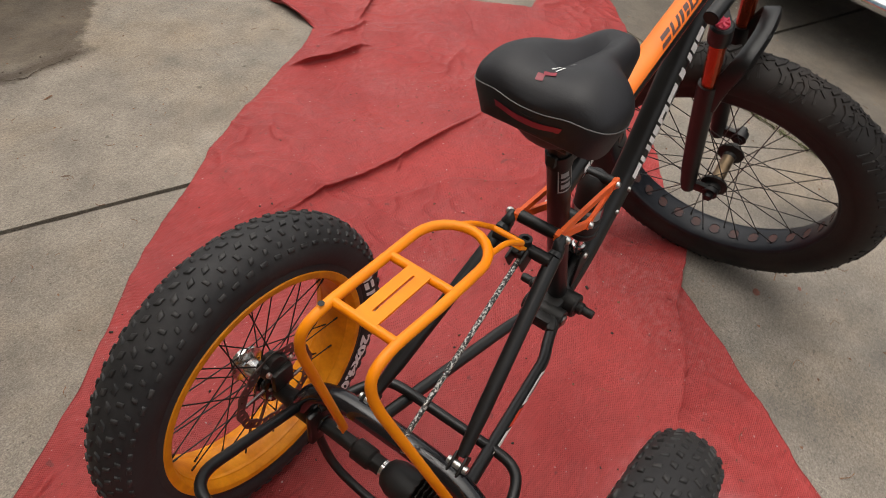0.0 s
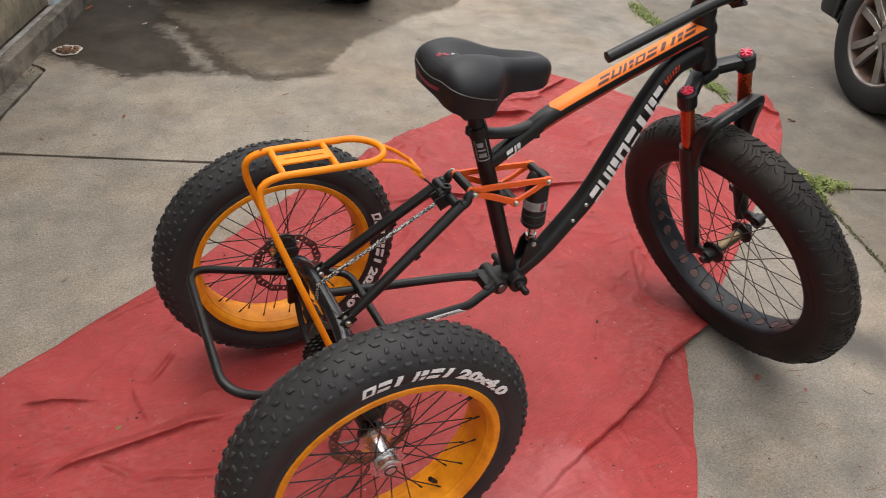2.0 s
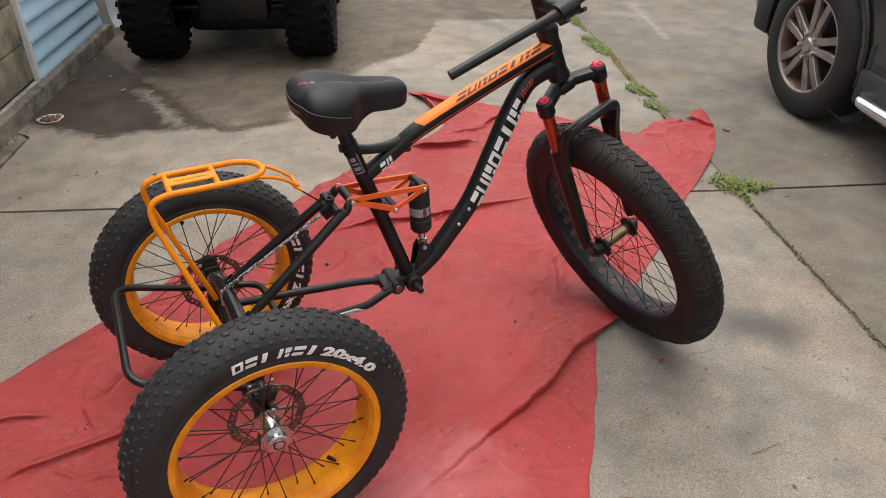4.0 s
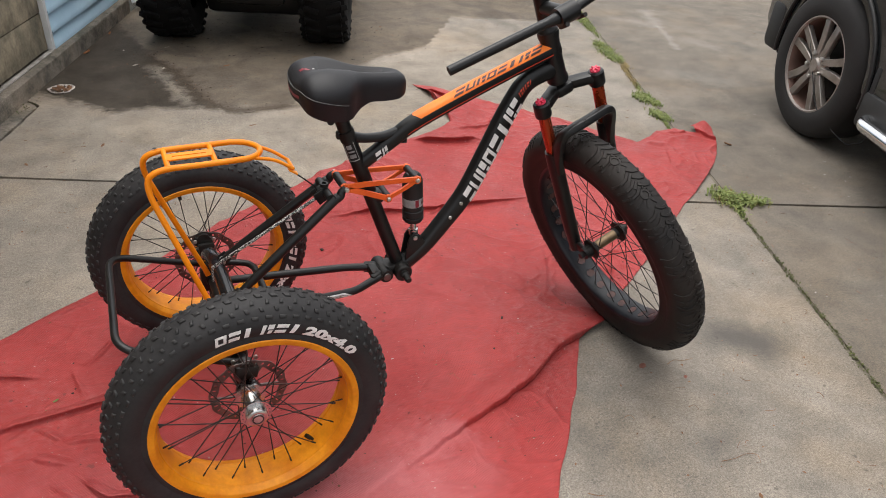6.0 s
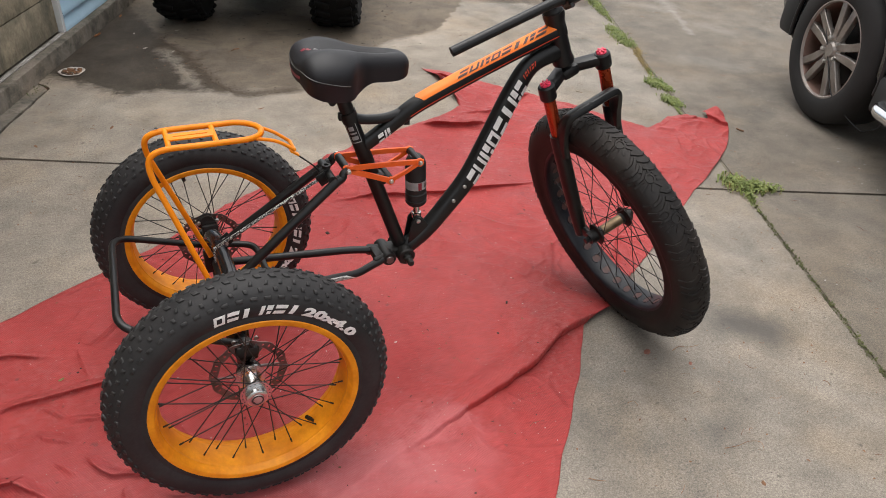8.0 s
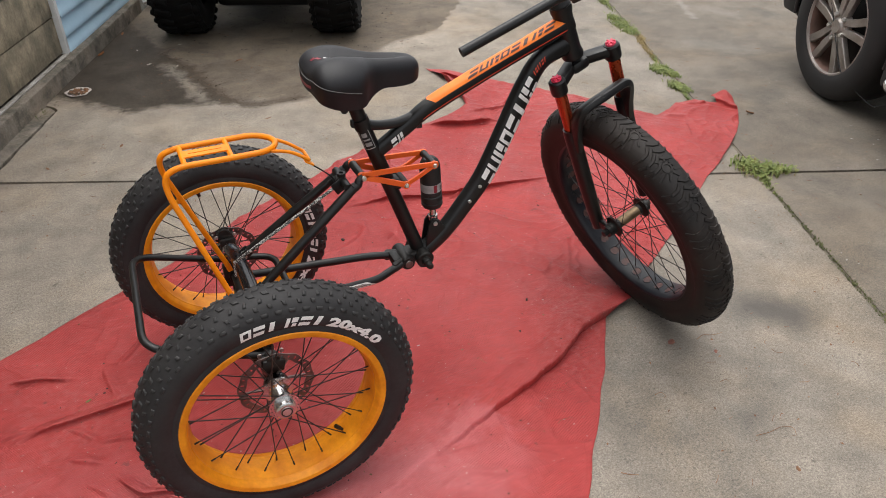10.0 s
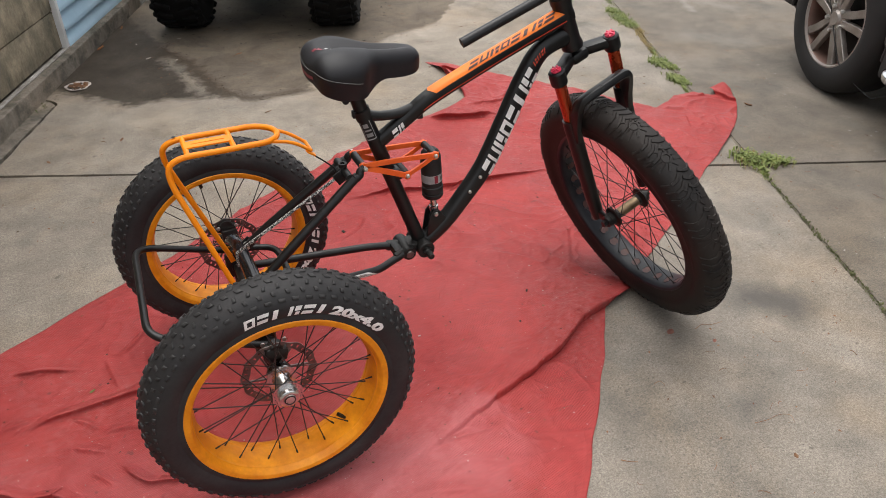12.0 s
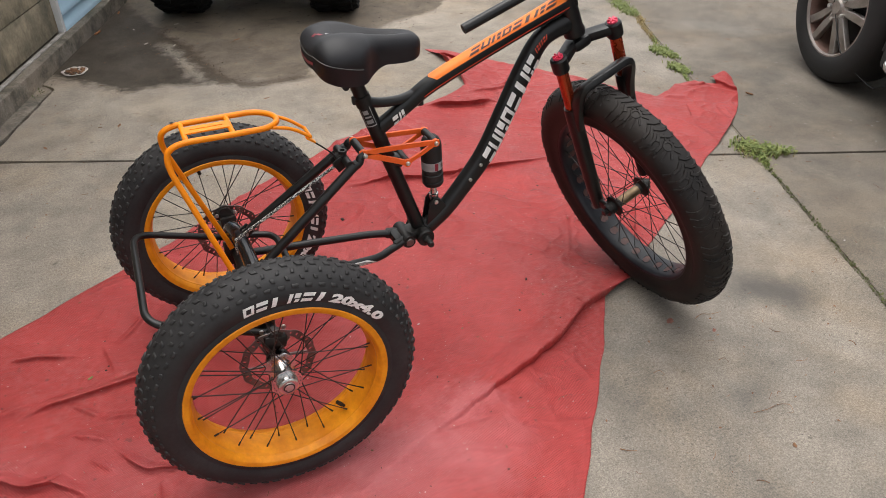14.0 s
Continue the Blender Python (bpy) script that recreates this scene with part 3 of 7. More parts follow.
g = Geo()
g.add([(-300, -300, -0.03), (300, -300, -0.03), (300, 300, -0.03), (-300, 300, -0.03)], [(0, 1, 2, 3)])
ground = tagged(part("ground", g, SOIL), "dark bare soil under and around the driveway slabs", "ground", kind="structure")
pavement = tagged(new("pavement"), "old stained concrete driveway poured in large slabs", "driveway", kind="structure")
pavement.empty_display_size = 0.2
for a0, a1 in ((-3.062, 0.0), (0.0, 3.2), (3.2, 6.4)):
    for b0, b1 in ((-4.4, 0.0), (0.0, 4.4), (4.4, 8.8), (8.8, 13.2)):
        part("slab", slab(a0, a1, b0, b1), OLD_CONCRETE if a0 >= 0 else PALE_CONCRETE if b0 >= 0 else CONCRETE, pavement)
part("gutter_strip", Geo().prism([(-3.142, -4.4), (-3.074, -4.4), (-3.072, -2.0), (-3.078, -0.6), (-3.074, 0.2), (-3.070, 0.70), (-3.068, 0.765), (-3.10, 0.800), (-3.142, 0.825)], -0.12, -0.004, YARD, 0.002), KERB, pavement, "narrow dirty concrete strip along the kerb")
# a wandering crack in the far slab
crack, rng = [], random.Random(5)
for p in curve([(0.105, 2.86, 0), (0.152, 2.70, 0), (0.228, 2.385, 0), (0.258, 2.178, 0), (0.396, 1.926, 0), (0.53, 1.915, 0), (0.664, 1.934, 0)], 22):
    wide = 0.0012 + 0.007 * max(0.0, 0.3 + noise.noise(p * 14))
    off = Vector((noise.noise(p * 23), noise.noise(p * 23 + Vector((5, 5, 5))), 0)) * 0.022 + Vector((noise.noise(p * 60), noise.noise(p * 60 + Vector((3, 3, 3))), 0)) * 0.008
    crack += [p + off - Vector((wide, wide * 0.5, -0.0012)), p + off + Vector((wide, wide * 0.5, 0.0012))]
part("crack", Geo().add(crack, [(2 * i, 2 * i + 1, 2 * i + 3, 2 * i + 2) for i in range(len(crack) // 2 - 1)]), SILT, pavement, "brown dirt-filled crack")
part("joint_dirt", Geo().box(YARD @ Matrix.Translation((0, -0.25, -0.026)), 0.0195, 8.2, 0.046), JOINT_DIRT, pavement, "dirt packed in the long joint")


# ---- the red sheet ----
def resample(line, n):
    line = [Vector(p) for p in line]
    run = [0.0]
    for a, b in zip(line, line[1:]):
        run.append(run[-1] + (b - a).length)
    out = []
    for i in range(n + 1):
        s, k = run[-1] * i / n, 0
        while k < len(run) - 2 and run[k + 1] < s:
            k += 1
        t = (s - run[k]) / max(run[k + 1] - run[k], 1e-9)
        out.append(line[k].lerp(line[k + 1], t))
    return out


# creases, each along a line in the plan: points, height, half width; the steep side lies to the right of the line
FOLDS = [
    ([(-0.60, 0.325), (-0.53, 0.309), (-0.44, 0.27)], 0.013, 0.012), ([(-0.33, 0.275), (-0.25, 0.37)], 0.011, 0.010), ([(-0.37, 0.28), (-0.345, 0.16)], 0.009, 0.013),
    ([(-0.58, 0.095), (-0.49, 0.119), (-0.39, 0.119), (-0.28, 0.130), (-0.15, 0.120)], 0.018, 0.024), ([(-0.46, 0.095), (-0.395, 0.025)], 0.009, 0.010),
    ([(-0.63, 0.12), (-0.54, 0.127)], 0.010, 0.012), ([(-0.74, -0.02), (-0.61, -0.075), (-0.55, -0.124), (-0.499, -0.132), (-0.43, -0.215)], 0.024, 0.020),
    ([(-0.36, -0.11), (-0.30, -0.187), (-0.21, -0.21)], 0.016, 0.018), ([(-0.47, -0.005), (-0.38, -0.065)], 0.011, 0.016), ([(-0.43, -0.105), (-0.37, -0.165)], 0.008, 0.009),
    ([(-0.283, -0.23), (-0.284, -0.29)], 0.009, 0.010), ([(-0.84, 0.215), (-0.67, 0.22)], 0.012, 0.014), ([(-0.56, -0.22), (-0.46, -0.29), (-0.36, -0.31)], 0.014, 0.018),
    ([(0.50, 0.83), (0.67, 0.808), (0.86, 0.765), (1.07, 0.752), (1.35, 0.712)], 0.019, 0.018), ([(0.87, 0.715), (0.95, 0.765)], 0.010, 0.009),
    ([(1.08, 1.362), (1.20, 1.308), (1.38, 1.262)], 0.028, 0.017), ([(1.30, 1.42), (1.42, 1.385), (1.52, 1.39)], 0.012, 0.018),
    ([(1.34, 2.0), (1.40, 1.83), (1.38, 1.67), (1.35, 1.5)], 0.030, 0.030), ([(1.40, 1.95), (1.50, 1.72)], 0.022, 0.026), ([(1.48, 1.42), (1.75, 1.55)], 0.018, 0.022),
    ([(1.74, 1.06), (1.92, 1.29)], 0.016, 0.020), ([(2.43, 1.09), (2.47, 0.98), (2.50, 0.84)], 0.020, 0.040), ([(2.27, 1.05), (2.33, 1.01), (2.39, 1.03)], 0.011, 0.030),
    ([(2.12, 1.00), (2.20, 0.94)], 0.009, 0.030), ([(2.08, 0.78), (2.16, 0.90)], 0.007, 0.030), ([(1.15, 0.22), (1.18, 0.41)], 0.009, 0.020),
    ([(-0.42, 0.53), (-0.343, 0.571), (-0.23, 0.60)], 0.010, 0.014), ([(-0.20, -0.25), (0.10, -0.45)], 0.007, 0.014), ([(-0.40, 0.02), (-0.22, -0.03)], 0.010, 0.013),
    ([(0.25, 0.95), (0.75, 0.80)], 0.006, 0.025), ([(1.60, 0.75), (1.90, 0.62)], 0.010, 0.022), ([(0.10, -0.455), (0.22, -0.395), (0.34, -0.345), (0.44, -0.315)], 0.012, 0.038),
    ([(0.30, -0.45), (0.38, -0.43), (0.52, -0.50)], 0.008, 0.022), ([(0.22, -0.46), (0.40, -0.53)], 0.008, 0.020), ([(0.33, -0.36), (0.50, -0.37)], 0.007, 0.014), ([(0.62, 0.35), (0.80, 0.12)], 0.004, 0.050),
    ([(0.90, 0.40), (1.06, 0.05)], 0.005, 0.050),
]
DRAPE = [(0.31, -0.362), (0.457, -0.302), (0.605, -0.247), (0.765, -0.186), (0.894, -0.104), (1.155, -0.050)]  # the long fold that laps over itself


def along_line(px, py, line):
    """For each place: signed distance to a line in the plan (positive to its right), how far along it lies (0 to 1), and the way across."""
    gap, part_way, cx, cy = np.full(px.shape, 9.0), np.zeros(px.shape), np.zeros(px.shape), np.zeros(px.shape)
    for i, ((ax, ay), (bx, by)) in enumerate(zip(line, line[1:])):
        dx, dy = bx - ax, by - ay
        size = math.hypot(dx, dy)
        raw = ((px - ax) * dx + (py - ay) * dy) / size ** 2
        t = np.clip(raw, 0, 1)
        gx, gy = px - ax - t * dx, py - ay - t * dy
        d = np.hypot(gx, gy)
        sx, sy = dy / size, -dx / size
        near_one = d < np.abs(gap)
        gap = np.where(near_one, np.copysign(d, gx * sx + gy * sy), gap)
        part_way = np.where(near_one, (i + t) / (len(line) - 1), part_way)
        cx, cy = np.where(near_one, sx, cx), np.where(near_one, sy, cy)
    return gap, part_way, cx, cy


NS, NW = 760, 380
near = resample([(-1.15, 0.06, 0), (-0.6, -0.5, 0), (0.16, -1.12, 0)], NW)
far_edge = resample([(1.355, 2.04, 0), (1.46, 1.97, 0), (1.54, 1.84, 0), (1.67, 1.65, 0), (1.89, 1.375, 0), (1.99, 1.20, 0), (2.03, 1.12, 0), (2.09, 1.02, 0), (2.18, 1.04, 0), (2.25, 1.085, 0), (2.36, 1.08, 0), (2.41, 1.04, 0), (2.46, 1.00, 0), (2.475, 1.09, 0), (2.51, 1.06, 0), (2.56, 1.05, 0)], NW)
left = resample([(-1.15, 0.06, 0), (-0.75, 0.36, 0), (-0.31, 0.615, 0), (-0.12, 0.725, 0), (0.20, 0.965, 0), (0.67, 1.215, 0), (1.06, 1.379, 0), (1.196, 1.425, 0), (1.334, 1.503, 0), (1.375, 1.683, 0), (1.388, 1.88, 0), (1.355, 2.04, 0)], NS)
right = resample([(0.16, -1.12, 0), (0.63, -0.57, 0), (0.86, -0.30, 0), (1.02, -0.08, 0), (1.12, -0.055, 0), (1.53, 0.21, 0), (1.88, 0.45, 0), (2.04, 0.54, 0), (2.235, 0.675, 0), (2.375, 0.79, 0), (2.48, 0.91, 0), (2.56, 1.05, 0)], NS)
flat = lambda line: np.array([(p.x, p.y) for p in line])
s, w = np.meshgrid(np.linspace(0, 1, NS + 1), np.linspace(0, 1, NW + 1), indexing="ij")
L, R, N, F = flat(left)[:, None, :], flat(right)[:, None, :], flat(near)[None, :, :], flat(far_edge)[None, :, :]
sw, ww = s[..., None], w[..., None]
calm = F[0].copy()  # the far edge without its ears and notches, which fade out quickly inwards
for _ in range(1500):
    calm[1:-1] = 0.25 * calm[:-2] + 0.5 * calm[1:-1] + 0.25 * calm[2:]
ears, F = F - calm[None], calm[None]
plan = L * (1 - ww) + R * ww + N * (1 - sw) + F * sw
plan -= (N[:, :1] * (1 - ww) + N[:, -1:] * ww) * (1 - sw) + (F[:, :1] * (1 - ww) + F[:, -1:] * ww) * sw
plan += ears * sw ** 12
px, py = plan[..., 0].ravel(), plan[..., 1].ravel()


def field(scale, seed, x=None, y=None):
    x, y = (px, py) if x is None else (x, y)
    return np.array([noise.noise((a, b, seed)) for a, b in zip((x * scale).tolist(), (y * scale).tolist())])


px, py = px + field(9, 1.0) * 0.0045, py + field(9, 7.0) * 0.0045
height = 0.0022 + 0.005 * field(2.1, 0.3) + 0.0024 * field(7, 5.1) + 0.0012 * field(19, 9.1)
streak = np.array([noise.noise((a, b, 3.3)) for a, b in zip(((px * 0.85 + py * 0.53) * 1.6).tolist(), ((-px * 0.53 + py * 0.85) * 14).tolist())])
height += 0.003 * np.maximum(streak, 0) ** 1.5
wave_x, wave_y = field(4, 2.2), field(4, 8.2)
patchy = np.clip(0.45 + 1.4 * field(1.9, 6.6), 0, 1)
height += 0.0125 * patchy * np.maximum(0, 1 - np.abs(field(5.5, 1.7, px + 0.05 * wave_x, py + 0.05 * wave_y)) * 3.2) ** 2
height += 0.0070 * patchy * np.maximum(0, 1 - np.abs(field(13, 4.7, px + 0.05 * wave_x, py + 0.05 * wave_y)) * 2.6) ** 2
wig_a, wig_b = field(6, 4.4), field(17, 3.6)
shift_x, shift_y = np.zeros(px.shape), np.zeros(px.shape)
for k, (line, h, half) in enumerate(FOLDS):
    xs, ys = [p[0] for p in line], [p[1] for p in line]
    near_by = np.nonzero((px > min(xs) - 0.15) & (px < max(xs) + 0.15) & (py > min(ys) - 0.15) & (py < max(ys) + 0.15))[0]
    gap, t, cx, cy = along_line(px[near_by], py[near_by], line)
    gap = gap + 0.008 * wig_a[near_by] + 0.004 * wig_b[near_by]
    if h < 0.0125 and min(xs) < 0.5:
        h, half = h * 0.8, half * 1.5  # small creases lie softer
    half *= 0.5
    swell = np.exp(-(gap * np.where(gap > 0, 1.9, 0.75) / half) ** 2) * np.clip(np.minimum(t, 1 - t) * 4 + 0.1, 0, 1)
    height[near_by] += h * swell - 0.12 * h * np.exp(-((np.abs(gap) - 2.2 * half) / half) ** 2) * np.clip(np.minimum(t, 1 - t) * 4, 0, 1)
    lap = min(h, 0.024) * (0.75 if h > 0.0125 else 0.35) * swell ** 1.5
    shift_x[near_by] += cx * lap
    shift_y[near_by] += cy * lap
for x, y in ((0.01, 0.313), (0.01, -0.317), (1.13, -0.08)):
    d = np.hypot(px - x, (py - y) * 1.3)
    height = np.where(d < 0.2, 0.002 + (height - 0.002) * np.maximum(0, (d - 0.08) / 0.12), height)
height += 0.016 * np.exp(-(((px - 2.32) / 0.13) ** 2 + ((py - 1.00) / 0.10) ** 2)) + 0.040 * np.exp(-(((px - 2.52) / 0.040) ** 2 + ((py - 1.05) / 0.060) ** 2))  # the far end bulges and one corner curls up
height = np.maximum(height, 0.0015)
gap, t, cx, cy = along_line(px + 0.006 * wig_a, py + 0.006 * wig_b, DRAPE)
full = np.minimum(1, 0.15 + t * 1.5) * np.minimum(1, t * 8) * np.minimum(1, 0.4 + (1 - t) * 4) * (np.abs(gap) < 0.2)
height += 0.034 * full * np.exp(-(gap / np.where(gap < 0, 0.058, 0.008)) ** 2)
shift_x += cx * 0.030 * full * np.exp(-(gap / 0.015) ** 2)
shift_y += cy * 0.030 * full * np.exp(-(gap / 0.015) ** 2)
rim = np.minimum(np.minimum(s, 1 - s), np.minimum(w, 1 - w)).ravel()
height += np.where(rim < 0.012, 0.004 * np.maximum(0, field(8, 4.0)), 0)
k = (np.arange(NS)[:, None] * (NW + 1) + np.arange(NW)[None, :]).ravel()
sheet = Geo()
sheet.v = np.stack([px + shift_x, py + shift_y, height], axis=1).tolist()
sheet.f = np.stack([k, k + 1, k + NW + 2, k + NW + 1], axis=1).tolist()
tarp = tagged(part("tarp", sheet, TARP, sharp=180), "faded red woven tarpaulin spread creased over the concrete", "tarpaulin")
thick = tarp.modifiers.new("thickness", "SOLIDIFY")
thick.thickness, thick.offset, thick.use_rim_only = 0.0012, -1, True


# ---- the tricycle ----
trike = tagged(new("fat_tyre_tricycle"), "black and orange fat-tyred tricycle, handlebar turned sideways, on the tarpaulin", "tricycle")
trike.empty_display_size = 0.2
AXLE_Z = 0.291
ALONG_Y = pose(0, 0, 0, -90, 0, 0)  # local z to world y


def beaded(mid, r, w, steps, reach, bead, half):
    """A tyre's section: round over the tread, then straight down the sidewall to the bead."""
    crown = [(mid + r * math.cos(radians(a)), w * math.sin(radians(a))) for a in np.linspace(-reach, reach, steps)]
    foot = [(bead, half - 0.003), (bead + 0.0015, half), (bead + 0.009, half + 0.0004)]
    return [(rad, -y) for rad, y in foot] + crown + foot[::-1]


def on_tyre(mid, r, w, ang, phi, h):
    """A place on a tyre: ang round the wheel from the top towards the front, phi across the tread, h above the rubber."""
    rad, y = mid + (r + h) * math.cos(phi), (w + h) * math.sin(phi)
    return (rad * math.sin(ang), y, rad * math.cos(ang))


def knob(geo, mid, r, w, ang, phi, du, dphi, h, skew=0.0):
    ring = mid + r * math.cos(phi)
    da = du / ring / 2
    verts = []
    for hh, k in ((-0.0012, 1.16), (h * 0.75, 1.0), (h, 0.84)):
        for sa, sp in ((-1, -1), (1, -1), (1, 1), (-1, 1)):
            verts.append(on_tyre(mid, r, w, ang + (sa * da + sp * skew / ring) * k, phi + sp * dphi / 2 * k, hh))
    geo.add(verts, [(8, 9, 10, 11)] + [(k + j, k + (j + 1) % 4, k + 4 + (j + 1) % 4, k + 4 + j) for k in (0, 4) for j in range(4)])


# plain shapes in a unit square: rows of (from, to) across and up
SLABS = ((0.0, 1.0, 0.64, 1.0), (0.0, 1.0, 0.0, 0.40))
TRAY = ((0.0, 0.28, 0.0, 1.0), (0.72, 1.0, 0.0, 1.0), (0.28, 0.72, 0.0, 0.24))
BOX = ((0.0, 0.27, 0.0, 1.0), (0.73, 1.0, 0.0, 1.0), (0.27, 0.73, 0.0, 0.24), (0.27, 0.73, 0.76, 1.0))
POST = ((0.22, 0.66, 0.0, 1.0),)
PAIR = ((0.0, 0.32, 0.0, 1.0), (0.48, 1.0, 0.52, 1.0), (0.62, 1.0, 0.0, 0.40))
EIGHT = (SLABS, TRAY, PAIR, BOX, SLABS, POST, PAIR, SLABS)


def brand_shapes(place, kinds, step, width, height, slant=0.35):
    """Plain leaning shapes in place of a maker's name, laid by place(along, up)."""
    geo = Geo()
    for i, kind in enumerate(kinds):
        for x0, x1, y0, y1 in kind:
            verts = []
            for r in range(4):
                y = (y0 + (y1 - y0) * r / 3) * height
                verts += [place(i * step + (x0 + (x1 - x0) * j / 3) * width + slant * y, y) for j in range(4)]
            geo.add(verts, [(r * 4 + j, r * 4 + j + 1, r * 4 + j + 5, r * 4 + j + 4) for r in range(3) for j in range(3)])
    return geo


def words(text, size, slant, length, place):
    """Lettering with the built-in font, laid by place(along, up)."""
    c = bpy.data.curves.new("words", "FONT")
    c.body, c.size, c.resolution_u, c.offset = text, size, 2, size * 0.055
    holder = bpy.data.objects.new("words", c)
    scene.collection.objects.link(holder)
    dg = bpy.context.evaluated_depsgraph_get()
    me = bpy.data.meshes.new_from_object(holder.evaluated_get(dg))
    wide = max(v.co.x for v in me.vertices)
    geo = Geo().add([place(v.co.x / wide * length + slant * v.co.y, v.co.y) for v in me.vertices], [tuple(p.vertices) for p in me.polygons])
    bpy.data.objects.remove(holder)
    bpy.data.meshes.remove(me)
    bpy.data.curves.remove(c)
    return geo


def spokes_of(parent, count, hub_r, rim_r, hub_y, rim_y, cross, mat):
    """Laced spokes, each with its nipple."""
    made = {}
    for i in range(count):
        side = 1 if i % 2 else -1
        lean = cross if (i // 2) % 2 else -cross
        if (side, lean) not in made:
            a = radians(lean)
            p = Vector((hub_r * math.sin(a), hub_y[side], hub_r * math.cos(a)))
            q = Vector((0, side * rim_y, rim_r))
            geo = Geo().tube([p, q], 0.0012, 6)
            geo.tube([q + (p - q).normalized() * 0.010, q], 0.0019, 6)
            made[side, lean] = mesh_of("spoke", geo, mat)
        ob = part("spoke", made[side, lean], mat, parent)
        ob.rotation_euler = (0, 2 * math.pi * i / count, 0)


def disc_rotor(y, r=0.08):
    """A drilled brake disc with a wavy outer edge and open arms."""
    geo = Geo()
    n = 96
    outer = [(r + 0.0016 * math.sin(i * 2 * math.pi / n * 12)) for i in range(n)]
    inner = [(r - 0.017 + 0.0014 * math.sin(i * 2 * math.pi / n * 12 + 1)) for i in range(n)]
    verts = []
    for i in range(n):
        a = 2 * math.pi * i / n
        for rad in (outer[i], inner[i]):
            for yy in (y - 0.0009, y + 0.0009):
                verts.append((rad * math.sin(a), yy, rad * math.cos(a)))
    faces = []
    for i in range(n):
        k, q = i * 4, ((i + 1) % n) * 4
        if i % 3 == 1:
            # a drilled slot: leave two narrow bridges
            faces += [(k, q, q + 1, k + 1), (k + 2, k + 3, q + 3, q + 2)]
            for t0, t1 in ((0.0, 0.3), (0.7, 1.0)):
                ring = []
                for base, t in ((k, t0), (q, t0), (q, t1), (k, t1)):
                    o, c = Vector(verts[base]), Vector(verts[base + 2])
                    ring.append(o.lerp(c, t))
                s = len(geo.v)
                geo.v += [tuple(p) for p in ring] + [(p.x, p.y + 0.0018, p.z) for p in ring]
                geo.f += [(s, s + 1, s + 2, s + 3), (s + 7, s + 6, s + 5, s + 4)]
        else:
            faces += [(k, q, q + 1, k + 1), (k + 2, k + 3, q + 3, q + 2), (k, k + 2, q + 2, q), (k + 1, q + 1, q + 3, k + 3)]
    geo.add(verts, faces)
    for i in range(6):
        a = 2 * math.pi * i / 6
        b = a + 0.5
        p, q = Vector((0.02 * math.sin(a), y, 0.02 * math.cos(a))), Vector(((r - 0.016) * math.sin(b), y, (r - 0.016) * math.cos(b)))
        geo.tube([p, q], 0.0026, 4)
    geo.lathe([(0.012, y - 0.0012), (0.024, y - 0.0012), (0.024, y + 0.0012), (0.012, y + 0.0012)], ALONG_Y, 24, True)
    return geo


REAR = (0.238, 0.0440, 0.0505)


flange_dot = mesh_of("flange_hole", Geo().lathe([(0.0, 0.0), (0.0013, 0.0), (0.0014, 0.0012)], pose(0, -0.0280, 0.0275, -90, 0, 0), 8), PLASTIC)


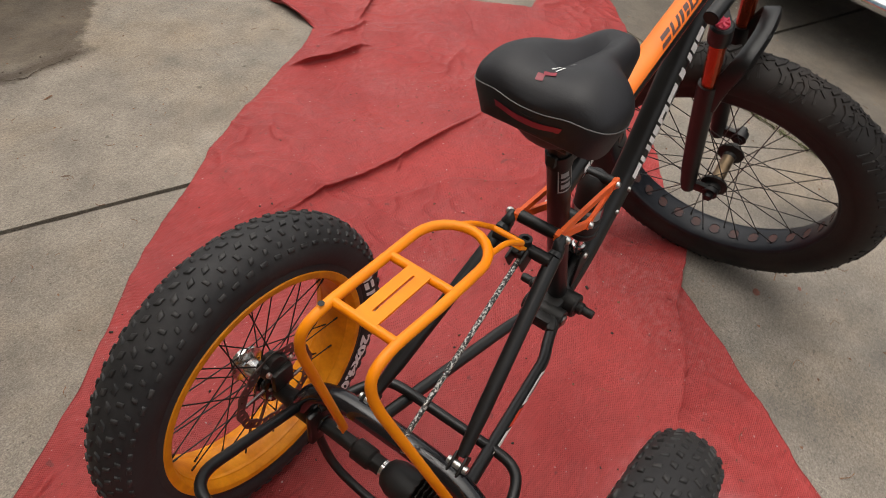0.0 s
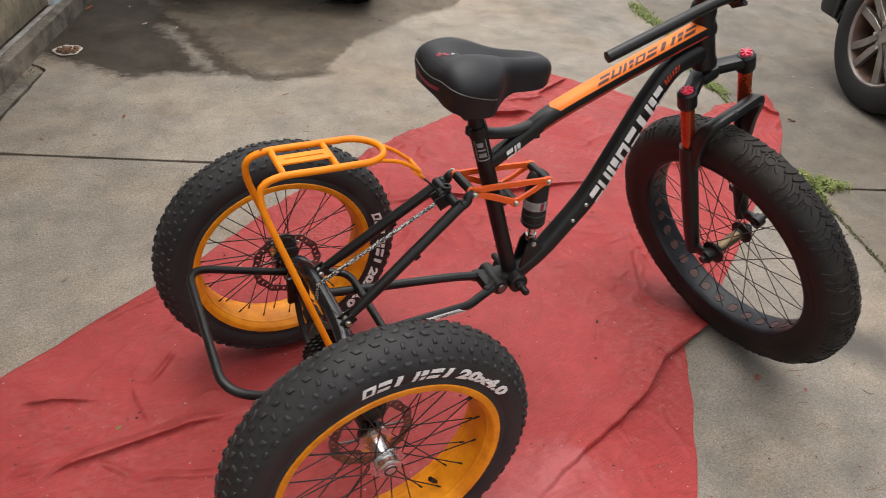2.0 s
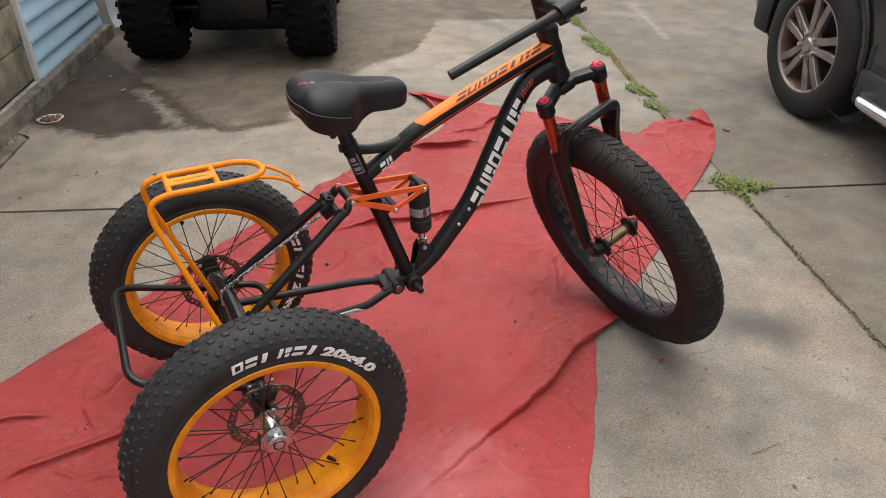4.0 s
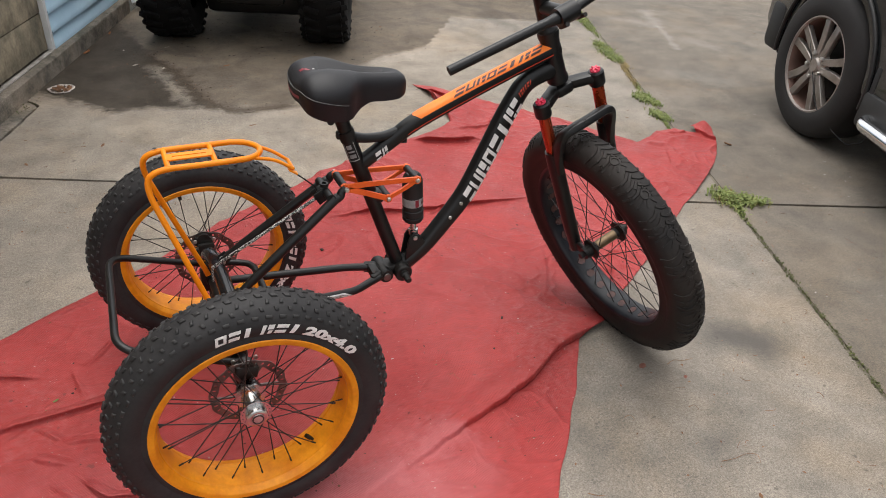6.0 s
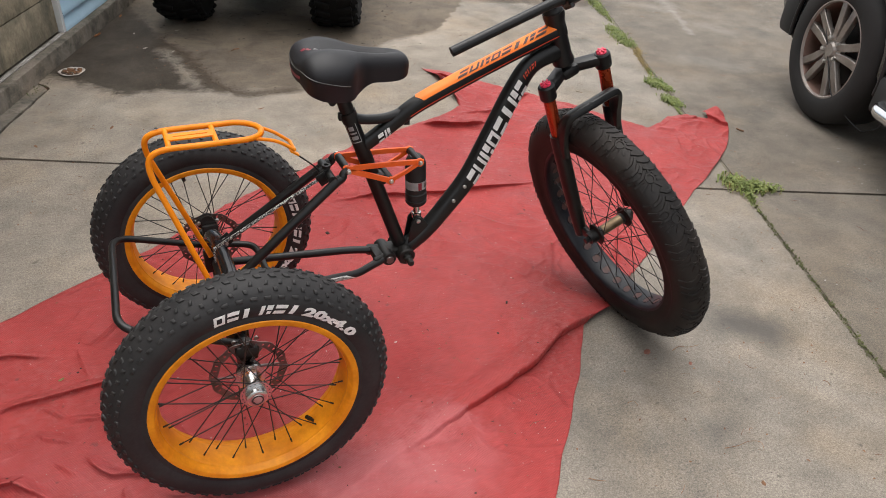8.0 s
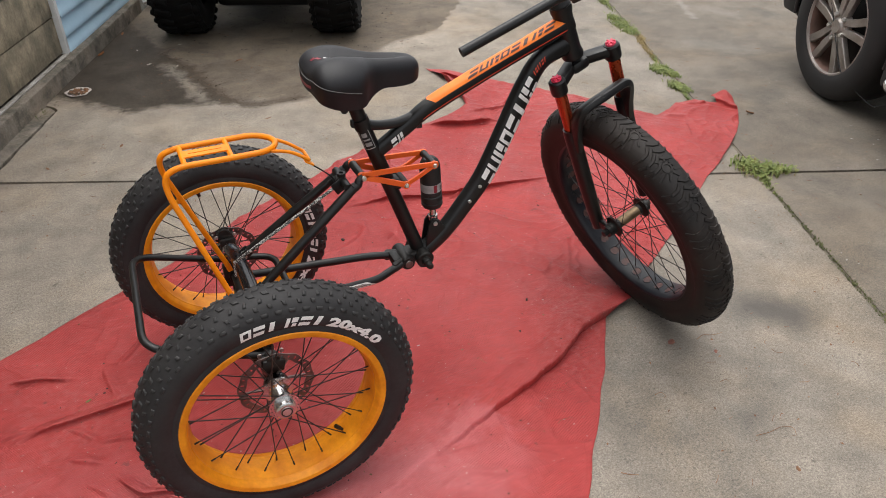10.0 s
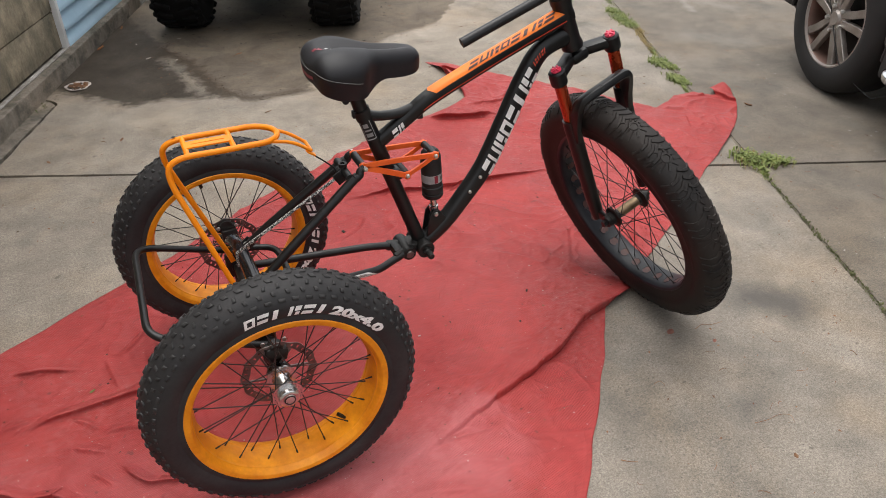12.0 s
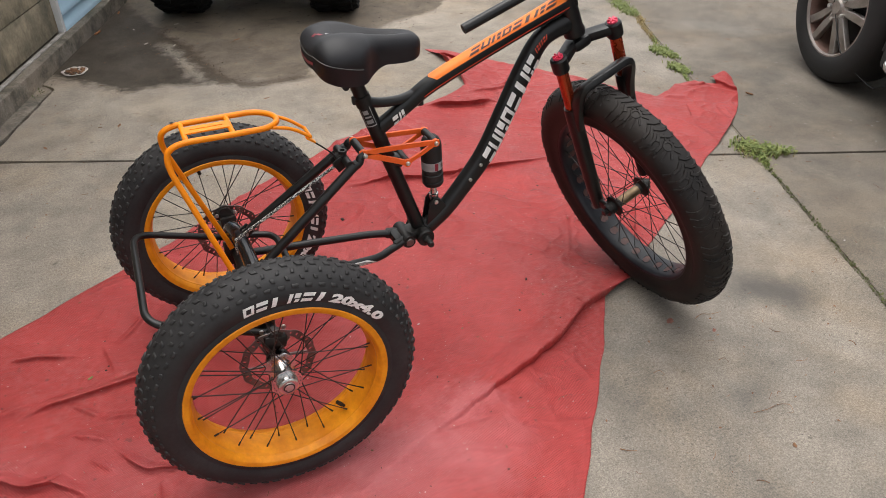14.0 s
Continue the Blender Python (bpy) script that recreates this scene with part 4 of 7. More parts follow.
def rear_wheel(x, y, turn, flip):
    """Orange rim, knobbly tyre, laced spokes, silver hub and brake disc. The hub's cap points to local -y."""
    mid, r, w = REAR
    half = [(0.1825, 0.0), (0.1885, 0.026), (0.1945, 0.0475), (0.1965, 0.0490), (0.2065, 0.0490), (0.2085, 0.0465), (0.202, 0.040), (0.1945, 0.038), (0.189, 0.032), (0.187, 0.0)]
    rim = Geo().lathe(half[1:] + [(rad, -y) for rad, y in half[-2::-1]], ALONG_Y, 96, True)
    wheel = part("rear_wheel", rim, RIM_ORANGE, trike, "orange-painted wide rim with scuffed inner face")
    wheel.matrix_basis = pose(x, y, AXLE_Z) @ pose(0, 0, 0, 0, 0, 180 if flip else 0) @ pose(0, 0, 0, 0, turn, 0)
    part("tyre", Geo().lathe(beaded(mid, r, w, 28, 116, 0.2045, 0.0470), ALONG_Y, 120), RUBBER, wheel)
    tread = Geo()
    n, rng = 64, random.Random(4)
    pitch = 2 * math.pi / n
    # rows from the middle outwards: angle across, offset round the wheel, length, width, height, slant
    rows = ((9, 0.0, 0.0105, 9.0, 0.0030, 0.0020), (26, 0.5, 0.0062, 10.5, 0.0030, -0.0008), (43, 0.06, 0.0068, 9.0, 0.0030, 0.0010), (61, 0.5, 0.0118, 7.5, 0.0028, 0.0))
    for i in range(n):
        for s in (-1, 1):
            for phi, off, du, dphi, h, lean in rows:
                a = (i + off + (0.5 if s > 0 else 0.0)) * pitch + rng.uniform(-0.003, 0.003)
                knob(tread, mid, r, w, a, s * radians(phi), du, radians(dphi), h * rng.uniform(0.8, 1.1), s * lean)
    tagged(part("tread", tread, TREAD, wheel, sharp=70), kind="stuff")
    for side, centre in ((-1, 22), (1, 22)):
        def place(p, q, side=side, centre=centre):
            rad = 0.2250 + q
            phi = math.acos(max(-1, min(1, (rad - mid) / r)))
            a = radians(centre) + (p - 0.158) / 0.233 * (1 if side < 0 else -1)
            h = 0.0010
            return ((mid + (r + h) * math.cos(phi)) * math.sin(a), side * (w + h) * math.sin(phi), (mid + (r + h) * math.cos(phi)) * math.cos(a))

        part("lettering", brand_shapes(lambda p, q: place(p + 0.004, q), (BOX, SLABS, POST), 0.0245, 0.0205, 0.0205, 0.3), LETTER, wheel, "white blocks of a maker's mark")
        part("lettering", brand_shapes(lambda p, q: place(p + 0.087, q), (PAIR, SLABS, POST), 0.0260, 0.0215, 0.0205, 0.3), LETTER, wheel, "white blocks of a maker's mark")
        size_print = words("20x4.0", 0.0290, 0.16, 0.128, lambda p, q: place(0.172 + p, q * 0.92))
        part("size_print", size_print, LETTER, wheel, "white tyre size 20x4.0")
    # hub, cap to -y
    hub = Geo().lathe([(0.0, 0.052), (0.013, 0.052), (0.017, 0.050), (0.0185, 0.038), (0.031, 0.0365), (0.0315, 0.0325), (0.021, 0.030), (0.0165, 0.022), (0.0165, -0.008), (0.021, -0.013),
                       (0.0315, -0.0155), (0.032, -0.0198), (0.0225, -0.0198), (0.021, -0.032), (0.0175, -0.0345), (0.0125, -0.0345), (0.0115, -0.032), (0.0075, -0.032), (0.0065, -0.0355), (0.0, -0.0355)], ALONG_Y, 40)
    part("hub", hub, SILVER, wheel, "polished silver hub with flanges")
    part("hub_cap", Geo().lathe([(0.0, -0.0380), (0.006, -0.0375), (0.0115, -0.0365), (0.0122, -0.0335), (0.0, -0.0335)], ALONG_Y, 20), STEEL, wheel)
    part("hub_ring", Geo().lathe([(0.0092, -0.0372), (0.0098, -0.0382), (0.0112, -0.0380), (0.0118, -0.0366)], ALONG_Y, 24), PLASTIC, wheel)
    for i in range(18):
        dot = part("flange_hole", flange_dot, PLASTIC, wheel)
        dot.matrix_basis = pose(0, 0.008, 0, 0, 20 * i, 0)
    part("brake_disc", disc_rotor(0.052), DISC, wheel, "drilled steel brake disc")
    part("rotor_carrier", Geo().lathe([(0.0, 0.062), (0.014, 0.062), (0.018, 0.058), (0.0265, 0.057), (0.0275, 0.050), (0.024, 0.040), (0.0, 0.040)], ALONG_Y, 32), BEAM, wheel, "black rotor carrier")
    for i in range(6):
        a = math.pi * i / 3
        part("bolt", Geo().lathe([(0.0, 0.0030), (0.0028, 0.0026), (0.0034, 0.0), (0.0, -0.001)], pose(0.0212 * math.sin(a), 0.0578, 0.0212 * math.cos(a)) @ ALONG_Y, 8), STEEL, wheel)
    spokes_of(wheel, 36, 0.0275, 0.1855, {-1: -0.0175, 1: 0.0345}, 0.012, 62, SPOKE)
    valve = Geo().tube([(0, 0, -0.188), (0, 0, -0.160)], 0.0035, 8).tube([(0, 0, -0.174), (0, 0, -0.160)], 0.0048, 8)
    ob = part("valve", valve, PLASTIC, wheel, "black valve cap")
    ob.rotation_euler = (0, radians(-39.5), 0)
    return wheel


rear_wheel(0.009, -0.319, 0, False)
rear_wheel(0.011, 0.313, 233, True)

# front wheel, turned fully to the side with the fork
S = Vector((0.925, 0.07, 0.375)).normalized()
UP = Vector((-0.386, 0.0, 0.92))
UP = (UP - S * UP.dot(S)).normalized()
FWD = S.cross(UP)
FORK = Matrix(((FWD.x, S.x, UP.x, 0.875), (FWD.y, S.y, UP.y, -0.028), (FWD.z, S.z, UP.z, 0.7725), (0, 0, 0, 1)))
HEAD = FORK.copy()
HEAD.translation = (0.867, -0.028, 0.776)
FW = Vector((1.036, -0.088, 0.3385))


def front_wheel():
    mid, r, w = 0.306, 0.0440, 0.047
    half = [(0.2470, 0.0), (0.2478, 0.018), (0.2500, 0.0325), (0.2530, 0.0358), (0.2572, 0.0366), (0.2600, 0.0345), (0.2590, 0.0315), (0.2545, 0.028), (0.2520, 0.0)]
    out = Geo().lathe(half[1:] + [(rad, -y) for rad, y in half[-2::-1]], ALONG_Y, 112, True)
    wheel = part("front_wheel", out, RIM_BLACK, trike, "gloss black wide rim with a ring of round cut-outs")
    m = FORK.copy()
    m.translation = FW
    wheel.matrix_basis = m
    part("tyre", Geo().lathe(beaded(mid, r, w, 30, 124, 0.2562, 0.0372), ALONG_Y, 140), FRONT_RUBBER, wheel, "dusty black fat tyre with chevron tread")
    tread = Geo()

    def rib(pts, width, h):
        """A raised rib along (arc, phi) points of the tread."""
        line = [Vector((a, p, 0)) for a, p in pts]
        rows = []
        for i, p in enumerate(line):
            way = (line[min(i + 1, len(line) - 1)] - line[max(i - 1, 0)])
            flat = Vector((way.x * mid, way.y * r, 0)).normalized()
            off = Vector((-flat.y * width / 2 / (mid + r), flat.x * width / 2 / r, 0))
            rows.append((p - off, p + off))
        verts = []
        for lo, hi in rows:
            for q, k in ((lo, -0.0015), (lo.lerp(hi, 0.2), h), (lo.lerp(hi, 0.8), h), (hi, -0.0015)):
                verts.append(on_tyre(mid, r, w, q.x, q.y, k))
        faces = []
        for i in range(len(rows) - 1):
            for j in range(3):
                k = i * 4 + j
                faces.append((k, k + 1, k + 5, k + 4))
        last = (len(rows) - 1) * 4
        faces += [(0, 1, 2, 3), (last + 3, last + 2, last + 1, last)]
        tread.add(verts, faces)

    n = 20
    step = 2 * math.pi / n
    for i in range(n):
        a = i * step
        for k in (0.32, 0.52, 0.72):
            for s in (-1, 1):
                shift = 0.0 if s > 0 else 0.09
                rib([(a + (k + shift) * step, s * radians(2)), (a + (k + shift + 0.10) * step, s * radians(17)), (a + (k + shift + 0.12) * step, s * radians(35))], 0.0105, 0.0034)
                rib([(a + (k + shift + 0.11) * step, s * radians(41)), (a + (k + shift + 0.02) * step, s * radians(64))], 0.0080, 0.0026)
        ring = [(a + 0.10 * step * math.cos(q), radians(12) * math.sin(q)) for q in np.linspace(0, 2 * math.pi, 15)]
        rib(ring, 0.0055, 0.0018)
        for q in np.linspace(0, 2 * math.pi, 11)[:-1] + 0.31:
            rib([(a + 0.15 * step * math.cos(q), radians(18) * math.sin(q)), (a + 0.28 * step * math.cos(q), radians(52) * math.sin(q))], 0.0060, 0.0022)
    tagged(part("tread", tread, FRONT_RUBBER, wheel), kind="stuff")
    hole = Geo().lathe([(0.0, 0.0004), (0.0126, 0.0004)], None, 22)
    hole_mesh = mesh_of("cut_out", hole, STRIP)
    edge_mesh = mesh_of("cut_out_edge", Geo().lathe([(0.0124, 0.0003), (0.0126, 0.0010), (0.0138, 0.0014), (0.0146, 0.0003)], None, 22), RIM_BLACK)
    for i in range(32):
        a = 2 * math.pi * (i + 0.5) / 32
        ob = part("cut_out", hole_mesh, STRIP, wheel, "rim tape showing in a round cut-out")
        ob.matrix_basis = pose(0, 0, 0, 0, math.degrees(a), 0) @ pose(0, 0, 0.2472, 180, 0, 0)
        part("cut_out_edge", edge_mesh, RIM_BLACK, wheel).matrix_basis = ob.matrix_basis.copy()
    hub = Geo().lathe([(0.0, 0.074), (0.008, 0.074), (0.009, 0.066), (0.018, 0.064), (0.018, 0.052), (0.030, 0.050), (0.030, 0.045), (0.016, 0.040), (0.0135, 0.03), (0.0135, -0.03), (0.016, -0.040),
                       (0.030, -0.045), (0.030, -0.050), (0.018, -0.052), (0.018, -0.064), (0.009, -0.066), (0.008, -0.074), (0.0, -0.074)], ALONG_Y, 36)
    part("hub", hub, WORN, wheel, "black hub flanges")
    part("hub_shell", Geo().lathe([(0.0139, -0.034), (0.0143, -0.03), (0.0143, 0.03), (0.0139, 0.034)], ALONG_Y, 28), BRONZE, wheel, "bronze-coloured hub shell")
    spokes_of(wheel, 36, 0.0275, 0.2500, {-1: -0.0475, 1: 0.0475}, 0.012, 62, SPOKE)


front_wheel()


# frame tubes that lie in the middle plane
class Blade:
    """A hydroformed tube along a line in the middle plane: half width a, half height b, squareness e."""

    def __init__(self, pts, a, b, e=2.0, k=8):
        self.line = curve([(x, 0, z) for x, z in pts], k)
        n = len(self.line) - 1
        pick = lambda v, s: float(np.interp(s, np.linspace(0, 1, len(v)), v))
        self.a = [pick(a, i / n) for i in range(n + 1)]
        self.b = [pick(b, i / n) for i in range(n + 1)]
        self.e = e

    def at(self, s, ang, lift=0.0):
        """s from 0 to 1 along the tube; ang in degrees from the right side (0) to the top (90)."""
        n = len(self.line) - 1
        x = min(max(s, 0), 1) * n
        i = min(int(x), n - 1)
        t = x - i
        way = (self.line[min(i + 1, n)] - self.line[i]).normalized()
        ahead = (self.line[min(i + 2, n)] - self.line[min(i + 1, n - 1)]).normalized()
        way = way.lerp(ahead, t).normalized()
        up = Vector((-way.z, 0, way.x))
        a, b = self.a[i] + (self.a[i + 1] - self.a[i]) * t, self.b[i] + (self.b[i + 1] - self.b[i]) * t
        c, d = math.cos(radians(ang)), math.sin(radians(ang))
        k = 2 / self.e
        return self.line[i].lerp(self.line[i + 1], t) + Vector((0, -1, 0)) * (a + lift) * math.copysign(abs(c) ** k, c) + up * (b + lift) * math.copysign(abs(d) ** k, d)

    def geo(self, n=24):
        g, count = Geo(), len(self.line)
        verts = [self.at(i / (count - 1), 360 * j / n) for i in range(count) for j in range(n)]
        faces = [(i * n + j, i * n + (j + 1) % n, (i + 1) * n + (j + 1) % n, (i + 1) * n + j) for i in range(count - 1) for j in range(n)]
        return g.add(verts, faces + [tuple(range(n))[::-1], tuple((count - 1) * n + j for j in range(n))])

    def patch(self, s0, s1, a0, a1, lift=0.0012, ns=24, na=10, tip=0.0, tail=0.0):
        verts, faces = [], []
        for i in range(ns + 1):
            for j in range(na + 1):
                q = abs(2 * j / na - 1)
                lo, hi = s0 + tip * (1 - q), s1 - tail * (1 - q)
                verts.append(self.at(lo + (hi - lo) * i / ns, a0 + (a1 - a0) * j / na, lift))
        for i in range(ns):
            for j in range(na):
                k = i * (na + 1) + j
                faces.append((k, k + 1, k + na + 2, k + na + 1))
        return Geo().add(verts, faces)


part("seat_tube", Geo().tube([(0.4545, 0, 0.325), (0.316, 0, 0.722)], 0.0172, 24), FRAME, trike)
part("seat_collar", Geo().tube([(0.3225, 0, 0.703), (0.3145, 0, 0.726)], 0.0190, 24).box(pose(0.302, 0, 0.716, 0, 0, 0), 0.016, 0.014, 0.018, 0.003), WORN, trike)
part("seat_post", Geo().tube([(0.318, 0, 0.716), (0.293, 0, 0.795)], 0.0160, 20), FRAME, trike)
# printed label on the seat tube: a thin outline with short bars in it
sticker = Geo()


def on_seat_tube(t, a):
    c = Vector((0.4545, 0, 0.325)).lerp(Vector((0.316, 0, 0.722)), 0.835 + 0.125 * t)
    a = radians(a)
    return c + Vector((math.cos(a), 0, 0.35 * math.cos(a))) * 0.0177 + Vector((0, math.sin(a), 0)) * 0.0177


for t0, t1, a0, a1 in ((0.0, 0.05, -150, -78), (0.95, 1.0, -150, -78), (0.0, 1.0, -152, -147), (0.0, 1.0, -81, -76), (0.16, 0.34, -138, -90), (0.44, 0.52, -138, -90), (0.62, 0.82, -138, -100)):
    vs = [on_seat_tube(t, a0 + (a1 - a0) * k / 6) for t in (t0, t1) for k in range(7)]
    sticker.add(vs, [(k, k + 1, k + 8, k + 7) for k in range(6)])
part("sticker", sticker, LETTER_GREY, trike, "small grey printed label bars")

top_tube = Blade([(0.352, 0.640), (0.415, 0.680), (0.478, 0.722), (0.60, 0.776), (0.72, 0.825), (0.842, 0.874)], [0.015, 0.016, 0.0185, 0.0185, 0.018, 0.020], [0.017, 0.017, 0.0185, 0.0185, 0.0185, 0.021], 2.6)
tube_top = part("top_tube", top_tube.geo(), FRAME, trike, "squared black top tube")
part("colour_panel", top_tube.patch(0.43, 0.97, 24, 150, 0.0012, 40, 14, -0.02, 0.0), PANEL_ORANGE, tube_top, "bright orange painted panel")
part("stripe", top_tube.patch(0.34, 0.95, -16, -9, 0.0013, 40, 3), RED_DECAL, tube_top, "thin red stripe")


def along_panel(p, q):
    return top_tube.at(0.56 + p, 40 + q, 0.0019)


part("lettering", brand_shapes(along_panel, EIGHT, 0.044, 0.037, 46, 0.0005), DARK_PRINT, tube_top, "dark blocks of a maker's mark")


def along_seven(p, q):
    return top_tube.at(0.095 + p, -38 + q, 0.0014)


part("lettering", brand_shapes(along_seven, (SLABS, PAIR), 0.042, 0.034, 56, 0.0003), LETTER, tube_top, "two white printed blocks")

brace = Blade([(0.318, 0.712), (0.36, 0.701), (0.41, 0.700), (0.46, 0.713), (0.51, 0.735)], [0.013, 0.0115, 0.0115, 0.013, 0.016], [0.012, 0.010, 0.010, 0.012, 0.018], 3.0)
part("brace_tube", brace.geo(16), FRAME, trike)
down_tube = Blade([(0.455, 0.332), (0.513, 0.376), (0.5645, 0.4335), (0.625, 0.512), (0.677, 0.617), (0.728, 0.728), (0.772, 0.793), (0.85, 0.822)], [0.020, 0.021, 0.021, 0.021, 0.021, 0.021, 0.020, 0.018], [0.021, 0.022, 0.023, 0.025, 0.026, 0.025, 0.023, 0.024], 2.3)
tube_down = part("down_tube", down_tube.geo(), FRAME, trike, "thick curved black down tube")


def along_down(p, q):
    return down_tube.at(0.418 + p, -48 + q, 0.0013)


part("lettering", brand_shapes(along_down, EIGHT, 0.0425, 0.036, 84, 0.00016), LETTER, tube_down, "white blocks of a maker's mark")


def along_script(p, q):
    return down_tube.at(0.775 + p, 2 + q, 0.0013)


part("lettering", brand_shapes(along_script, (POST, SLABS, POST, POST, SLABS, POST), 0.014, 0.010, 24, 0.0004), RED_DECAL, tube_down, "small red script bars")
for s in (0.335, 0.40):
    c = down_tube.at(s, 12, 0.0)
    part("bolt", Geo().lathe([(0.0, 0.0035), (0.004, 0.003), (0.0048, 0.0), (0.0048, -0.002)], Matrix.Translation(c) @ pose(0, 0, 0, 90, 0, 0), 10), STEEL, tube_down)
# cable guides under the tubes
for s in (0.30, 0.86):
    c = top_tube.at(s, -90, 0.004)
    part("cable_guide", Geo().box(Matrix.Translation(c), 0.014, 0.009, 0.012, 0.002), PLASTIC, tube_top)

# steering head, fork and handlebar, all turned to the side
fork = part("fork", Geo().box(FORK @ pose(-0.032, 0, -0.008), 0.044, 0.050, 0.030, 0.010), FRAME, trike, "black suspension fork with copper-coloured stanchions")
head = Geo()
head.lathe([(0.0, 0.012), (0.026, 0.012), (0.027, 0.02), (0.0235, 0.034), (0.0225, 0.08), (0.0235, 0.125), (0.026, 0.135), (0.026, 0.148), (0.0, 0.148)], HEAD @ Matrix.Translation((-0.030, 0, 0)), 32)
part("head_tube", head, FRAME, trike)
steer = Geo()
steer.lathe([(0.0, 0.149), (0.024, 0.149), (0.022, 0.158), (0.018, 0.162), (0.018, 0.235), (0.0, 0.238)], HEAD @ Matrix.Translation((-0.030, 0, 0)), 28)
steer.tube([HEAD @ Vector((-0.030, 0, 0.205)), HEAD @ Vector((0.045, 0, 0.212))], 0.016, 16)
steer.lathe([(0.013, -0.024), (0.022, -0.024), (0.022, 0.024), (0.013, 0.024)], HEAD @ Matrix.Translation((0.062, 0, 0.213)) @ pose(0, 0, 0, -90, 0, 0), 24, True)
part("stem", steer, FRAME, trike, "black handlebar stem")
bar = Geo()
a, b = HEAD @ Vector((0.032, -0.290, 0.215)), HEAD @ Vector((0.062, 0.0, 0.213))
c = HEAD @ Vector((0.032, 0.290, 0.215))
bar.tube(curve([a, a.lerp(b, 0.7), b, c.lerp(b, 0.7), c], 6), [0.0109] * 9 + [0.0125, 0.014, 0.0155] + [0.0155, 0.014, 0.0125] + [0.0109] * 10, 18)
part("handlebar", bar, FRAME, trike, "bare black handlebar tube without grips")
for tip, inner in ((a, b), (c, b)):
    way = (tip - inner).normalized()
    part("bar_bore", Geo().tube([tip - way * 0.002, tip + way * 0.0006], 0.0088, 16), PLASTIC, trike)
for y in (0.028, -0.02):
    part("clamp_bolt", Geo().tube([HEAD @ Vector((0.062, y, 0.190)), HEAD @ Vector((0.092, y, 0.205))], 0.005, 8), WORN, trike)
LEG = 0.083
rel = FORK.inverted() @ FW
for s in (-1, 1):
    root, tip = Vector((-0.040, s * 0.010, 0)), Vector((0.002, s * LEG, 0))
    turn = math.degrees(math.atan2(tip.y - root.y, tip.x - root.x))
    arm = Geo().box(FORK @ pose((root.x + tip.x) / 2, (root.y + tip.y) / 2, -0.0065, 0, 0, turn), (tip - root).length + 0.020, 0.034, 0.026, 0.008)
    part("crown_arm", arm, FRAME, fork)
    part("leg_cap", Geo().lathe([(0.0, 0.008), (0.017, 0.008), (0.0205, 0.004), (0.021, -0.026), (0.0195, -0.030), (0.0, -0.030)], FORK @ Matrix.Translation((0, s * LEG, 0)), 24), FRAME, fork)
    knobs = Geo().lathe([(0.0, 0.0125), (0.007, 0.0125), (0.0125, 0.0115), (0.013, 0.008), (0.0, 0.008)], FORK @ Matrix.Translation((0, s * LEG, 0)), 12)
    for q in range(3):
        knobs.box(FORK @ Matrix.Translation((0, s * LEG, 0.0135)) @ pose(0, 0, 0, 0, 0, q * 60), 0.024, 0.004, 0.005, 0.001)
    part("adjuster_knob", knobs, RED_CAP, fork, "red adjuster knob")
    part("stanchion", Geo().tube([FORK @ Vector((0, s * LEG, -0.022)), FORK @ Vector((0, s * LEG, -0.150))], 0.0150, 20), STANCHION, fork, "copper-coloured stanchion tube")
    foot = Vector((rel.x, s * 0.074, rel.z))
    lower = Geo().tube([FORK @ Vector(p) for p in ((0, s * LEG, -0.138), (0, s * LEG, -0.152), (0.001, s * LEG, -0.30), (0.003, s * LEG, -0.40), (0.006, s * LEG, rel.z + 0.006), (0.008, s * LEG, rel.z - 0.016))], [0.0195, 0.0205, 0.020, 0.019, 0.0175, 0.0155], 18)
    lower.lathe([(0.0, -0.010), (0.017, -0.010), (0.017, 0.010), (0.0, 0.010)], FORK @ Matrix.Translation((rel.x, s * LEG, rel.z)) @ pose(0, 0, 0, 90, 0, 0), 20)
    lower.lathe([(0.0, -0.020), (0.010, -0.020), (0.010, 0.018), (0.0, 0.018)], FORK @ Matrix.Translation((rel.x, s * (LEG + 0.004), rel.z)) @ pose(0, 0, 0, 90, 0, 0), 6)
    lower.box(FORK @ Matrix.Translation((rel.x / 2 + 0.004, s * LEG, rel.z)), rel.x, 0.014, 0.030, 0.006)
    if s > 0:
        lower.box(FORK @ Matrix.Translation((-0.020, s * LEG, -0.335)), 0.024, 0.012, 0.018, 0.003)
        lower.box(FORK @ Matrix.Translation((-0.020, s * LEG, -0.400)), 0.024, 0.012, 0.018, 0.003)
    part("fork_leg", lower, FRAME, fork, "black lower fork leg")
way = [(0.006, -LEG * 1.0, -0.200), (0.018, -LEG * 0.99, -0.150), (0.033, -LEG * 0.96, -0.110), (0.044, -LEG * 0.86, -0.084), (0.050, -LEG * 0.64, -0.073), (0.054, 0.0, -0.070)]
way += [(x, -y, z) for x, y, z in way[-2::-1]]
path = curve([Vector(p) for p in way], 4)
vs, fs = [], []
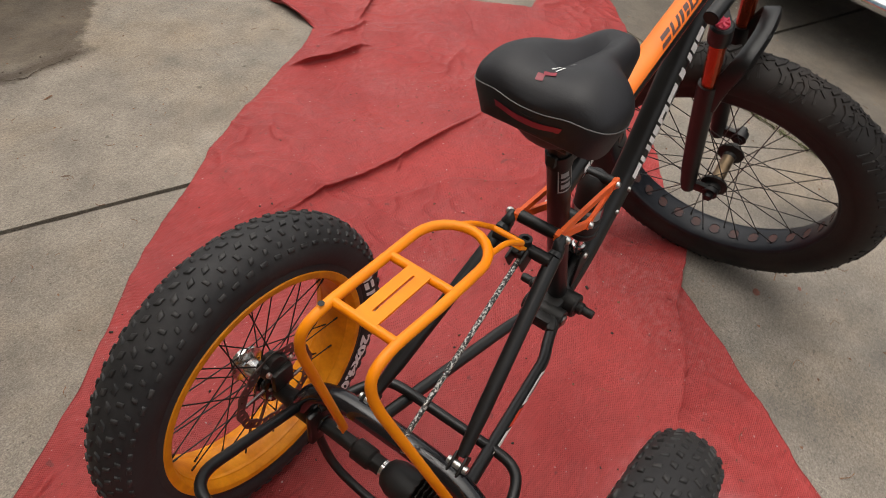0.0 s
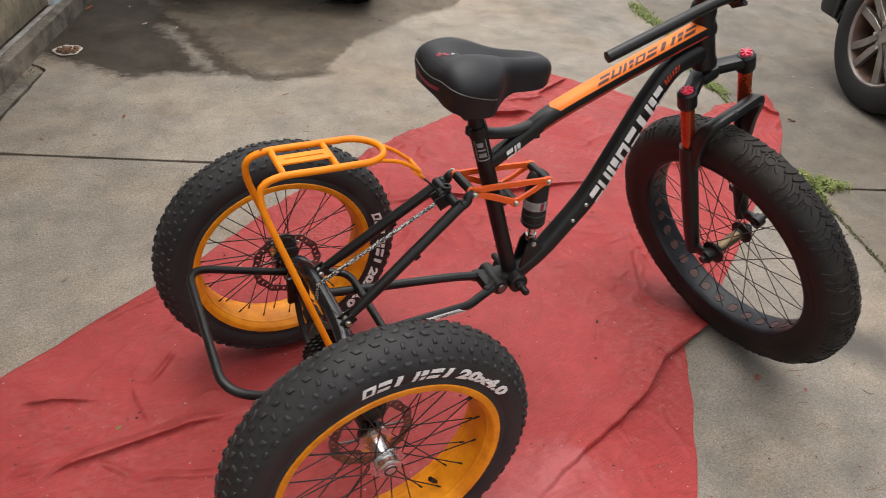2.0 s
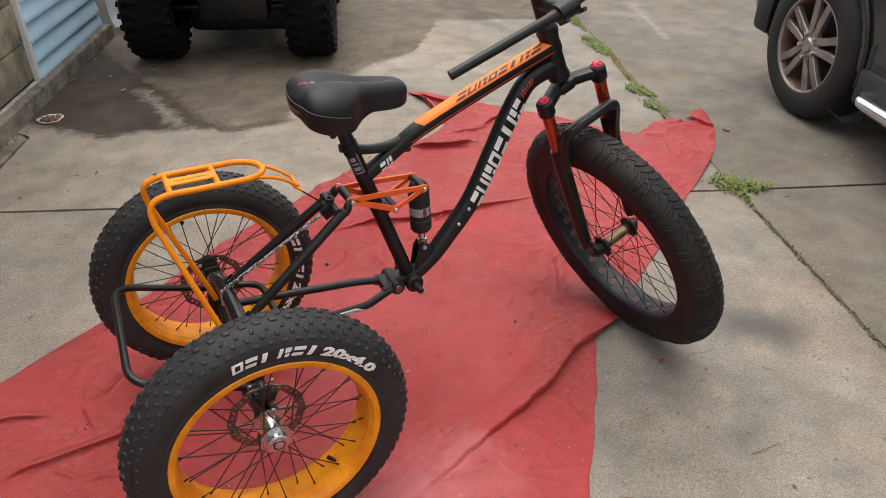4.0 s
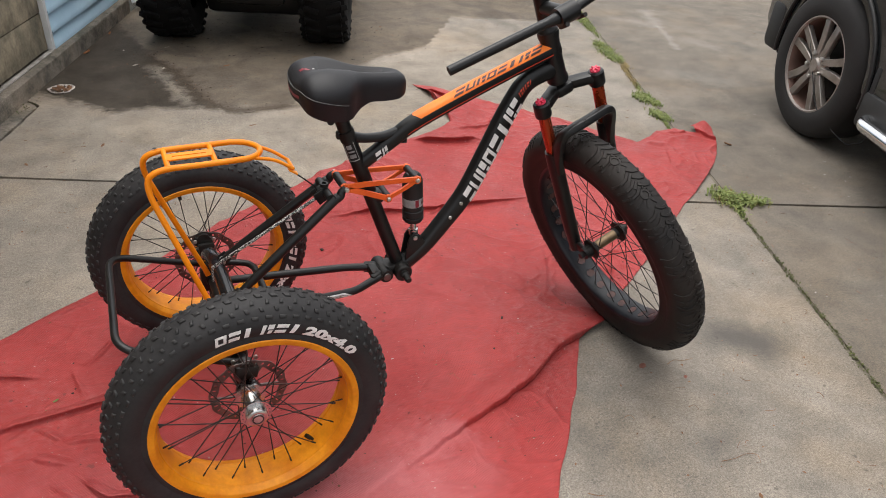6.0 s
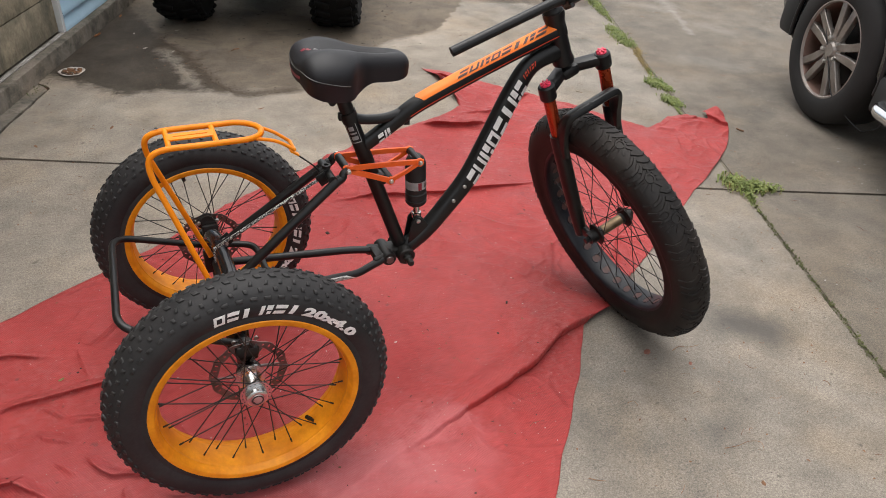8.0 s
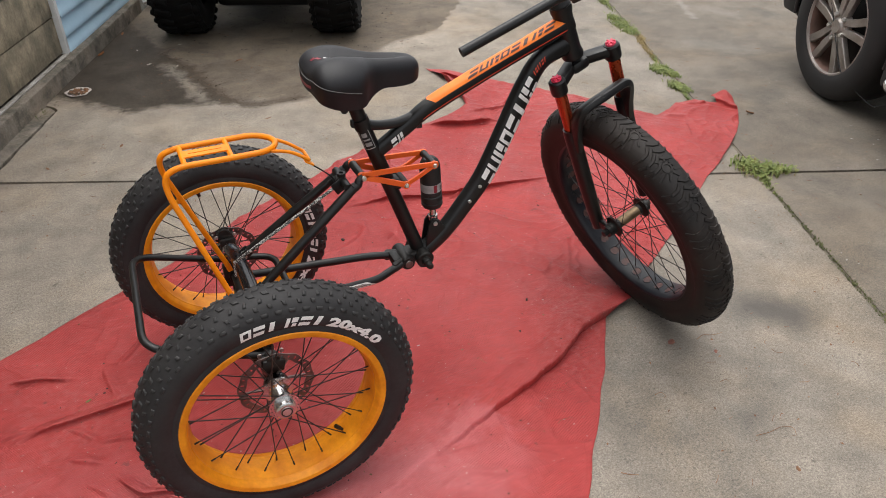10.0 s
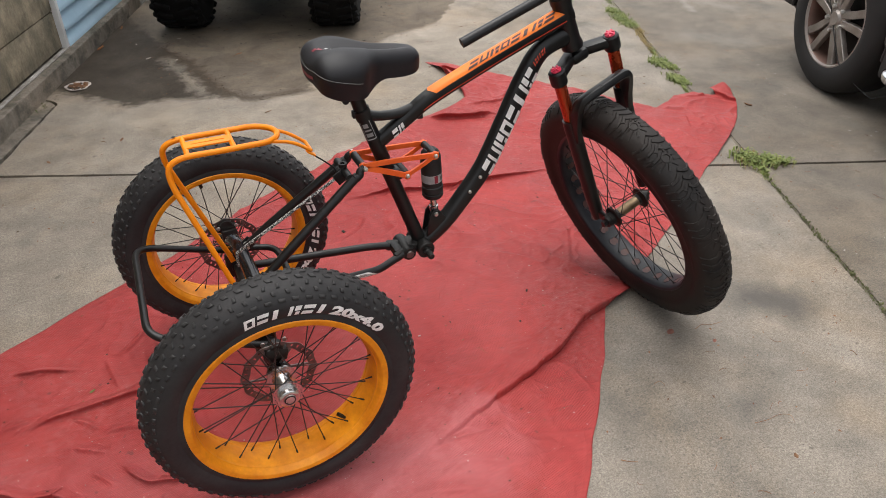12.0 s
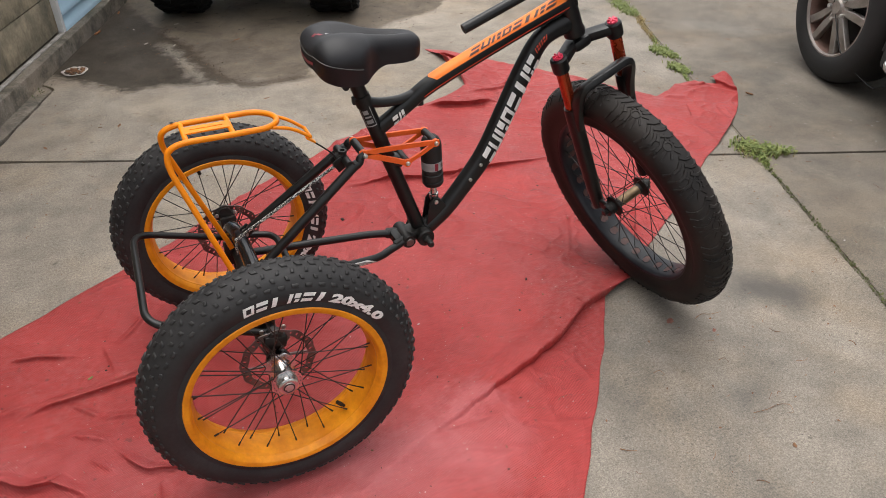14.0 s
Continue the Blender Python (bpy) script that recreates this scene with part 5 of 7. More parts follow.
for i, p in enumerate(path):
    run = (path[min(i + 1, len(path) - 1)] - path[max(i - 1, 0)]).normalized()
    across = (Vector((1, 0, 0.35)) - run * run.dot(Vector((1, 0, 0.35)))).normalized()
    out = run.cross(across)
    ends = abs(2 * i / (len(path) - 1) - 1)
    wide, deep = 0.0165 + 0.002 * ends ** 2, 0.0112
    for a in range(12):
        c, d = math.cos(a * math.pi / 6), math.sin(a * math.pi / 6)
        vs.append(FORK @ (p + across * wide * math.copysign(abs(c) ** 0.6, c) + out * deep * math.copysign(abs(d) ** 0.6, d)))
for i in range(len(path) - 1):
    fs += [(i * 12 + a, i * 12 + (a + 1) % 12, i * 12 + 12 + (a + 1) % 12, i * 12 + 12 + a) for a in range(12)]
fs += [tuple(range(12))[::-1], tuple(len(vs) - 12 + a for a in range(12))]
arch = Geo().add(vs, fs)
fork_arch = part("fork_arch", arch, FRAME, fork)
part("bolt", Geo().lathe([(0.0, 0.0), (0.0035, 0.0), (0.0045, 0.0008), (0.0055, 0.0)], FORK @ pose(0.066, -0.012, -0.060, 0, 48, 0), 12), WORN, fork_arch)

# bottom bracket and swingarm pivot
bb = Geo().lathe([(0.0, -0.043), (0.020, -0.043), (0.0225, -0.040), (0.0225, 0.040), (0.020, 0.043), (0.0, 0.043)], pose(0.4505, 0, 0.334) @ ALONG_Y, 28)
bb.box(pose(0.428, 0, 0.336, 0, 0, 0), 0.044, 0.046, 0.028, 0.006)
part("bottom_bracket", bb, WORN, trike)
part("crank_spindle", Geo().lathe([(0.0, -0.074), (0.007, -0.074), (0.0085, -0.070), (0.0085, -0.055), (0.0115, -0.052), (0.0115, 0.052), (0.0085, 0.055), (0.0085, 0.070), (0.007, 0.074), (0.0, 0.074)], pose(0.4505, 0, 0.334) @ ALONG_Y, 12), WORN, trike, "bare crank spindle without pedals")
pivot = Geo().lathe([(0.0, -0.040), (0.010, -0.040), (0.011, -0.038), (0.0165, -0.038), (0.018, -0.035), (0.018, 0.035), (0.0165, 0.038), (0.0, 0.038)], pose(0.406, 0, 0.333) @ ALONG_Y, 28)
pivot.box(pose(0.386, -0.027, 0.332, 0, -4, 22), 0.044, 0.016, 0.026, 0.006).box(pose(0.384, 0.018, 0.333, 0, 4, -14), 0.044, 0.018, 0.028, 0.007).box(pose(0.382, -0.004, 0.334), 0.024, 0.050, 0.026, 0.008)
part("swingarm_pivot", pivot, WORN, trike)
part("pivot_cap", Geo().lathe([(0.0, -0.0425), (0.0095, -0.042), (0.0105, -0.040), (0.0, -0.040)], pose(0.406, 0, 0.333) @ ALONG_Y, 18), DISC, trike)

# swingarm: two lower tubes and two upper stays to the axle beam
lower_r = bent([(0.396, -0.028, 0.334), (0.352, -0.041, 0.327), (0.318, -0.056, 0.325), (0.034, -0.098, 0.358)], 0.02)
lower_l = bent([(0.394, 0.014, 0.332), (0.345, 0.021, 0.339), (0.312, 0.027, 0.341), (0.040, 0.074, 0.338)], 0.02)
arm_r = part("chain_stay", Geo().tube(lower_r, 0.0098, 16), FRAME, trike)
part("chain_stay", Geo().tube(lower_l, 0.0098, 14), FRAME, trike)


def stay_patch(t0, t1, a0, a1, lift=0.0008):
    p, q = Vector((0.318, -0.056, 0.325)), Vector((0.034, -0.098, 0.358))
    way = (q - p).normalized()
    side = Vector((0, -1, 0))
    side = (side - way * side.dot(way)).normalized()
    up = Vector((0, 0, 1))
    up = (up - way * up.dot(way)).normalized()
    vs = []
    for i in range(9):
        for j in range(5):
            a = radians(a0 + (a1 - a0) * j / 4)
            slip = 0.09 * (j / 4)
            vs.append(p.lerp(q, t0 + (t1 - t0) * i / 8 + slip) + (side * math.cos(a) + up * math.sin(a)) * (0.0098 + lift))
    return Geo().add(vs, [(i * 5 + j, i * 5 + j + 1, i * 5 + j + 6, i * 5 + j + 5) for i in range(8) for j in range(4)])


part("decal", stay_patch(0.04, 0.33, -18, 40), LETTER, arm_r, "white decal strip")
part("decal", stay_patch(0.36, 0.50, -18, 40), RED_DECAL, arm_r, "red-orange decal strip")
part("decal", stay_patch(0.53, 0.70, -18, 40), LETTER, arm_r, "white decal strip")
for i in range(6):
    part("lettering", stay_patch(0.08 + i * 0.036, 0.098 + i * 0.036, -4, 26, 0.0014), DARK_PRINT, arm_r)
for s in (-1, 1):
    top, foot = Vector((0.276, s * 0.044, 0.583)), Vector((0.040, s * 0.078, 0.404))
    stay = part("seat_stay", Geo().tube([top, top.lerp(foot, 0.8), foot], [0.0112, 0.0108, 0.0082], 16), FRAME, trike)
    hook = Geo().tube(curve([top, (0.287, s * 0.0435, 0.588), (0.290, s * 0.0415, 0.597), (0.301, s * 0.0405, 0.6025)], 5), [0.0112] * 4 + [0.0098] * 5 + [0.0085] * 7, 12)
    part("rocker_end", hook, FRAME, stay)
    part("cable_guide", Geo().box(pose(0.18, s * 0.058, 0.494, 0, -37, 0), 0.014, 0.008, 0.014, 0.002), PLASTIC, stay)
    clevis = Geo()
    for k in (-1, 1):
        clevis.box(pose(0.032, s * 0.079 + k * 0.008, 0.398, 0, -37, 0), 0.030, 0.004, 0.022, 0.002)
    part("clevis", clevis, WORN, stay)
    part("bolt", Geo().lathe([(0.0, -0.016), (0.0055, -0.016), (0.006, -0.013), (0.006, 0.013), (0.0055, 0.016), (0.0, 0.016)], pose(0.030, s * 0.079, 0.397) @ ALONG_Y, 12), STEEL, stay)
part("stay_bridge", Geo().tube([(0.264, -0.046, 0.586), (0.264, 0.046, 0.586)], 0.0095, 14), FRAME, trike)
part("strut_clamp", Geo().box(pose(0.258, -0.002, 0.586, 0, -30, 0), 0.026, 0.018, 0.024, 0.004).box(pose(0.250, -0.014, 0.576, 0, -30, 0), 0.024, 0.004, 0.030, 0.001).box(pose(0.250, 0.008, 0.576, 0, -30, 0), 0.024, 0.004, 0.030, 0.001).lathe([(0.0055, -0.004), (0.010, -0.004), (0.010, 0.004), (0.0055, 0.004)], pose(0.262, -0.003, 0.601), 16, True), WORN, trike)
part("strut", Geo().tube([(0.262, -0.005, 0.582), (-0.004, -0.014, 0.441), (-0.006, -0.013, 0.405)], [0.0038, 0.0038, 0.0032], 12), FLAKED, trike, "thin strut with flaking white and black paint")

# rocker link plates and shock
LINK = [(0.301, 0.602), (0.478, 0.5925), (0.406, 0.556)]


def link_plate(s):
    geo = Geo()
    m = Matrix(((1, 0, 0, 0), (0, 0, 1, s * 0.034), (0, 1, 0, 0), (0, 0, 0, 1)))

    def limb(pts, wide):
        line = curve([(x, z, 0) for x, z in pts], 6)
        a, b = [], []
        for i, p in enumerate(line):
            way = (line[min(i + 1, len(line) - 1)] - line[max(i - 1, 0)]).normalized()
            off = Vector((-way.y, way.x, 0)) * wide / 2
            a.append((p.x + off.x, p.y + off.y))
            b.append((p.x - off.x, p.y - off.y))
        geo.prism(a + b[::-1], -0.003, 0.003, m, 0.0008)

    limb([(0.292, 0.6035), (0.35, 0.602), (0.42, 0.5985), (0.487, 0.5935)], 0.0115)
    limb([(0.300, 0.600), (0.35, 0.580), (0.406, 0.556)], 0.0125)
    limb([(0.403, 0.556), (0.44, 0.572), (0.478, 0.5925)], 0.0095)
    for x, z in LINK:
        geo.lathe([(0.0, -0.004), (0.0095, -0.004), (0.0095, 0.004), (0.0, 0.004)], m @ Matrix.Translation((x, z, 0)), 18)
    return geo


for s in (-1, 1):
    plate = part("rocker_link", link_plate(s), LINK_ORANGE, trike, "orange-red rocker plate")
    for i, (x, z) in enumerate(LINK):
        part("bolt", Geo().lathe([(0.0, 0.0055), (0.004, 0.005), (0.0058, 0.002), (0.0058, -0.004), (0.0, -0.004)], pose(x, s * (0.0475 if i == 0 else 0.038), z, 90 if s < 0 else -90, 0, 0), 14), STEEL, plate)
part("link_spacer", Geo().tube([(0.301, -0.031, 0.602), (0.301, 0.031, 0.602)], 0.0095, 14), FRAME, trike)
part("link_spacer", Geo().tube([(0.478, -0.031, 0.5925), (0.478, 0.031, 0.5925)], 0.0090, 14), FRAME, trike)
part("link_mount", Geo().tube([(0.406, -0.031, 0.556), (0.406, 0.031, 0.556)], 0.0105, 14).box(pose(0.388, 0, 0.553, 0, 19, 0), 0.036, 0.034, 0.026, 0.005), FRAME, trike)
SHOCK = pose(0.480, 0, 0.598) @ pose(0, 0, 0, 0, 177, 0)
shock = part("shock_absorber", Geo().lathe([(0.0, 0.002), (0.014, 0.003), (0.021, 0.010), (0.0250, 0.022), (0.0255, 0.030), (0.0255, 0.098), (0.0245, 0.099), (0.0245, 0.101), (0.0265, 0.103), (0.0265, 0.117), (0.0245, 0.118), (0.0245, 0.121), (0.0265, 0.122), (0.0265, 0.129), (0.023, 0.135), (0.012, 0.137), (0.0, 0.137)], SHOCK, 32), PLASTIC, trike, "black air shock with a printed band")
part("shock_shaft", Geo().lathe([(0.0, 0.12), (0.0085, 0.12), (0.0085, 0.160), (0.012, 0.162), (0.012, 0.176), (0.009, 0.180), (0.0, 0.196)], SHOCK, 20), SILVER, shock)
band = Geo().lathe([(0.0259, 0.066), (0.0259, 0.088)], SHOCK, 32)
part("label_band", band, LETTER_GREY, shock, "grey printed band")
for a0, span, h0, h1, print_mat in ((0.6, 0.5, 0.067, 0.087, RED_VINYL), (2.6, 0.5, 0.067, 0.087, RED_VINYL), (4.5, 0.35, 0.067, 0.087, RED_VINYL), (3.55, 0.11, 0.072, 0.083, DARK_PRINT), (3.72, 0.11, 0.072, 0.083, DARK_PRINT), (3.89, 0.11, 0.072, 0.083, DARK_PRINT), (4.06, 0.11, 0.072, 0.083, DARK_PRINT)):
    vs = [SHOCK @ Vector((0.0262 * math.cos(a0 + span * i / 4), 0.0262 * math.sin(a0 + span * i / 4), h)) for h in (h0, h1) for i in range(5)]
    part("label_print", Geo().add(vs, [(i, i + 1, i + 6, i + 5) for i in range(4)]), print_mat, shock)
mount = Geo()
for s in (-1, 1):
    mount.prism([(0.462, 0.355), (0.472, 0.418), (0.483, 0.431), (0.496, 0.426), (0.522, 0.394), (0.505, 0.360)], -0.0025, 0.0025, Matrix(((1, 0, 0, 0), (0, 0, 1, s * 0.014), (0, 1, 0, 0), (0, 0, 0, 1))), 0.0008)
part("shock_mount", mount, FRAME, trike)
part("bolt", Geo().lathe([(0.0, -0.021), (0.005, -0.020), (0.006, -0.017), (0.006, 0.017), (0.005, 0.020), (0.0, 0.021)], pose(0.488, 0, 0.418) @ ALONG_Y, 12), STEEL, trike)

# axle beam, housings, gear and guard loops
beam = Geo().tube(curve([(0.004, 0.190, 0.318), (0.008, 0.160, 0.366), (0.014, 0.100, 0.384), (0.018, 0.0, 0.384), (0.018, -0.085, 0.378), (0.010, -0.138, 0.358), (-0.002, -0.160, 0.315)], 6), [0.017] * 8 + [0.0175] * 21 + [0.017] * 8, 18)
part("axle_beam", beam, BEAM, trike, "glossy black bowed axle beam")
for s in (-1, 1):
    tube_g = Geo().lathe([(0.0, 0.150), (0.016, 0.150), (0.018, 0.156), (0.018, 0.222), (0.015, 0.230), (0.015, 0.252), (0.0, 0.252)], pose(0.01, 0, AXLE_Z) @ pose(0, 0, 0, -90 * s, 0, 0), 28)
    tube_g.box(pose(0.006, s * 0.158, 0.296), 0.050, 0.012, 0.072, 0.005)
    part("axle_housing", tube_g, FRAME, trike)
    cal = Geo().box(pose(0.010, s * 0.262, 0.346, 0, 10, 0), 0.050, 0.026, 0.028, 0.008)
    cal.box(pose(0.014, s * 0.246, 0.326), 0.040, 0.012, 0.040, 0.004)
    cal.lathe([(0.0, -0.022), (0.014, -0.022), (0.016, -0.018), (0.016, 0.0), (0.0, 0.0)], pose(0.010, s * 0.250, 0.354) @ pose(0, 0, 0, 90 * s, 0, 0), 20)
    calliper = part("brake_calliper", cal, WORN, trike)
    for dx in (-0.022, 0.024):
        part("bolt", Geo().lathe([(0.0, 0.004), (0.0045, 0.003), (0.005, -0.002), (0.0, -0.002)], pose(0.010 + dx, s * 0.244, 0.356, 90 * s, 0, 0), 10), STEEL, calliper)
axle = Geo().lathe([(0.0, -0.150), (0.010, -0.150), (0.010, 0.030), (0.014, 0.034), (0.014, 0.050), (0.0175, 0.054), (0.0175, 0.085), (0.012, 0.090), (0.012, 0.150), (0.0, 0.150)], pose(0.010, 0, AXLE_Z) @ ALONG_Y, 24)
part("axle_shaft", axle, WORN, trike)
drum = Geo().lathe([(0.0, 0.016), (0.013, 0.016), (0.022, 0.010), (0.028, -0.004), (0.0305, -0.040), (0.029, -0.046), (0.0, -0.046)], pose(0.010, 0.012, AXLE_Z) @ ALONG_Y, 36)
part("freewheel_drum", drum, PLASTIC, trike)
part("axle_nut", Geo().lathe([(0.0, 0.016), (0.006, 0.014), (0.0095, 0.008), (0.0105, 0.0), (0.0105, -0.006), (0.0, -0.006)], pose(0.030, -0.128, 0.330, 0, 80, 0), 14), STEEL, trike, "chrome domed nut")
part("axle_ring", Geo().lathe([(0.0, 0.020), (0.0155, 0.020), (0.0155, 0.015), (0.0, 0.015)], pose(0.010, 0.012, AXLE_Z) @ ALONG_Y, 24), SILVER, trike)
for i in range(7):
    rad, teeth = 0.056 - 0.0046 * i, 30 - 3 * i
    geo = Geo()
    poly = []
    for k in range(teeth * 2):
        a = math.pi * k / teeth
        rr = rad + (0.0025 if k % 2 == 0 else -0.0025)
        poly.append((rr * math.cos(a), rr * math.sin(a)))
    geo.prism(poly, -0.0010, 0.0010, pose(0.010, -0.040 - 0.0062 * i, AXLE_Z) @ ALONG_Y)
    part("sprocket", geo, WORN, trike)
part("front_guard", Geo().tube(bent([(0.0, 0.150, 0.345), (0.060, 0.128, 0.352), (0.104, 0.105, 0.352), (0.108, -0.135, 0.350), (0.060, -0.158, 0.345), (0.0, -0.160, 0.335)], 0.035), 0.0082, 14), FRAME, trike, "black tube guard loop")
part("rear_bumper", Geo().tube(bent([(0.004, 0.190, 0.318), (-0.215, 0.172, 0.402), (-0.222, -0.190, 0.408), (0.004, -0.205, 0.318)], 0.055, 8), 0.0082, 14), FRAME, trike, "black tube bumper loop behind the axle")
part("under_guard", Geo().tube(bent([(0.004, 0.168, 0.275), (0.006, 0.140, 0.195), (0.012, 0.080, 0.160), (0.012, -0.100, 0.155), (0.004, -0.165, 0.200), (0.004, -0.170, 0.275)], 0.04), 0.0075, 12), FRAME, trike, "black tube guard under the axle")

# luggage rack
RAIL_Z = 0.709
left_leg = bent([(-0.008, 0.093, 0.362), (-0.112, 0.056, 0.676), (-0.092, 0.050, RAIL_Z), (0.0, 0.049, RAIL_Z)], 0.05, 8)
right_leg = bent([(0.0, -0.042, RAIL_Z), (-0.092, -0.038, RAIL_Z), (-0.112, -0.042, 0.676), (-0.016, -0.120, 0.378)], 0.05, 8)
nose = [(0.074 + 0.052 * math.sin(radians(a)), 0.0035 + 0.0455 * math.cos(radians(a)), RAIL_Z - 0.003 * math.sin(radians(a))) for a in range(0, 181, 15)]
line = left_leg + [Vector(p) for p in nose] + right_leg
rack = part("luggage_rack", Geo().tube(line, 0.0062, 16), ORANGE, trike, "orange tubular luggage rack with chipped paint")
for x in (-0.063, 0.029):
    part("cross_tube", Geo().tube([(x, -0.042, RAIL_Z - 0.001), (x, 0.049, RAIL_Z - 0.001)], 0.0057, 14), ORANGE, rack)
plate = Geo()
for y0, y1 in ((-0.0110, 0.0030), (0.0060, 0.0195)):
    plate.box(pose(-0.0165, (y0 + y1) / 2, RAIL_Z + 0.003), 0.067, y1 - y0, 0.003)
for x0, x1 in ((-0.062, -0.050), (0.017, 0.028)):
    plate.box(pose((x0 + x1) / 2, 0.00425, RAIL_Z + 0.003), x1 - x0, 0.0305, 0.003)
part("slotted_plate", plate, ORANGE, rack)
for s in (-1, 1):
    part("front_strut", Geo().tube(bent([(0.100, s * 0.037 + 0.003, RAIL_Z - 0.003), (0.150, s * 0.026 - 0.006, 0.694), (0.186, s * 0.022 - 0.012, 0.668)], 0.02), 0.0038, 10), ORANGE, rack)
    foot = Geo().box(pose(-0.008, s * 0.108 - 0.014, 0.360, 0, -16, 0), 0.013, 0.004, 0.024, 0.0015)
    part("foot_tab", foot, ORANGE, rack)
    part("bolt", Geo().lathe([(0.0, 0.006), (0.005, 0.005), (0.006, 0.0), (0.0, -0.004)], pose(-0.008, s * 0.112 - 0.014, 0.358, 90 if s < 0 else -90, 0, 0), 10), STEEL, rack)
part("strut_bar", Geo().tube([(0.186, -0.0345, 0.668), (0.186, 0.0105, 0.668)], 0.0040, 10), ORANGE, rack)
part("strut_tab", Geo().box(pose(0.186, -0.031, 0.660, 0, 35, 0), 0.022, 0.014, 0.004, 0.001), ORANGE, rack)
part("chipped_spot", Geo().lathe([(0.0, 0.0002), (0.004, 0.0), (0.0035, -0.001)], pose(-0.078, 0.050, RAIL_Z + 0.0066), 9), WORN, rack)
part("brake_cable", Geo().tube(curve([(0.190, -0.028, 0.654), (0.215, -0.022, 0.630), (0.240, -0.008, 0.600), (0.252, 0.002, 0.575)], 6), 0.0018, 8), PLASTIC, trike)


# saddle
def saddle():
    xs = [0.2032, 0.2040, 0.2058, 0.2095, 0.2165, 0.228, 0.246, 0.269, 0.292, 0.310, 0.326, 0.343, 0.363, 0.388, 0.414, 0.434, 0.447, 0.453]
    half_w = [0.010, 0.030, 0.050, 0.070, 0.087, 0.0975, 0.103, 0.104, 0.099, 0.085, 0.065, 0.051, 0.044, 0.040, 0.0375, 0.033, 0.024, 0.011]
    top = [0.846, 0.848, 0.851, 0.856, 0.863, 0.870, 0.875, 0.877, 0.874, 0.871, 0.868, 0.865, 0.862, 0.859, 0.855, 0.850, 0.842, 0.829]
    low = [0.812, 0.811, 0.809, 0.805, 0.799, 0.793, 0.786, 0.782, 0.779, 0.778, 0.783, 0.791, 0.798, 0.796, 0.795, 0.797, 0.803, 0.812]
    fine = np.linspace(0, len(xs) - 1, 61)
    smooth = [curve([(i, v, 0) for i, v in enumerate(row)], 12) for row in (xs, half_w, top, low)]
    stations = [[float(np.interp(f, [p.x for p in row], [p.y for p in row])) for row in smooth] for f in fine]
    n = 26

    def cover(x, w, t, l, a, lift=0.0):
        """From the right skirt (a = 0) over the top to the left skirt (a = pi)."""
        c, q = -math.cos(a), max(math.sin(a), 0.0)
        w, t = w + lift, t + lift
        y = w * math.copysign(abs(c) ** 0.62, c)
        z = l + (t - l) * q ** 0.58
        rear = min(1.0, max(0.0, (0.36 - x) / 0.10))
        groove = 0.015 * math.exp(-(y / 0.0135) ** 2) * min(1, max(0, (x - 0.228) / 0.05)) * min(1, max(0, (0.435 - x) / 0.06))
        swell = 0.005 * rear * math.exp(-((abs(y) - 0.050) / 0.024) ** 2)
        return (x, y * (1 - 0.24 * (1 - q) ** 3.5), z - groove + swell)

    verts = [cover(*st, math.pi * j / n) for st in stations for j in range(n + 1)]
    faces = []
    m = n + 1
    for i in range(60):
        for j in range(n):
            k = i * m + j
            faces.append((k, k + 1, k + m + 1, k + m))
    faces.append(tuple(range(m))[::-1])
    faces.append(tuple(60 * m + j for j in range(m)))
    for i in range(60):
        faces.append((i * m, (i + 1) * m, (i + 1) * m + n, i * m + n))
    seat = part("saddle", Geo().add(verts, faces), VINYL, trike, "wide black padded vinyl saddle")

    def at_height(st, z):
        """How far round the cover lies the height z."""
        share = min(0.98, max(0.02, (z - st[3]) / (st[2] - st[3])))
        return math.asin(share ** (1 / 0.58))

    seam_z = lambda x: 0.838 - 0.26 * max(0.0, x - 0.215)
    rear_part = [st for st in stations if st[0] < 0.298]
    seam = [cover(*st, at_height(st, seam_z(st[0])), 0.0006) for st in rear_part[::-1]] 
    seam += [cover(*st, math.pi - at_height(st, seam_z(st[0])), 0.0006) for st in rear_part]
    part("piping", Geo().tube(seam, 0.0008, 6), PIPING, seat, "grey piping seam")
    # red reflective strip low across the back
    back = [st for st in stations if st[0] < 0.2064]
    back_face = lambda st, z: Vector(cover(*st, at_height(st, z), 0.0012)) - Vector((0.0014, 0, 0))
    edge_pts = [(back_face(st, 0.8195), back_face(st, 0.8265)) for st in back[::-1]]
    edge_pts += [((p[0], -p[1], p[2]), (q[0], -q[1], q[2])) for p, q in edge_pts[::-1]]
    vs = [p for pair in edge_pts for p in pair]
    part("rear_strip", Geo().add(vs, [(i * 2, i * 2 + 1, i * 2 + 3, i * 2 + 2) for i in range(len(edge_pts) - 1)]), RED_VINYL, seat, "red reflective strip")
    # moulded underside, drawn in to the clamp
    shell, rows = Geo(), []
    for k in range(7):
        t = k / 6
        grow = (1 - t) ** 0.7
        cx, rx, ry, z = 0.286 - 0.012 * grow, 0.034 + 0.042 * grow, 0.026 + 0.050 * grow, 0.762 + 0.046 * (1 - t)
        rows += [(cx + rx * math.cos(2 * math.pi * j / 24) * (0.80 if math.cos(2 * math.pi * j / 24) > 0 else 0.95), ry * math.sin(2 * math.pi * j / 24), z - 0.024 * math.cos(2 * math.pi * j / 24) * (1 - t)) for j in range(24)]
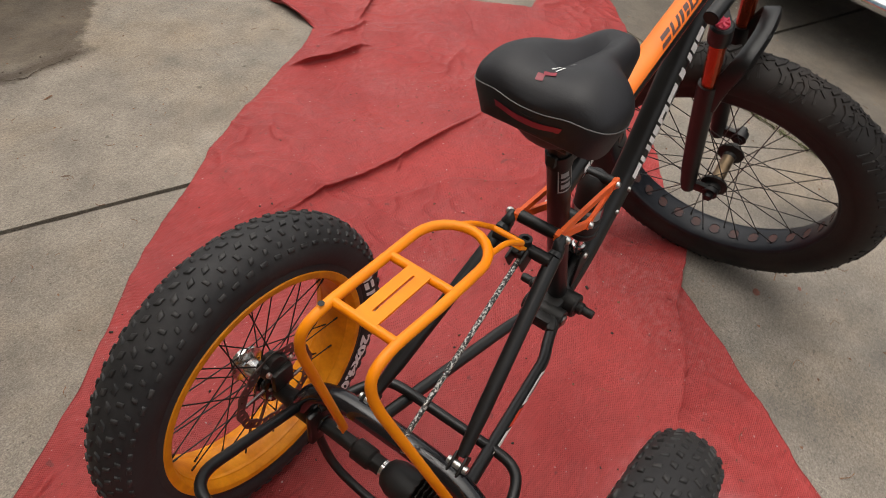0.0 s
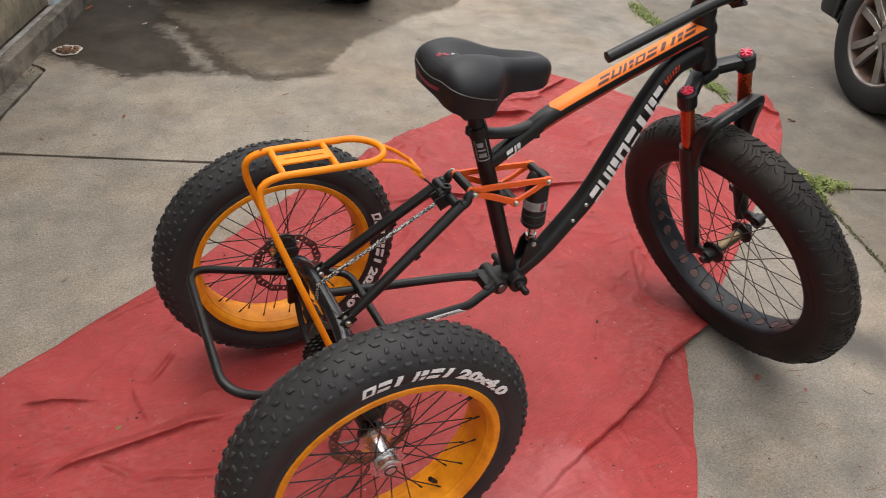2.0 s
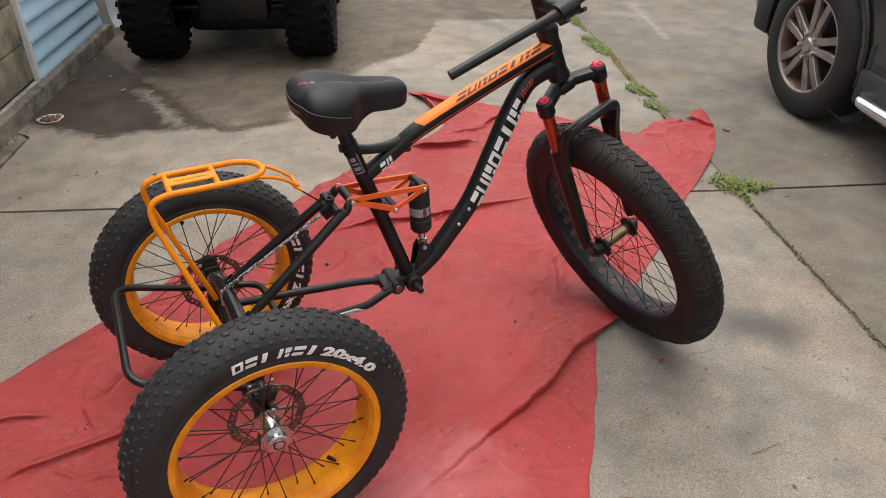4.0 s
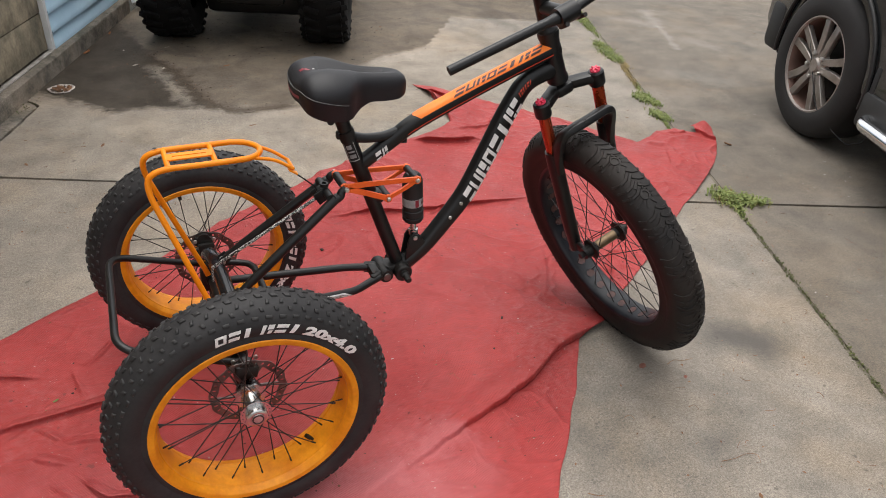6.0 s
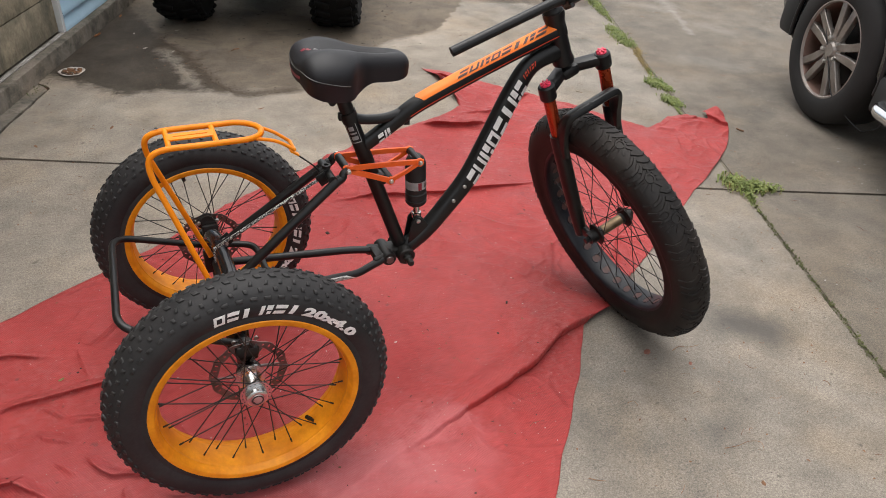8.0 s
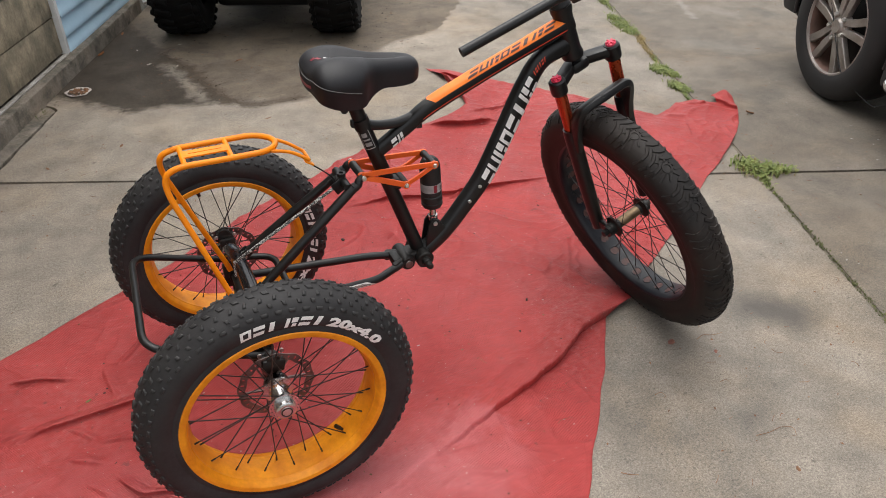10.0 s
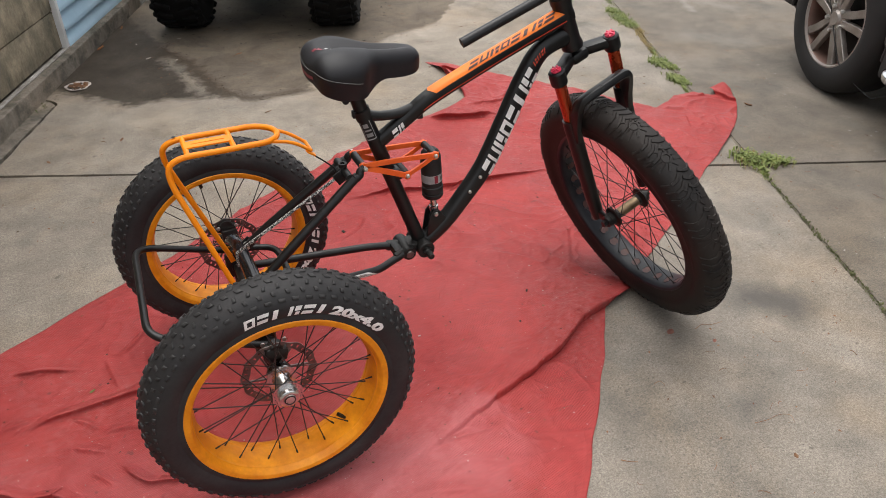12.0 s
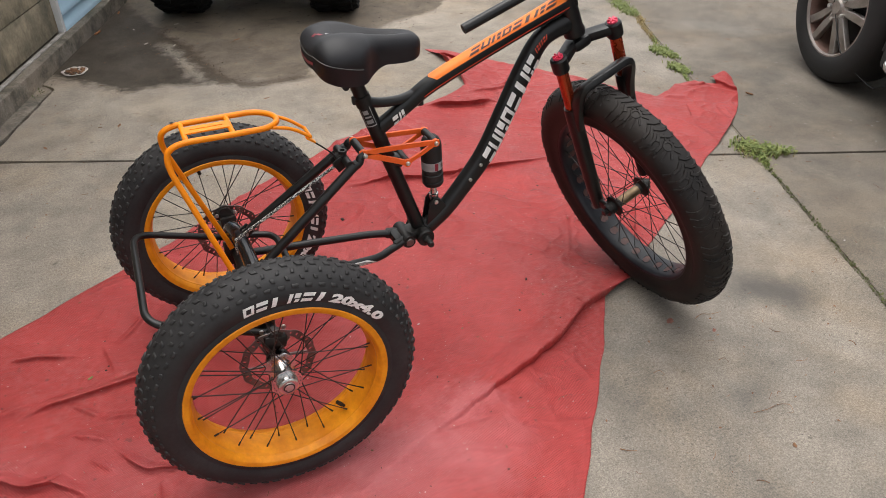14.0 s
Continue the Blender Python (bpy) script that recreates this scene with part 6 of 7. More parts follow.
    shell.add(rows, [(k * 24 + j, k * 24 + (j + 1) % 24, k * 24 + 24 + (j + 1) % 24, k * 24 + 24 + j) for k in range(6) for j in range(24)] + [tuple(144 + j for j in range(24))])
    for s in (-1, 1):
        shell.tube(curve([(0.262, s * 0.020, 0.790), (0.275, s * 0.022, 0.776), (0.300, s * 0.022, 0.770), (0.322, s * 0.022, 0.778), (0.345, s * 0.014, 0.806)], 5), 0.0036, 8)
    part("under_cover", shell, PLASTIC, seat)
    part("clamp", Geo().box(pose(0.296, 0, 0.770, 0, -12, 0), 0.046, 0.050, 0.024, 0.005).tube([(0.274, -0.030, 0.762), (0.274, 0.030, 0.762)], 0.008, 12), WORN, seat)
    return seat


seat = saddle()
bpy.context.view_layer.update()


def lay_on(ob, x, y, lift=0.001):
    """A place on top of ob, over x, y."""
    hit, p, n, _ = ob.ray_cast(Vector((x, y, 1.2)), Vector((0, 0, -1)))
    return p + Vector((0, 0, lift))


def seat_mark(cx, cy, length, wide, turn):
    vs, c, s = [], math.cos(radians(turn)), math.sin(radians(turn))
    for i in range(5):
        for j in range(3):
            u, v = (i / 4 - 0.5) * length, (j / 2 - 0.5) * wide
            vs.append(lay_on(seat, cx + u * c - v * s, cy + u * s + v * c))
    return Geo().add(vs, [(i * 3 + j, i * 3 + j + 1, i * 3 + j + 4, i * 3 + j + 3) for i in range(4) for j in range(2)])


part("printed_mark", seat_mark(0.234, -0.004, 0.007, 0.014, 20), RED_VINYL, seat, "red printed mark")
part("printed_mark", seat_mark(0.225, 0.003, 0.009, 0.009, 10), RED_VINYL, seat, "red printed mark")
for cx, cy, ln in ((0.254, -0.001, 0.018), (0.250, -0.008, 0.018), (0.275, -0.010, 0.012)):
    part("printed_mark", seat_mark(cx, cy, ln * 0.8, 0.0022, -15), LETTER, seat, "small white print bar")


# ---- the house at the side of the driveway ----
def yard_box(geo, a0, a1, b0, b1, z0, z1, edge=0.0):
    return geo.box(YARD @ Matrix.Translation(((a0 + a1) / 2, (b0 + b1) / 2, (z0 + z1) / 2)), a1 - a0, b1 - b0, z1 - z0, edge)


def rough_kerb():
    """A hand-laid kerb with worn, uneven arrises."""
    prof = [(-3.255, -0.1), (-3.255, 0.080), (-3.20, 0.083), (-3.170, 0.083), (-3.143, 0.083), (-3.138, 0.079), (-3.137, 0.040), (-3.136, 0.0), (-3.136, -0.1)]
    n, vs = 220, []
    for i in range(n + 1):
        along = -4.4 + 6.8 * i / n
        for k, (a, z) in enumerate(prof):
            bump = 0.0 if k in (0, 1, 8) else 0.003 * noise.noise((along * 5, k * 0.7, 3.1)) + 0.003 * noise.noise((along * 21, k * 0.9, 7.7))
            vs.append(YARD @ Vector((a + bump * (k > 3), along, z + bump * (k < 6) * 0.6)))
    m = len(prof)
    return Geo().add(vs, [(i * m + k, i * m + k + 1, i * m + m + k + 1, i * m + m + k) for i in range(n) for k in range(m - 1)] + [tuple(range(m))[::-1], tuple(n * m + k for k in range(m))])


kerb = tagged(part("kerb", rough_kerb(), KERB, sharp=32), "rough stained concrete kerb ledge along the house wall", "kerb", kind="structure")
wall = tagged(part("wall_west", yard_box(Geo(), -3.46, -3.285, -4.4, 2.385, 0.0, 2.7, 0.0), BOARD), "weathered house wall beside the driveway", "wall", kind="structure")
for b0, b1 in ((-4.4, -2.5), (-2.5, -0.6), (-0.6, 1.316)):
    for k in range(13):
        z0, z1 = (0.092 if k == 0 else 0.280 + 0.196 * (k - 1)), 0.280 + 0.196 * k
        part("board", yard_box(Geo(), -3.285, -3.210 + 0.002 * (k % 2), b0 + 0.002, b1 - 0.002, z0 + 0.002, z1 - 0.003, 0.004), BOARD, wall)
part("sill_strip", yard_box(Geo(), -3.207, -3.182, -4.4, 1.316, 0.083, 0.089, 0.002), PEELED, wall, "sill strip with peeling white paint")
part("corner_trim", yard_box(Geo(), -3.285, -3.186, 1.320, 1.350, 0.085, 2.7, 0.003), TRIM, wall, "white corner trim board")
for i in range(26):
    z0, z1 = (0.078 if i == 0 else 0.062 + 0.1 * i), 0.162 + 0.1 * i
    g = Geo()
    prof = [(-3.283, z0), (-3.204, z0), (-3.186, z0 + 0.002), (-3.184, z0 + 0.008), (-3.190, z0 + 0.03), (-3.212, z1), (-3.283, z1)]
    m = len(prof)
    vs = [YARD @ Vector((a, b, zz)) for b in (1.351, 2.385) for a, zz in prof]
    g.add(vs, [tuple(range(m)), tuple(range(2 * m - 1, m - 1, -1))] + [(k, (k + 1) % m, (k + 1) % m + m, k + m) for k in range(m)])
    part("siding", g, SIDING, wall)
back_wall = tagged(part("wall_north", yard_box(Geo(), -5.4, -5.2, 2.0, 9.0, 0.0, 2.7), SIDING), "pale blue rear wall of the house", "wall", kind="structure")
tagged(part("wall_south", yard_box(Geo(), -5.4, -3.46, 2.20, 2.385, 0.0, 2.7), SIDING), "pale blue end wall of the house", "wall", kind="structure")
pipe = Geo().tube([YARD @ Vector(p) for p in bent([(-3.150, 2.52, 2.68), (-3.150, 2.52, 0.11), (-3.115, 2.49, 0.035)], 0.04)], 0.042, 4)
downpipe = tagged(part("downpipe", pipe, TRIM, sharp=30), "white square downpipe standing at the house corner", "downpipe")
part("pipe_bracket", yard_box(Geo(), -3.21, -3.09, 2.44, 2.56, 1.2, 1.24, 0.004), TRIM, downpipe)
tagged(part("roof_edge", yard_box(Geo(), -5.5, -3.0, -4.6, 2.6, 2.7, 2.8, 0.01), TRIM), "white roof edge over the house wall", "roof", kind="structure")


# ---- the quad bike, mostly out of sight ----
def knobbly_tyre(r, w):
    prof = [(0.12, -w * 0.42), (0.16, -w * 0.50), (r - 0.07, -w * 0.52), (r - 0.025, -w * 0.46), (r - 0.008, -w * 0.25), (r - 0.006, 0), (r - 0.008, w * 0.25), (r - 0.025, w * 0.46), (r - 0.07, w * 0.52), (0.16, w * 0.50), (0.12, w * 0.42)]
    g = Geo().lathe(prof, ALONG_X, 64)
    for i in range(26):
        a = 2 * math.pi * i / 26
        for s, off in ((-1, 0.0), (1, 0.12)):
            for y, l in ((0.24, 0.085), (0.44, 0.04)):
                m = pose(0, 0, 0, math.degrees(a + off + (0.06 if y > 0.3 else 0)), 0, 0) @ pose(s * w * y, 0, r - 0.006 - (0.015 if y > 0.3 else 0), 0, s * (25 if y > 0.3 else 0), s * 14)
                g.box(m, l, 0.030, 0.022, 0.003)
    return g


ALONG_X = pose(0, 0, 0, 0, 90, 0)
quad = tagged(new("quad_bike"), "dark quad bike with knobbly tyres parked on the damp concrete", "quad bike")
quad.matrix_basis = YARD @ pose(-2.245, 1.97, 0)
tyre_mesh = mesh_of("tyre", knobbly_tyre(0.285, 0.27), QUAD_RUBBER)
rim_mesh = mesh_of("rim", Geo().lathe([(0.125, -0.09), (0.135, -0.085), (0.105, -0.05), (0.10, 0.0), (0.03, 0.03), (0.0, 0.03)], ALONG_X, 32), FRAME)
for x, y in ((-0.47, 0), (0.43, 0), (-0.45, 1.2), (0.41, 1.2)):
    w = part("wheel", tyre_mesh, QUAD_RUBBER, quad, "knobbly black tyre")
    w.location = (x, y, 0.285)
    r = part("rim", rim_mesh, FRAME, w)
g = Geo().tube([(-0.36, 0, 0.285), (0.36, 0, 0.285)], 0.022, 12).box(pose(0, 0, 0.285), 0.16, 0.18, 0.15, 0.03)
part("axle", g, FRAME, quad)
# the low wide box is added to darken the space between the tyres
g = Geo().box(pose(0, 0.60, 0.33), 0.40, 1.5, 0.20, 0.03).box(pose(0, 0.66, 0.25), 0.60, 1.30, 0.24, 0.05)
for s in (-1, 1):
    g.tube([(s * 0.10, 0.25, 0.34), (s * 0.34, 0.02, 0.27)], 0.016, 8).tube([(s * 0.10, 0.9, 0.34), (s * 0.34, 1.18, 0.27)], 0.016, 8)
part("chassis", g, FRAME, quad)
g = Geo()
for s in (-1, 1):
    g.tube(curve([(s * 0.36, -0.30, 0.46), (s * 0.38, -0.10, 0.60), (s * 0.38, 0.20, 0.62), (s * 0.34, 0.38, 0.48)], 5), [0.13] * 16, 10)
# the wide flat box is added out of view to shade the ground below
g.box(pose(0, 0.55, 0.62), 0.40, 1.4, 0.22, 0.06).box(pose(0, 0.56, 0.56), 1.10, 1.66, 0.16, 0.05).box(pose(0, 0.62, 0.42), 0.62, 0.80, 0.20, 0.05)
part("shading_bodywork", g, PLASTIC, quad)
part("seat", Geo().box(pose(0, 0.75, 0.78), 0.28, 0.62, 0.14, 0.05), VINYL, quad)


# ---- the parked car ----
car = tagged(new("parked_car"), "dark parked car with five-spoke alloy wheels and a chrome side step", "car")
car.matrix_basis = YARD @ pose(0.618, 0.772, 0)
WHEEL_R = 0.349


def outline_with_arch(z_low):
    """The body's side from the sill to the window line, with round openings over both wheels."""
    pts = [(0.56, 0.30), (0.64, 0.42), (0.65, 0.66), (0.60, 0.80), (0.20, 0.96), (-0.35, 1.05), (-3.35, 1.08), (-3.55, 0.95), (-3.60, 0.55), (-3.52, 0.32)]
    for c in (-2.62, 0.0):
        reach = 0.405
        start = math.degrees(math.asin((z_low - WHEEL_R) / reach))
        pts += [(c + reach * -math.cos(radians(a)), WHEEL_R + reach * math.sin(radians(a))) for a in np.linspace(start, 180 - start, 15)]
    return pts


SIDE = Matrix(((0, 0, 1, 0), (1, 0, 0, 0), (0, 1, 0, 0), (0, 0, 0, 1)))  # outline x along the car, y up, thickness across
g = Geo().prism(outline_with_arch(0.26), 0.02, 1.80, SIDE, 0.03)
part("body", g, CAR_PAINT, car, "dark glossy car body")
g = Geo().prism([(0.15, 1.0), (-0.55, 1.45), (-0.8, 1.60), (-2.9, 1.62), (-3.3, 1.2), (-3.35, 1.07)], 0.14, 1.68, SIDE, 0.05)
part("cabin", g, GLASS, car, "dark glazed cabin")
part("roof", Geo().box(pose(0.91, -1.85, 1.63), 1.36, 2.2, 0.06, 0.025), CAR_PAINT, car)
for s in (0.0, -2.62):
    arc = [(0.012, s + 0.42 * -math.cos(radians(a)), WHEEL_R + 0.42 * math.sin(radians(a))) for a in range(-8, 189, 7)]
    part("wheel_arch", Geo().tube(arc, 0.010, 10), PLASTIC, car, "grey plastic wheel arch lip")
    part("arch_liner", Geo().prism([(s + 0.44 * -math.cos(radians(a)), WHEEL_R + 0.44 * math.sin(radians(a))) for a in range(-8, 189, 14)], 0.24, 0.26, SIDE), CAR_TRIM, car)
part("sill", Geo().box(pose(0.045, -1.31, 0.30), 0.08, 1.80, 0.16, 0.02), CAR_TRIM, car, "grey plastic sill")
part("mud_flap", Geo().box(pose(0.075, -0.445, 0.37, 0, 0, 0), 0.12, 0.035, 0.24, 0.01), CAR_TRIM, car)
part("bumper_corner", Geo().box(pose(0.07, 0.515, 0.40), 0.12, 0.16, 0.26, 0.04), CAR_TRIM, car)
part("underside", Geo().box(pose(0.91, -1.3, 0.27), 1.5, 3.9, 0.10, 0.02), PLASTIC, car)
step = Geo().tube(bent([(0.12, -0.47, 0.285), (-0.022, -0.505, 0.264), (-0.028, -2.05, 0.264), (0.12, -2.15, 0.285)], 0.05), 0.029, 18)
part("side_step", step, CHROME, car, "chrome tubular side step")


def car_wheel(y, x=0.0, flip=False):
    tyre = Geo().lathe([(0.212, 0.0), (0.222, -0.008), (0.25, -0.012), (0.30, -0.010), (0.325, 0.008), (0.335, 0.03), (0.337, 0.10), (0.335, 0.18), (0.32, 0.21), (0.25, 0.22), (0.212, 0.21)], ALONG_X, 72)
    wheel = part("wheel", tyre, CAR_RUBBER, car, "black road tyre on an alloy wheel")
    wheel.matrix_basis = pose(x, y, WHEEL_R) @ pose(0, 0, 0, 0, 0, (180 if flip else 0) + (3.5 if y == 0 else 0)) @ pose(0, 0, 0, 9, 0, 0) @ Matrix.Scale(1.035, 4)
    rim = Geo().lathe([(0.224, 0.004), (0.222, -0.004), (0.214, -0.006), (0.208, 0.004), (0.200, 0.03), (0.196, 0.16), (0.21, 0.2)], ALONG_X, 72)
    part("rim", rim, ALLOY_DEEP, wheel, "rust-dusted wheel barrel")
    part("rim_lip", Geo().lathe([(0.2245, 0.003), (0.2225, -0.005), (0.213, -0.007), (0.207, 0.003)], ALONG_X, 72), LIP, wheel)
    part("brake_drum", Geo().lathe([(0.0, 0.075), (0.15, 0.075), (0.15, 0.10), (0.19, 0.11), (0.19, 0.16)], ALONG_X, 40), PLASTIC, wheel)
    spoke = Geo()
    for s in (-1, 1):
        poly = [(s * 0.003, 0.045), (s * 0.034, 0.040), (s * 0.044, 0.120), (s * 0.066, 0.208), (s * 0.026, 0.213), (s * 0.010, 0.120)]
        spoke.prism(poly if s > 0 else poly[::-1], 0.0, 0.026, Matrix(((0, 0, 1, 0.004), (1, 0, 0, 0), (0, 1, 0, 0), (0, 0, 0, 1))), 0.005)
    me = mesh_of("spoke", spoke, ALLOY)
    for i in range(5):
        ob = part("spoke", me, ALLOY, wheel, "split alloy spoke")
        ob.rotation_euler = (radians(72 * i), 0, 0)
    hub = Geo().lathe([(0.0, -0.006), (0.028, -0.005), (0.032, 0.0), (0.036, 0.006), (0.066, 0.010), (0.070, 0.03), (0.0, 0.03)], ALONG_X, 40)
    part("hub_cap", hub, ALLOY, wheel)
    nut = mesh_of("wheel_nut", Geo().lathe([(0.0, -0.010), (0.008, -0.009), (0.010, -0.004), (0.010, 0.012), (0.0, 0.012)], ALONG_X @ Matrix.Translation((-0.055, 0, 0)), 6), STEEL)
    for i in range(5):
        ob = part("wheel_nut", nut, STEEL, wheel)
        ob.rotation_euler = (radians(72 * i + 36), 0, 0)


car_wheel(0.0)
car_wheel(-2.62)
car_wheel(0.0, 1.82, True)
car_wheel(-2.62, 1.82, True)
cable = Geo().tube([YARD @ Vector(p) for p in curve([(0.61, 1.00, 0.60), (0.618, 0.916, 0.492), (0.618, 0.793, 0.346), (0.618, 0.634, 0.183), (0.645, 0.525, 0.129), (0.685, 0.433, 0.094), (0.685, 0.383, 0.115), (0.665, 0.305, 0.158), (0.60, 0.17, 0.248), (0.62, 0.05, 0.262)], 8)], 0.0025, 8)
tagged(part("cable", cable, PLASTIC), "thin black cable hanging down across the car wheel", "cable")


# ---- weeds in the joints ----
def weeds(name, spots, label, height, blade_w, mat=GRASS):
    rng = random.Random(7)
    vs, fs = [], []
    for a, b, sa, sb, count in spots:
        for _ in range(count):
            p = YARD @ Vector((rng.gauss(a, sa), rng.gauss(b, sb), 0))
            h = height * rng.uniform(0.35, 1.2)
            t = rng.uniform(0, 2 * math.pi)
            lean = Vector((math.cos(t), math.sin(t), 0)) * h * rng.uniform(0.3, 1.4)
            side = Vector((-math.sin(t), math.cos(t), 0)) * blade_w * rng.uniform(0.6, 1.3)
            k = len(vs)
            mid, tip = p + lean * 0.4 + Vector((0, 0, h * 0.7)), p + lean + Vector((0, 0, h * 0.75))
            vs += [p - side * 0.5, p + side * 0.5, mid + side, mid - side, tip]
            fs += [(k, k + 1, k + 2, k + 3), (k + 3, k + 2, k + 4)]
    ob = part(name, Geo().add(vs, fs), mat, sharp=180)
    return tagged(ob, label, "weeds", kind="stuff")


weeds("weeds", [(-0.02, 0.055, 0.026, 0.030, 270), (0.045, 0.016, 0.040, 0.024, 360), (0.10, 0.004, 0.030, 0.010, 80), (0.0, -0.06, 0.009, 0.05, 90)], "low green weeds growing at the crossing of two joints", 0.028, 0.0034)
weeds("weeds", [(-0.045, 2.86, 0.022, 0.060, 460), (-0.038, 2.68, 0.020, 0.055, 420), (-0.030, 2.50, 0.016, 0.055, 300), (-0.024, 2.34, 0.008, 0.05, 70), (-0.055, 2.12, 0.020, 0.035, 300), (-0.042, 1.98, 0.026, 0.055, 620), (-0.022, 1.84, 0.024, 0.040, 420), (-0.060, 1.17, 0.016, 0.03, 170), (-0.025, 1.165, 0.020, 0.038, 420), (0.008, 1.10, 0.014, 0.022, 220),
    (-0.034, 0.945, 0.017, 0.026, 260), (-0.010, 0.892, 0.018, 0.024, 320), (-0.026, 0.80, 0.007, 0.03, 60), (-0.020, 1.33, 0.007, 0.04, 60)], "patchy green weeds along a driveway joint", 0.017, 0.0030)
weeds("dry_weeds", [(0.006, 1.71, 0.014, 0.030, 150), (-0.010, 1.62, 0.010, 0.040, 130), (-0.020, 1.50, 0.008, 0.05, 120), (-0.020, 1.38, 0.008, 0.04, 90)], "dried yellow-brown weeds in a driveway joint", 0.013, 0.0026, DRY_GRASS)
weeds("dry_weeds", [(0.0, 0.045, 0.030, 0.034, 130), (0.05, 0.015, 0.040, 0.024, 130)], "dry stalks among the weeds at the joint crossing", 0.020, 0.0022, DRY_GRASS)
weeds("moss", [(0.0, -0.2 - 0.11 * i, 0.0055, 0.034, 46) for i in range(16)] + [(-3.10, 0.75, 0.012, 0.05, 24)], "thin dull moss in the driveway joints", 0.0075, 0.0036, MOSS)


# ---- litter ----
def paper_plate():
    g, n = Geo(), 40
    rng = random.Random(3)
    rings = [(0.0, 0.0015), (0.025, 0.0015), (0.042, 0.002), (0.050, 0.006), (0.058, 0.007), (0.060, 0.005)]
    vs, fs = [], []
    for r, z in rings:
        for i in range(n):
            a = 2 * math.pi * i / n
            w = 1 + 0.12 * noise.noise((math.cos(a) * 2, math.sin(a) * 2, 0.5))
            vs.append((r * w * math.cos(a), r * w * math.sin(a), z * (1 + 0.5 * noise.noise((math.cos(a) * 3, math.sin(a) * 3, 2.5)))))
    for k in range(len(rings) - 1):
        for i in range(n):
            fs.append((k * n + i, k * n + (i + 1) % n, (k + 1) * n + (i + 1) % n, (k + 1) * n + i))
    plate = tagged(part("paper_plate", g.add(vs, fs), PAPER), "crumpled dirty paper plate with brown scraps lying by the kerb", "plate")
    plate.location = (-0.354, 2.44, 0.001)
    scraps = Geo()
    for _ in range(34):
        a, r = rng.uniform(0, 6.28), 0.046 * math.sqrt(rng.random())
        scraps.box(pose(r * math.cos(a), r * math.sin(a), 0.007, rng.uniform(-30, 30), rng.uniform(-30, 30), rng.uniform(0, 360)), rng.uniform(0.008, 0.026), rng.uniform(0.004, 0.010), 0.004, 0.001)
    part("scraps", scraps, LEAF_BROWN, plate, "brown leaf and food scraps")
    soot = Geo()
    for _ in range(40):
        a, r = rng.uniform(0, 6.28), 0.050 * math.sqrt(rng.random())
        soot.box(pose(r * math.cos(a), r * math.sin(a), 0.005, rng.uniform(-20, 20), rng.uniform(-20, 20), rng.uniform(0, 360)), rng.uniform(0.006, 0.018), rng.uniform(0.005, 0.012), 0.003, 0.0008)
    part("dark_scraps", soot, SILT, plate, "dark crumbs stuck to the plate")


paper_plate()


def litter(name, label, count, area, size, mat, seed, curl):
    """Fallen twigs and leaf bits, many and small."""
    rng = random.Random(seed)
    g = Geo()
    for _ in range(count):
        a, b = rng.uniform(*area[0]), rng.uniform(*area[1])
        p = YARD @ Vector((a, b, 0.0))
        t, l = rng.uniform(0, 6.28), size * rng.uniform(0.4, 1.5)
        way, side = Vector((math.cos(t), math.sin(t), 0)), Vector((-math.sin(t), math.cos(t), 0))
        z = 0.004
        if curl:
            bow = rng.uniform(-0.6, 0.6)
            g.tube([p + way * l * k + side * l * bow * (k - k * k) * 2 + Vector((0, 0, 0.0015)) for k in (0, 0.3, 0.6, 1)], rng.uniform(0.0004, 0.0009), 4)
        else:
            w = l * rng.uniform(0.3, 0.6)
            k = len(g.v)
            g.v += [tuple(p - way * l / 2 + Vector((0, 0, 0.001))), tuple(p + side * w / 2 + Vector((0, 0, z))), tuple(p + way * l / 2 + Vector((0, 0, 0.001))), tuple(p - side * w / 2 + Vector((0, 0, 0.002)))]
            g.f.append((k, k + 1, k + 2, k + 3))
    return tagged(part(name, g, mat, sharp=180), label, "litter", kind="stuff")


def crumbs_along(line, count, spread):
    """Dirt crumbs gathered along a crack."""
    rng, g = random.Random(21), Geo()
    for _ in range(count):
        i = rng.randrange(len(line) - 1)
        p = Vector(line[i]).lerp(Vector(line[i + 1]), rng.random()) + Vector((rng.gauss(0.01, spread), rng.gauss(0.01, spread), 0))
        size, turn = 0.0015 + 0.006 * rng.random() ** 3, rng.uniform(0, 180)
        g.box(Matrix.Translation(p + Vector((0, 0, 0.002))) @ pose(0, 0, 0, rng.uniform(-20, 20), 0, turn), size, size * rng.uniform(0.3, 0.9), 0.002)
    return tagged(part("dirt_crumbs", g, SILT), "dark dirt crumbs along a crack in the concrete", "dirt", kind="stuff")


crumbs_along([(0.10, 2.90, 0), (0.152, 2.70, 0), (0.228, 2.385, 0), (0.258, 2.178, 0), (0.396, 1.926, 0), (0.664, 1.934, 0)], 190, 0.036)
litter("twigs", "tiny curled twigs scattered over the concrete", 460, ((-3.0, 1.6), (-1.6, 2.6)), 0.022, SCRAP, 11, True)
litter("leaf_bits", "small dry leaf bits scattered over the concrete", 1500, ((-3.0, 1.6), (-1.8, 2.8)), 0.0075, SCRAP, 12, False)
litter("leaf_bits", "dark leaf crumbs gathered on the damp concrete", 260, ((-2.9, -1.2), (1.5, 2.6)), 0.014, SOIL, 13, False)


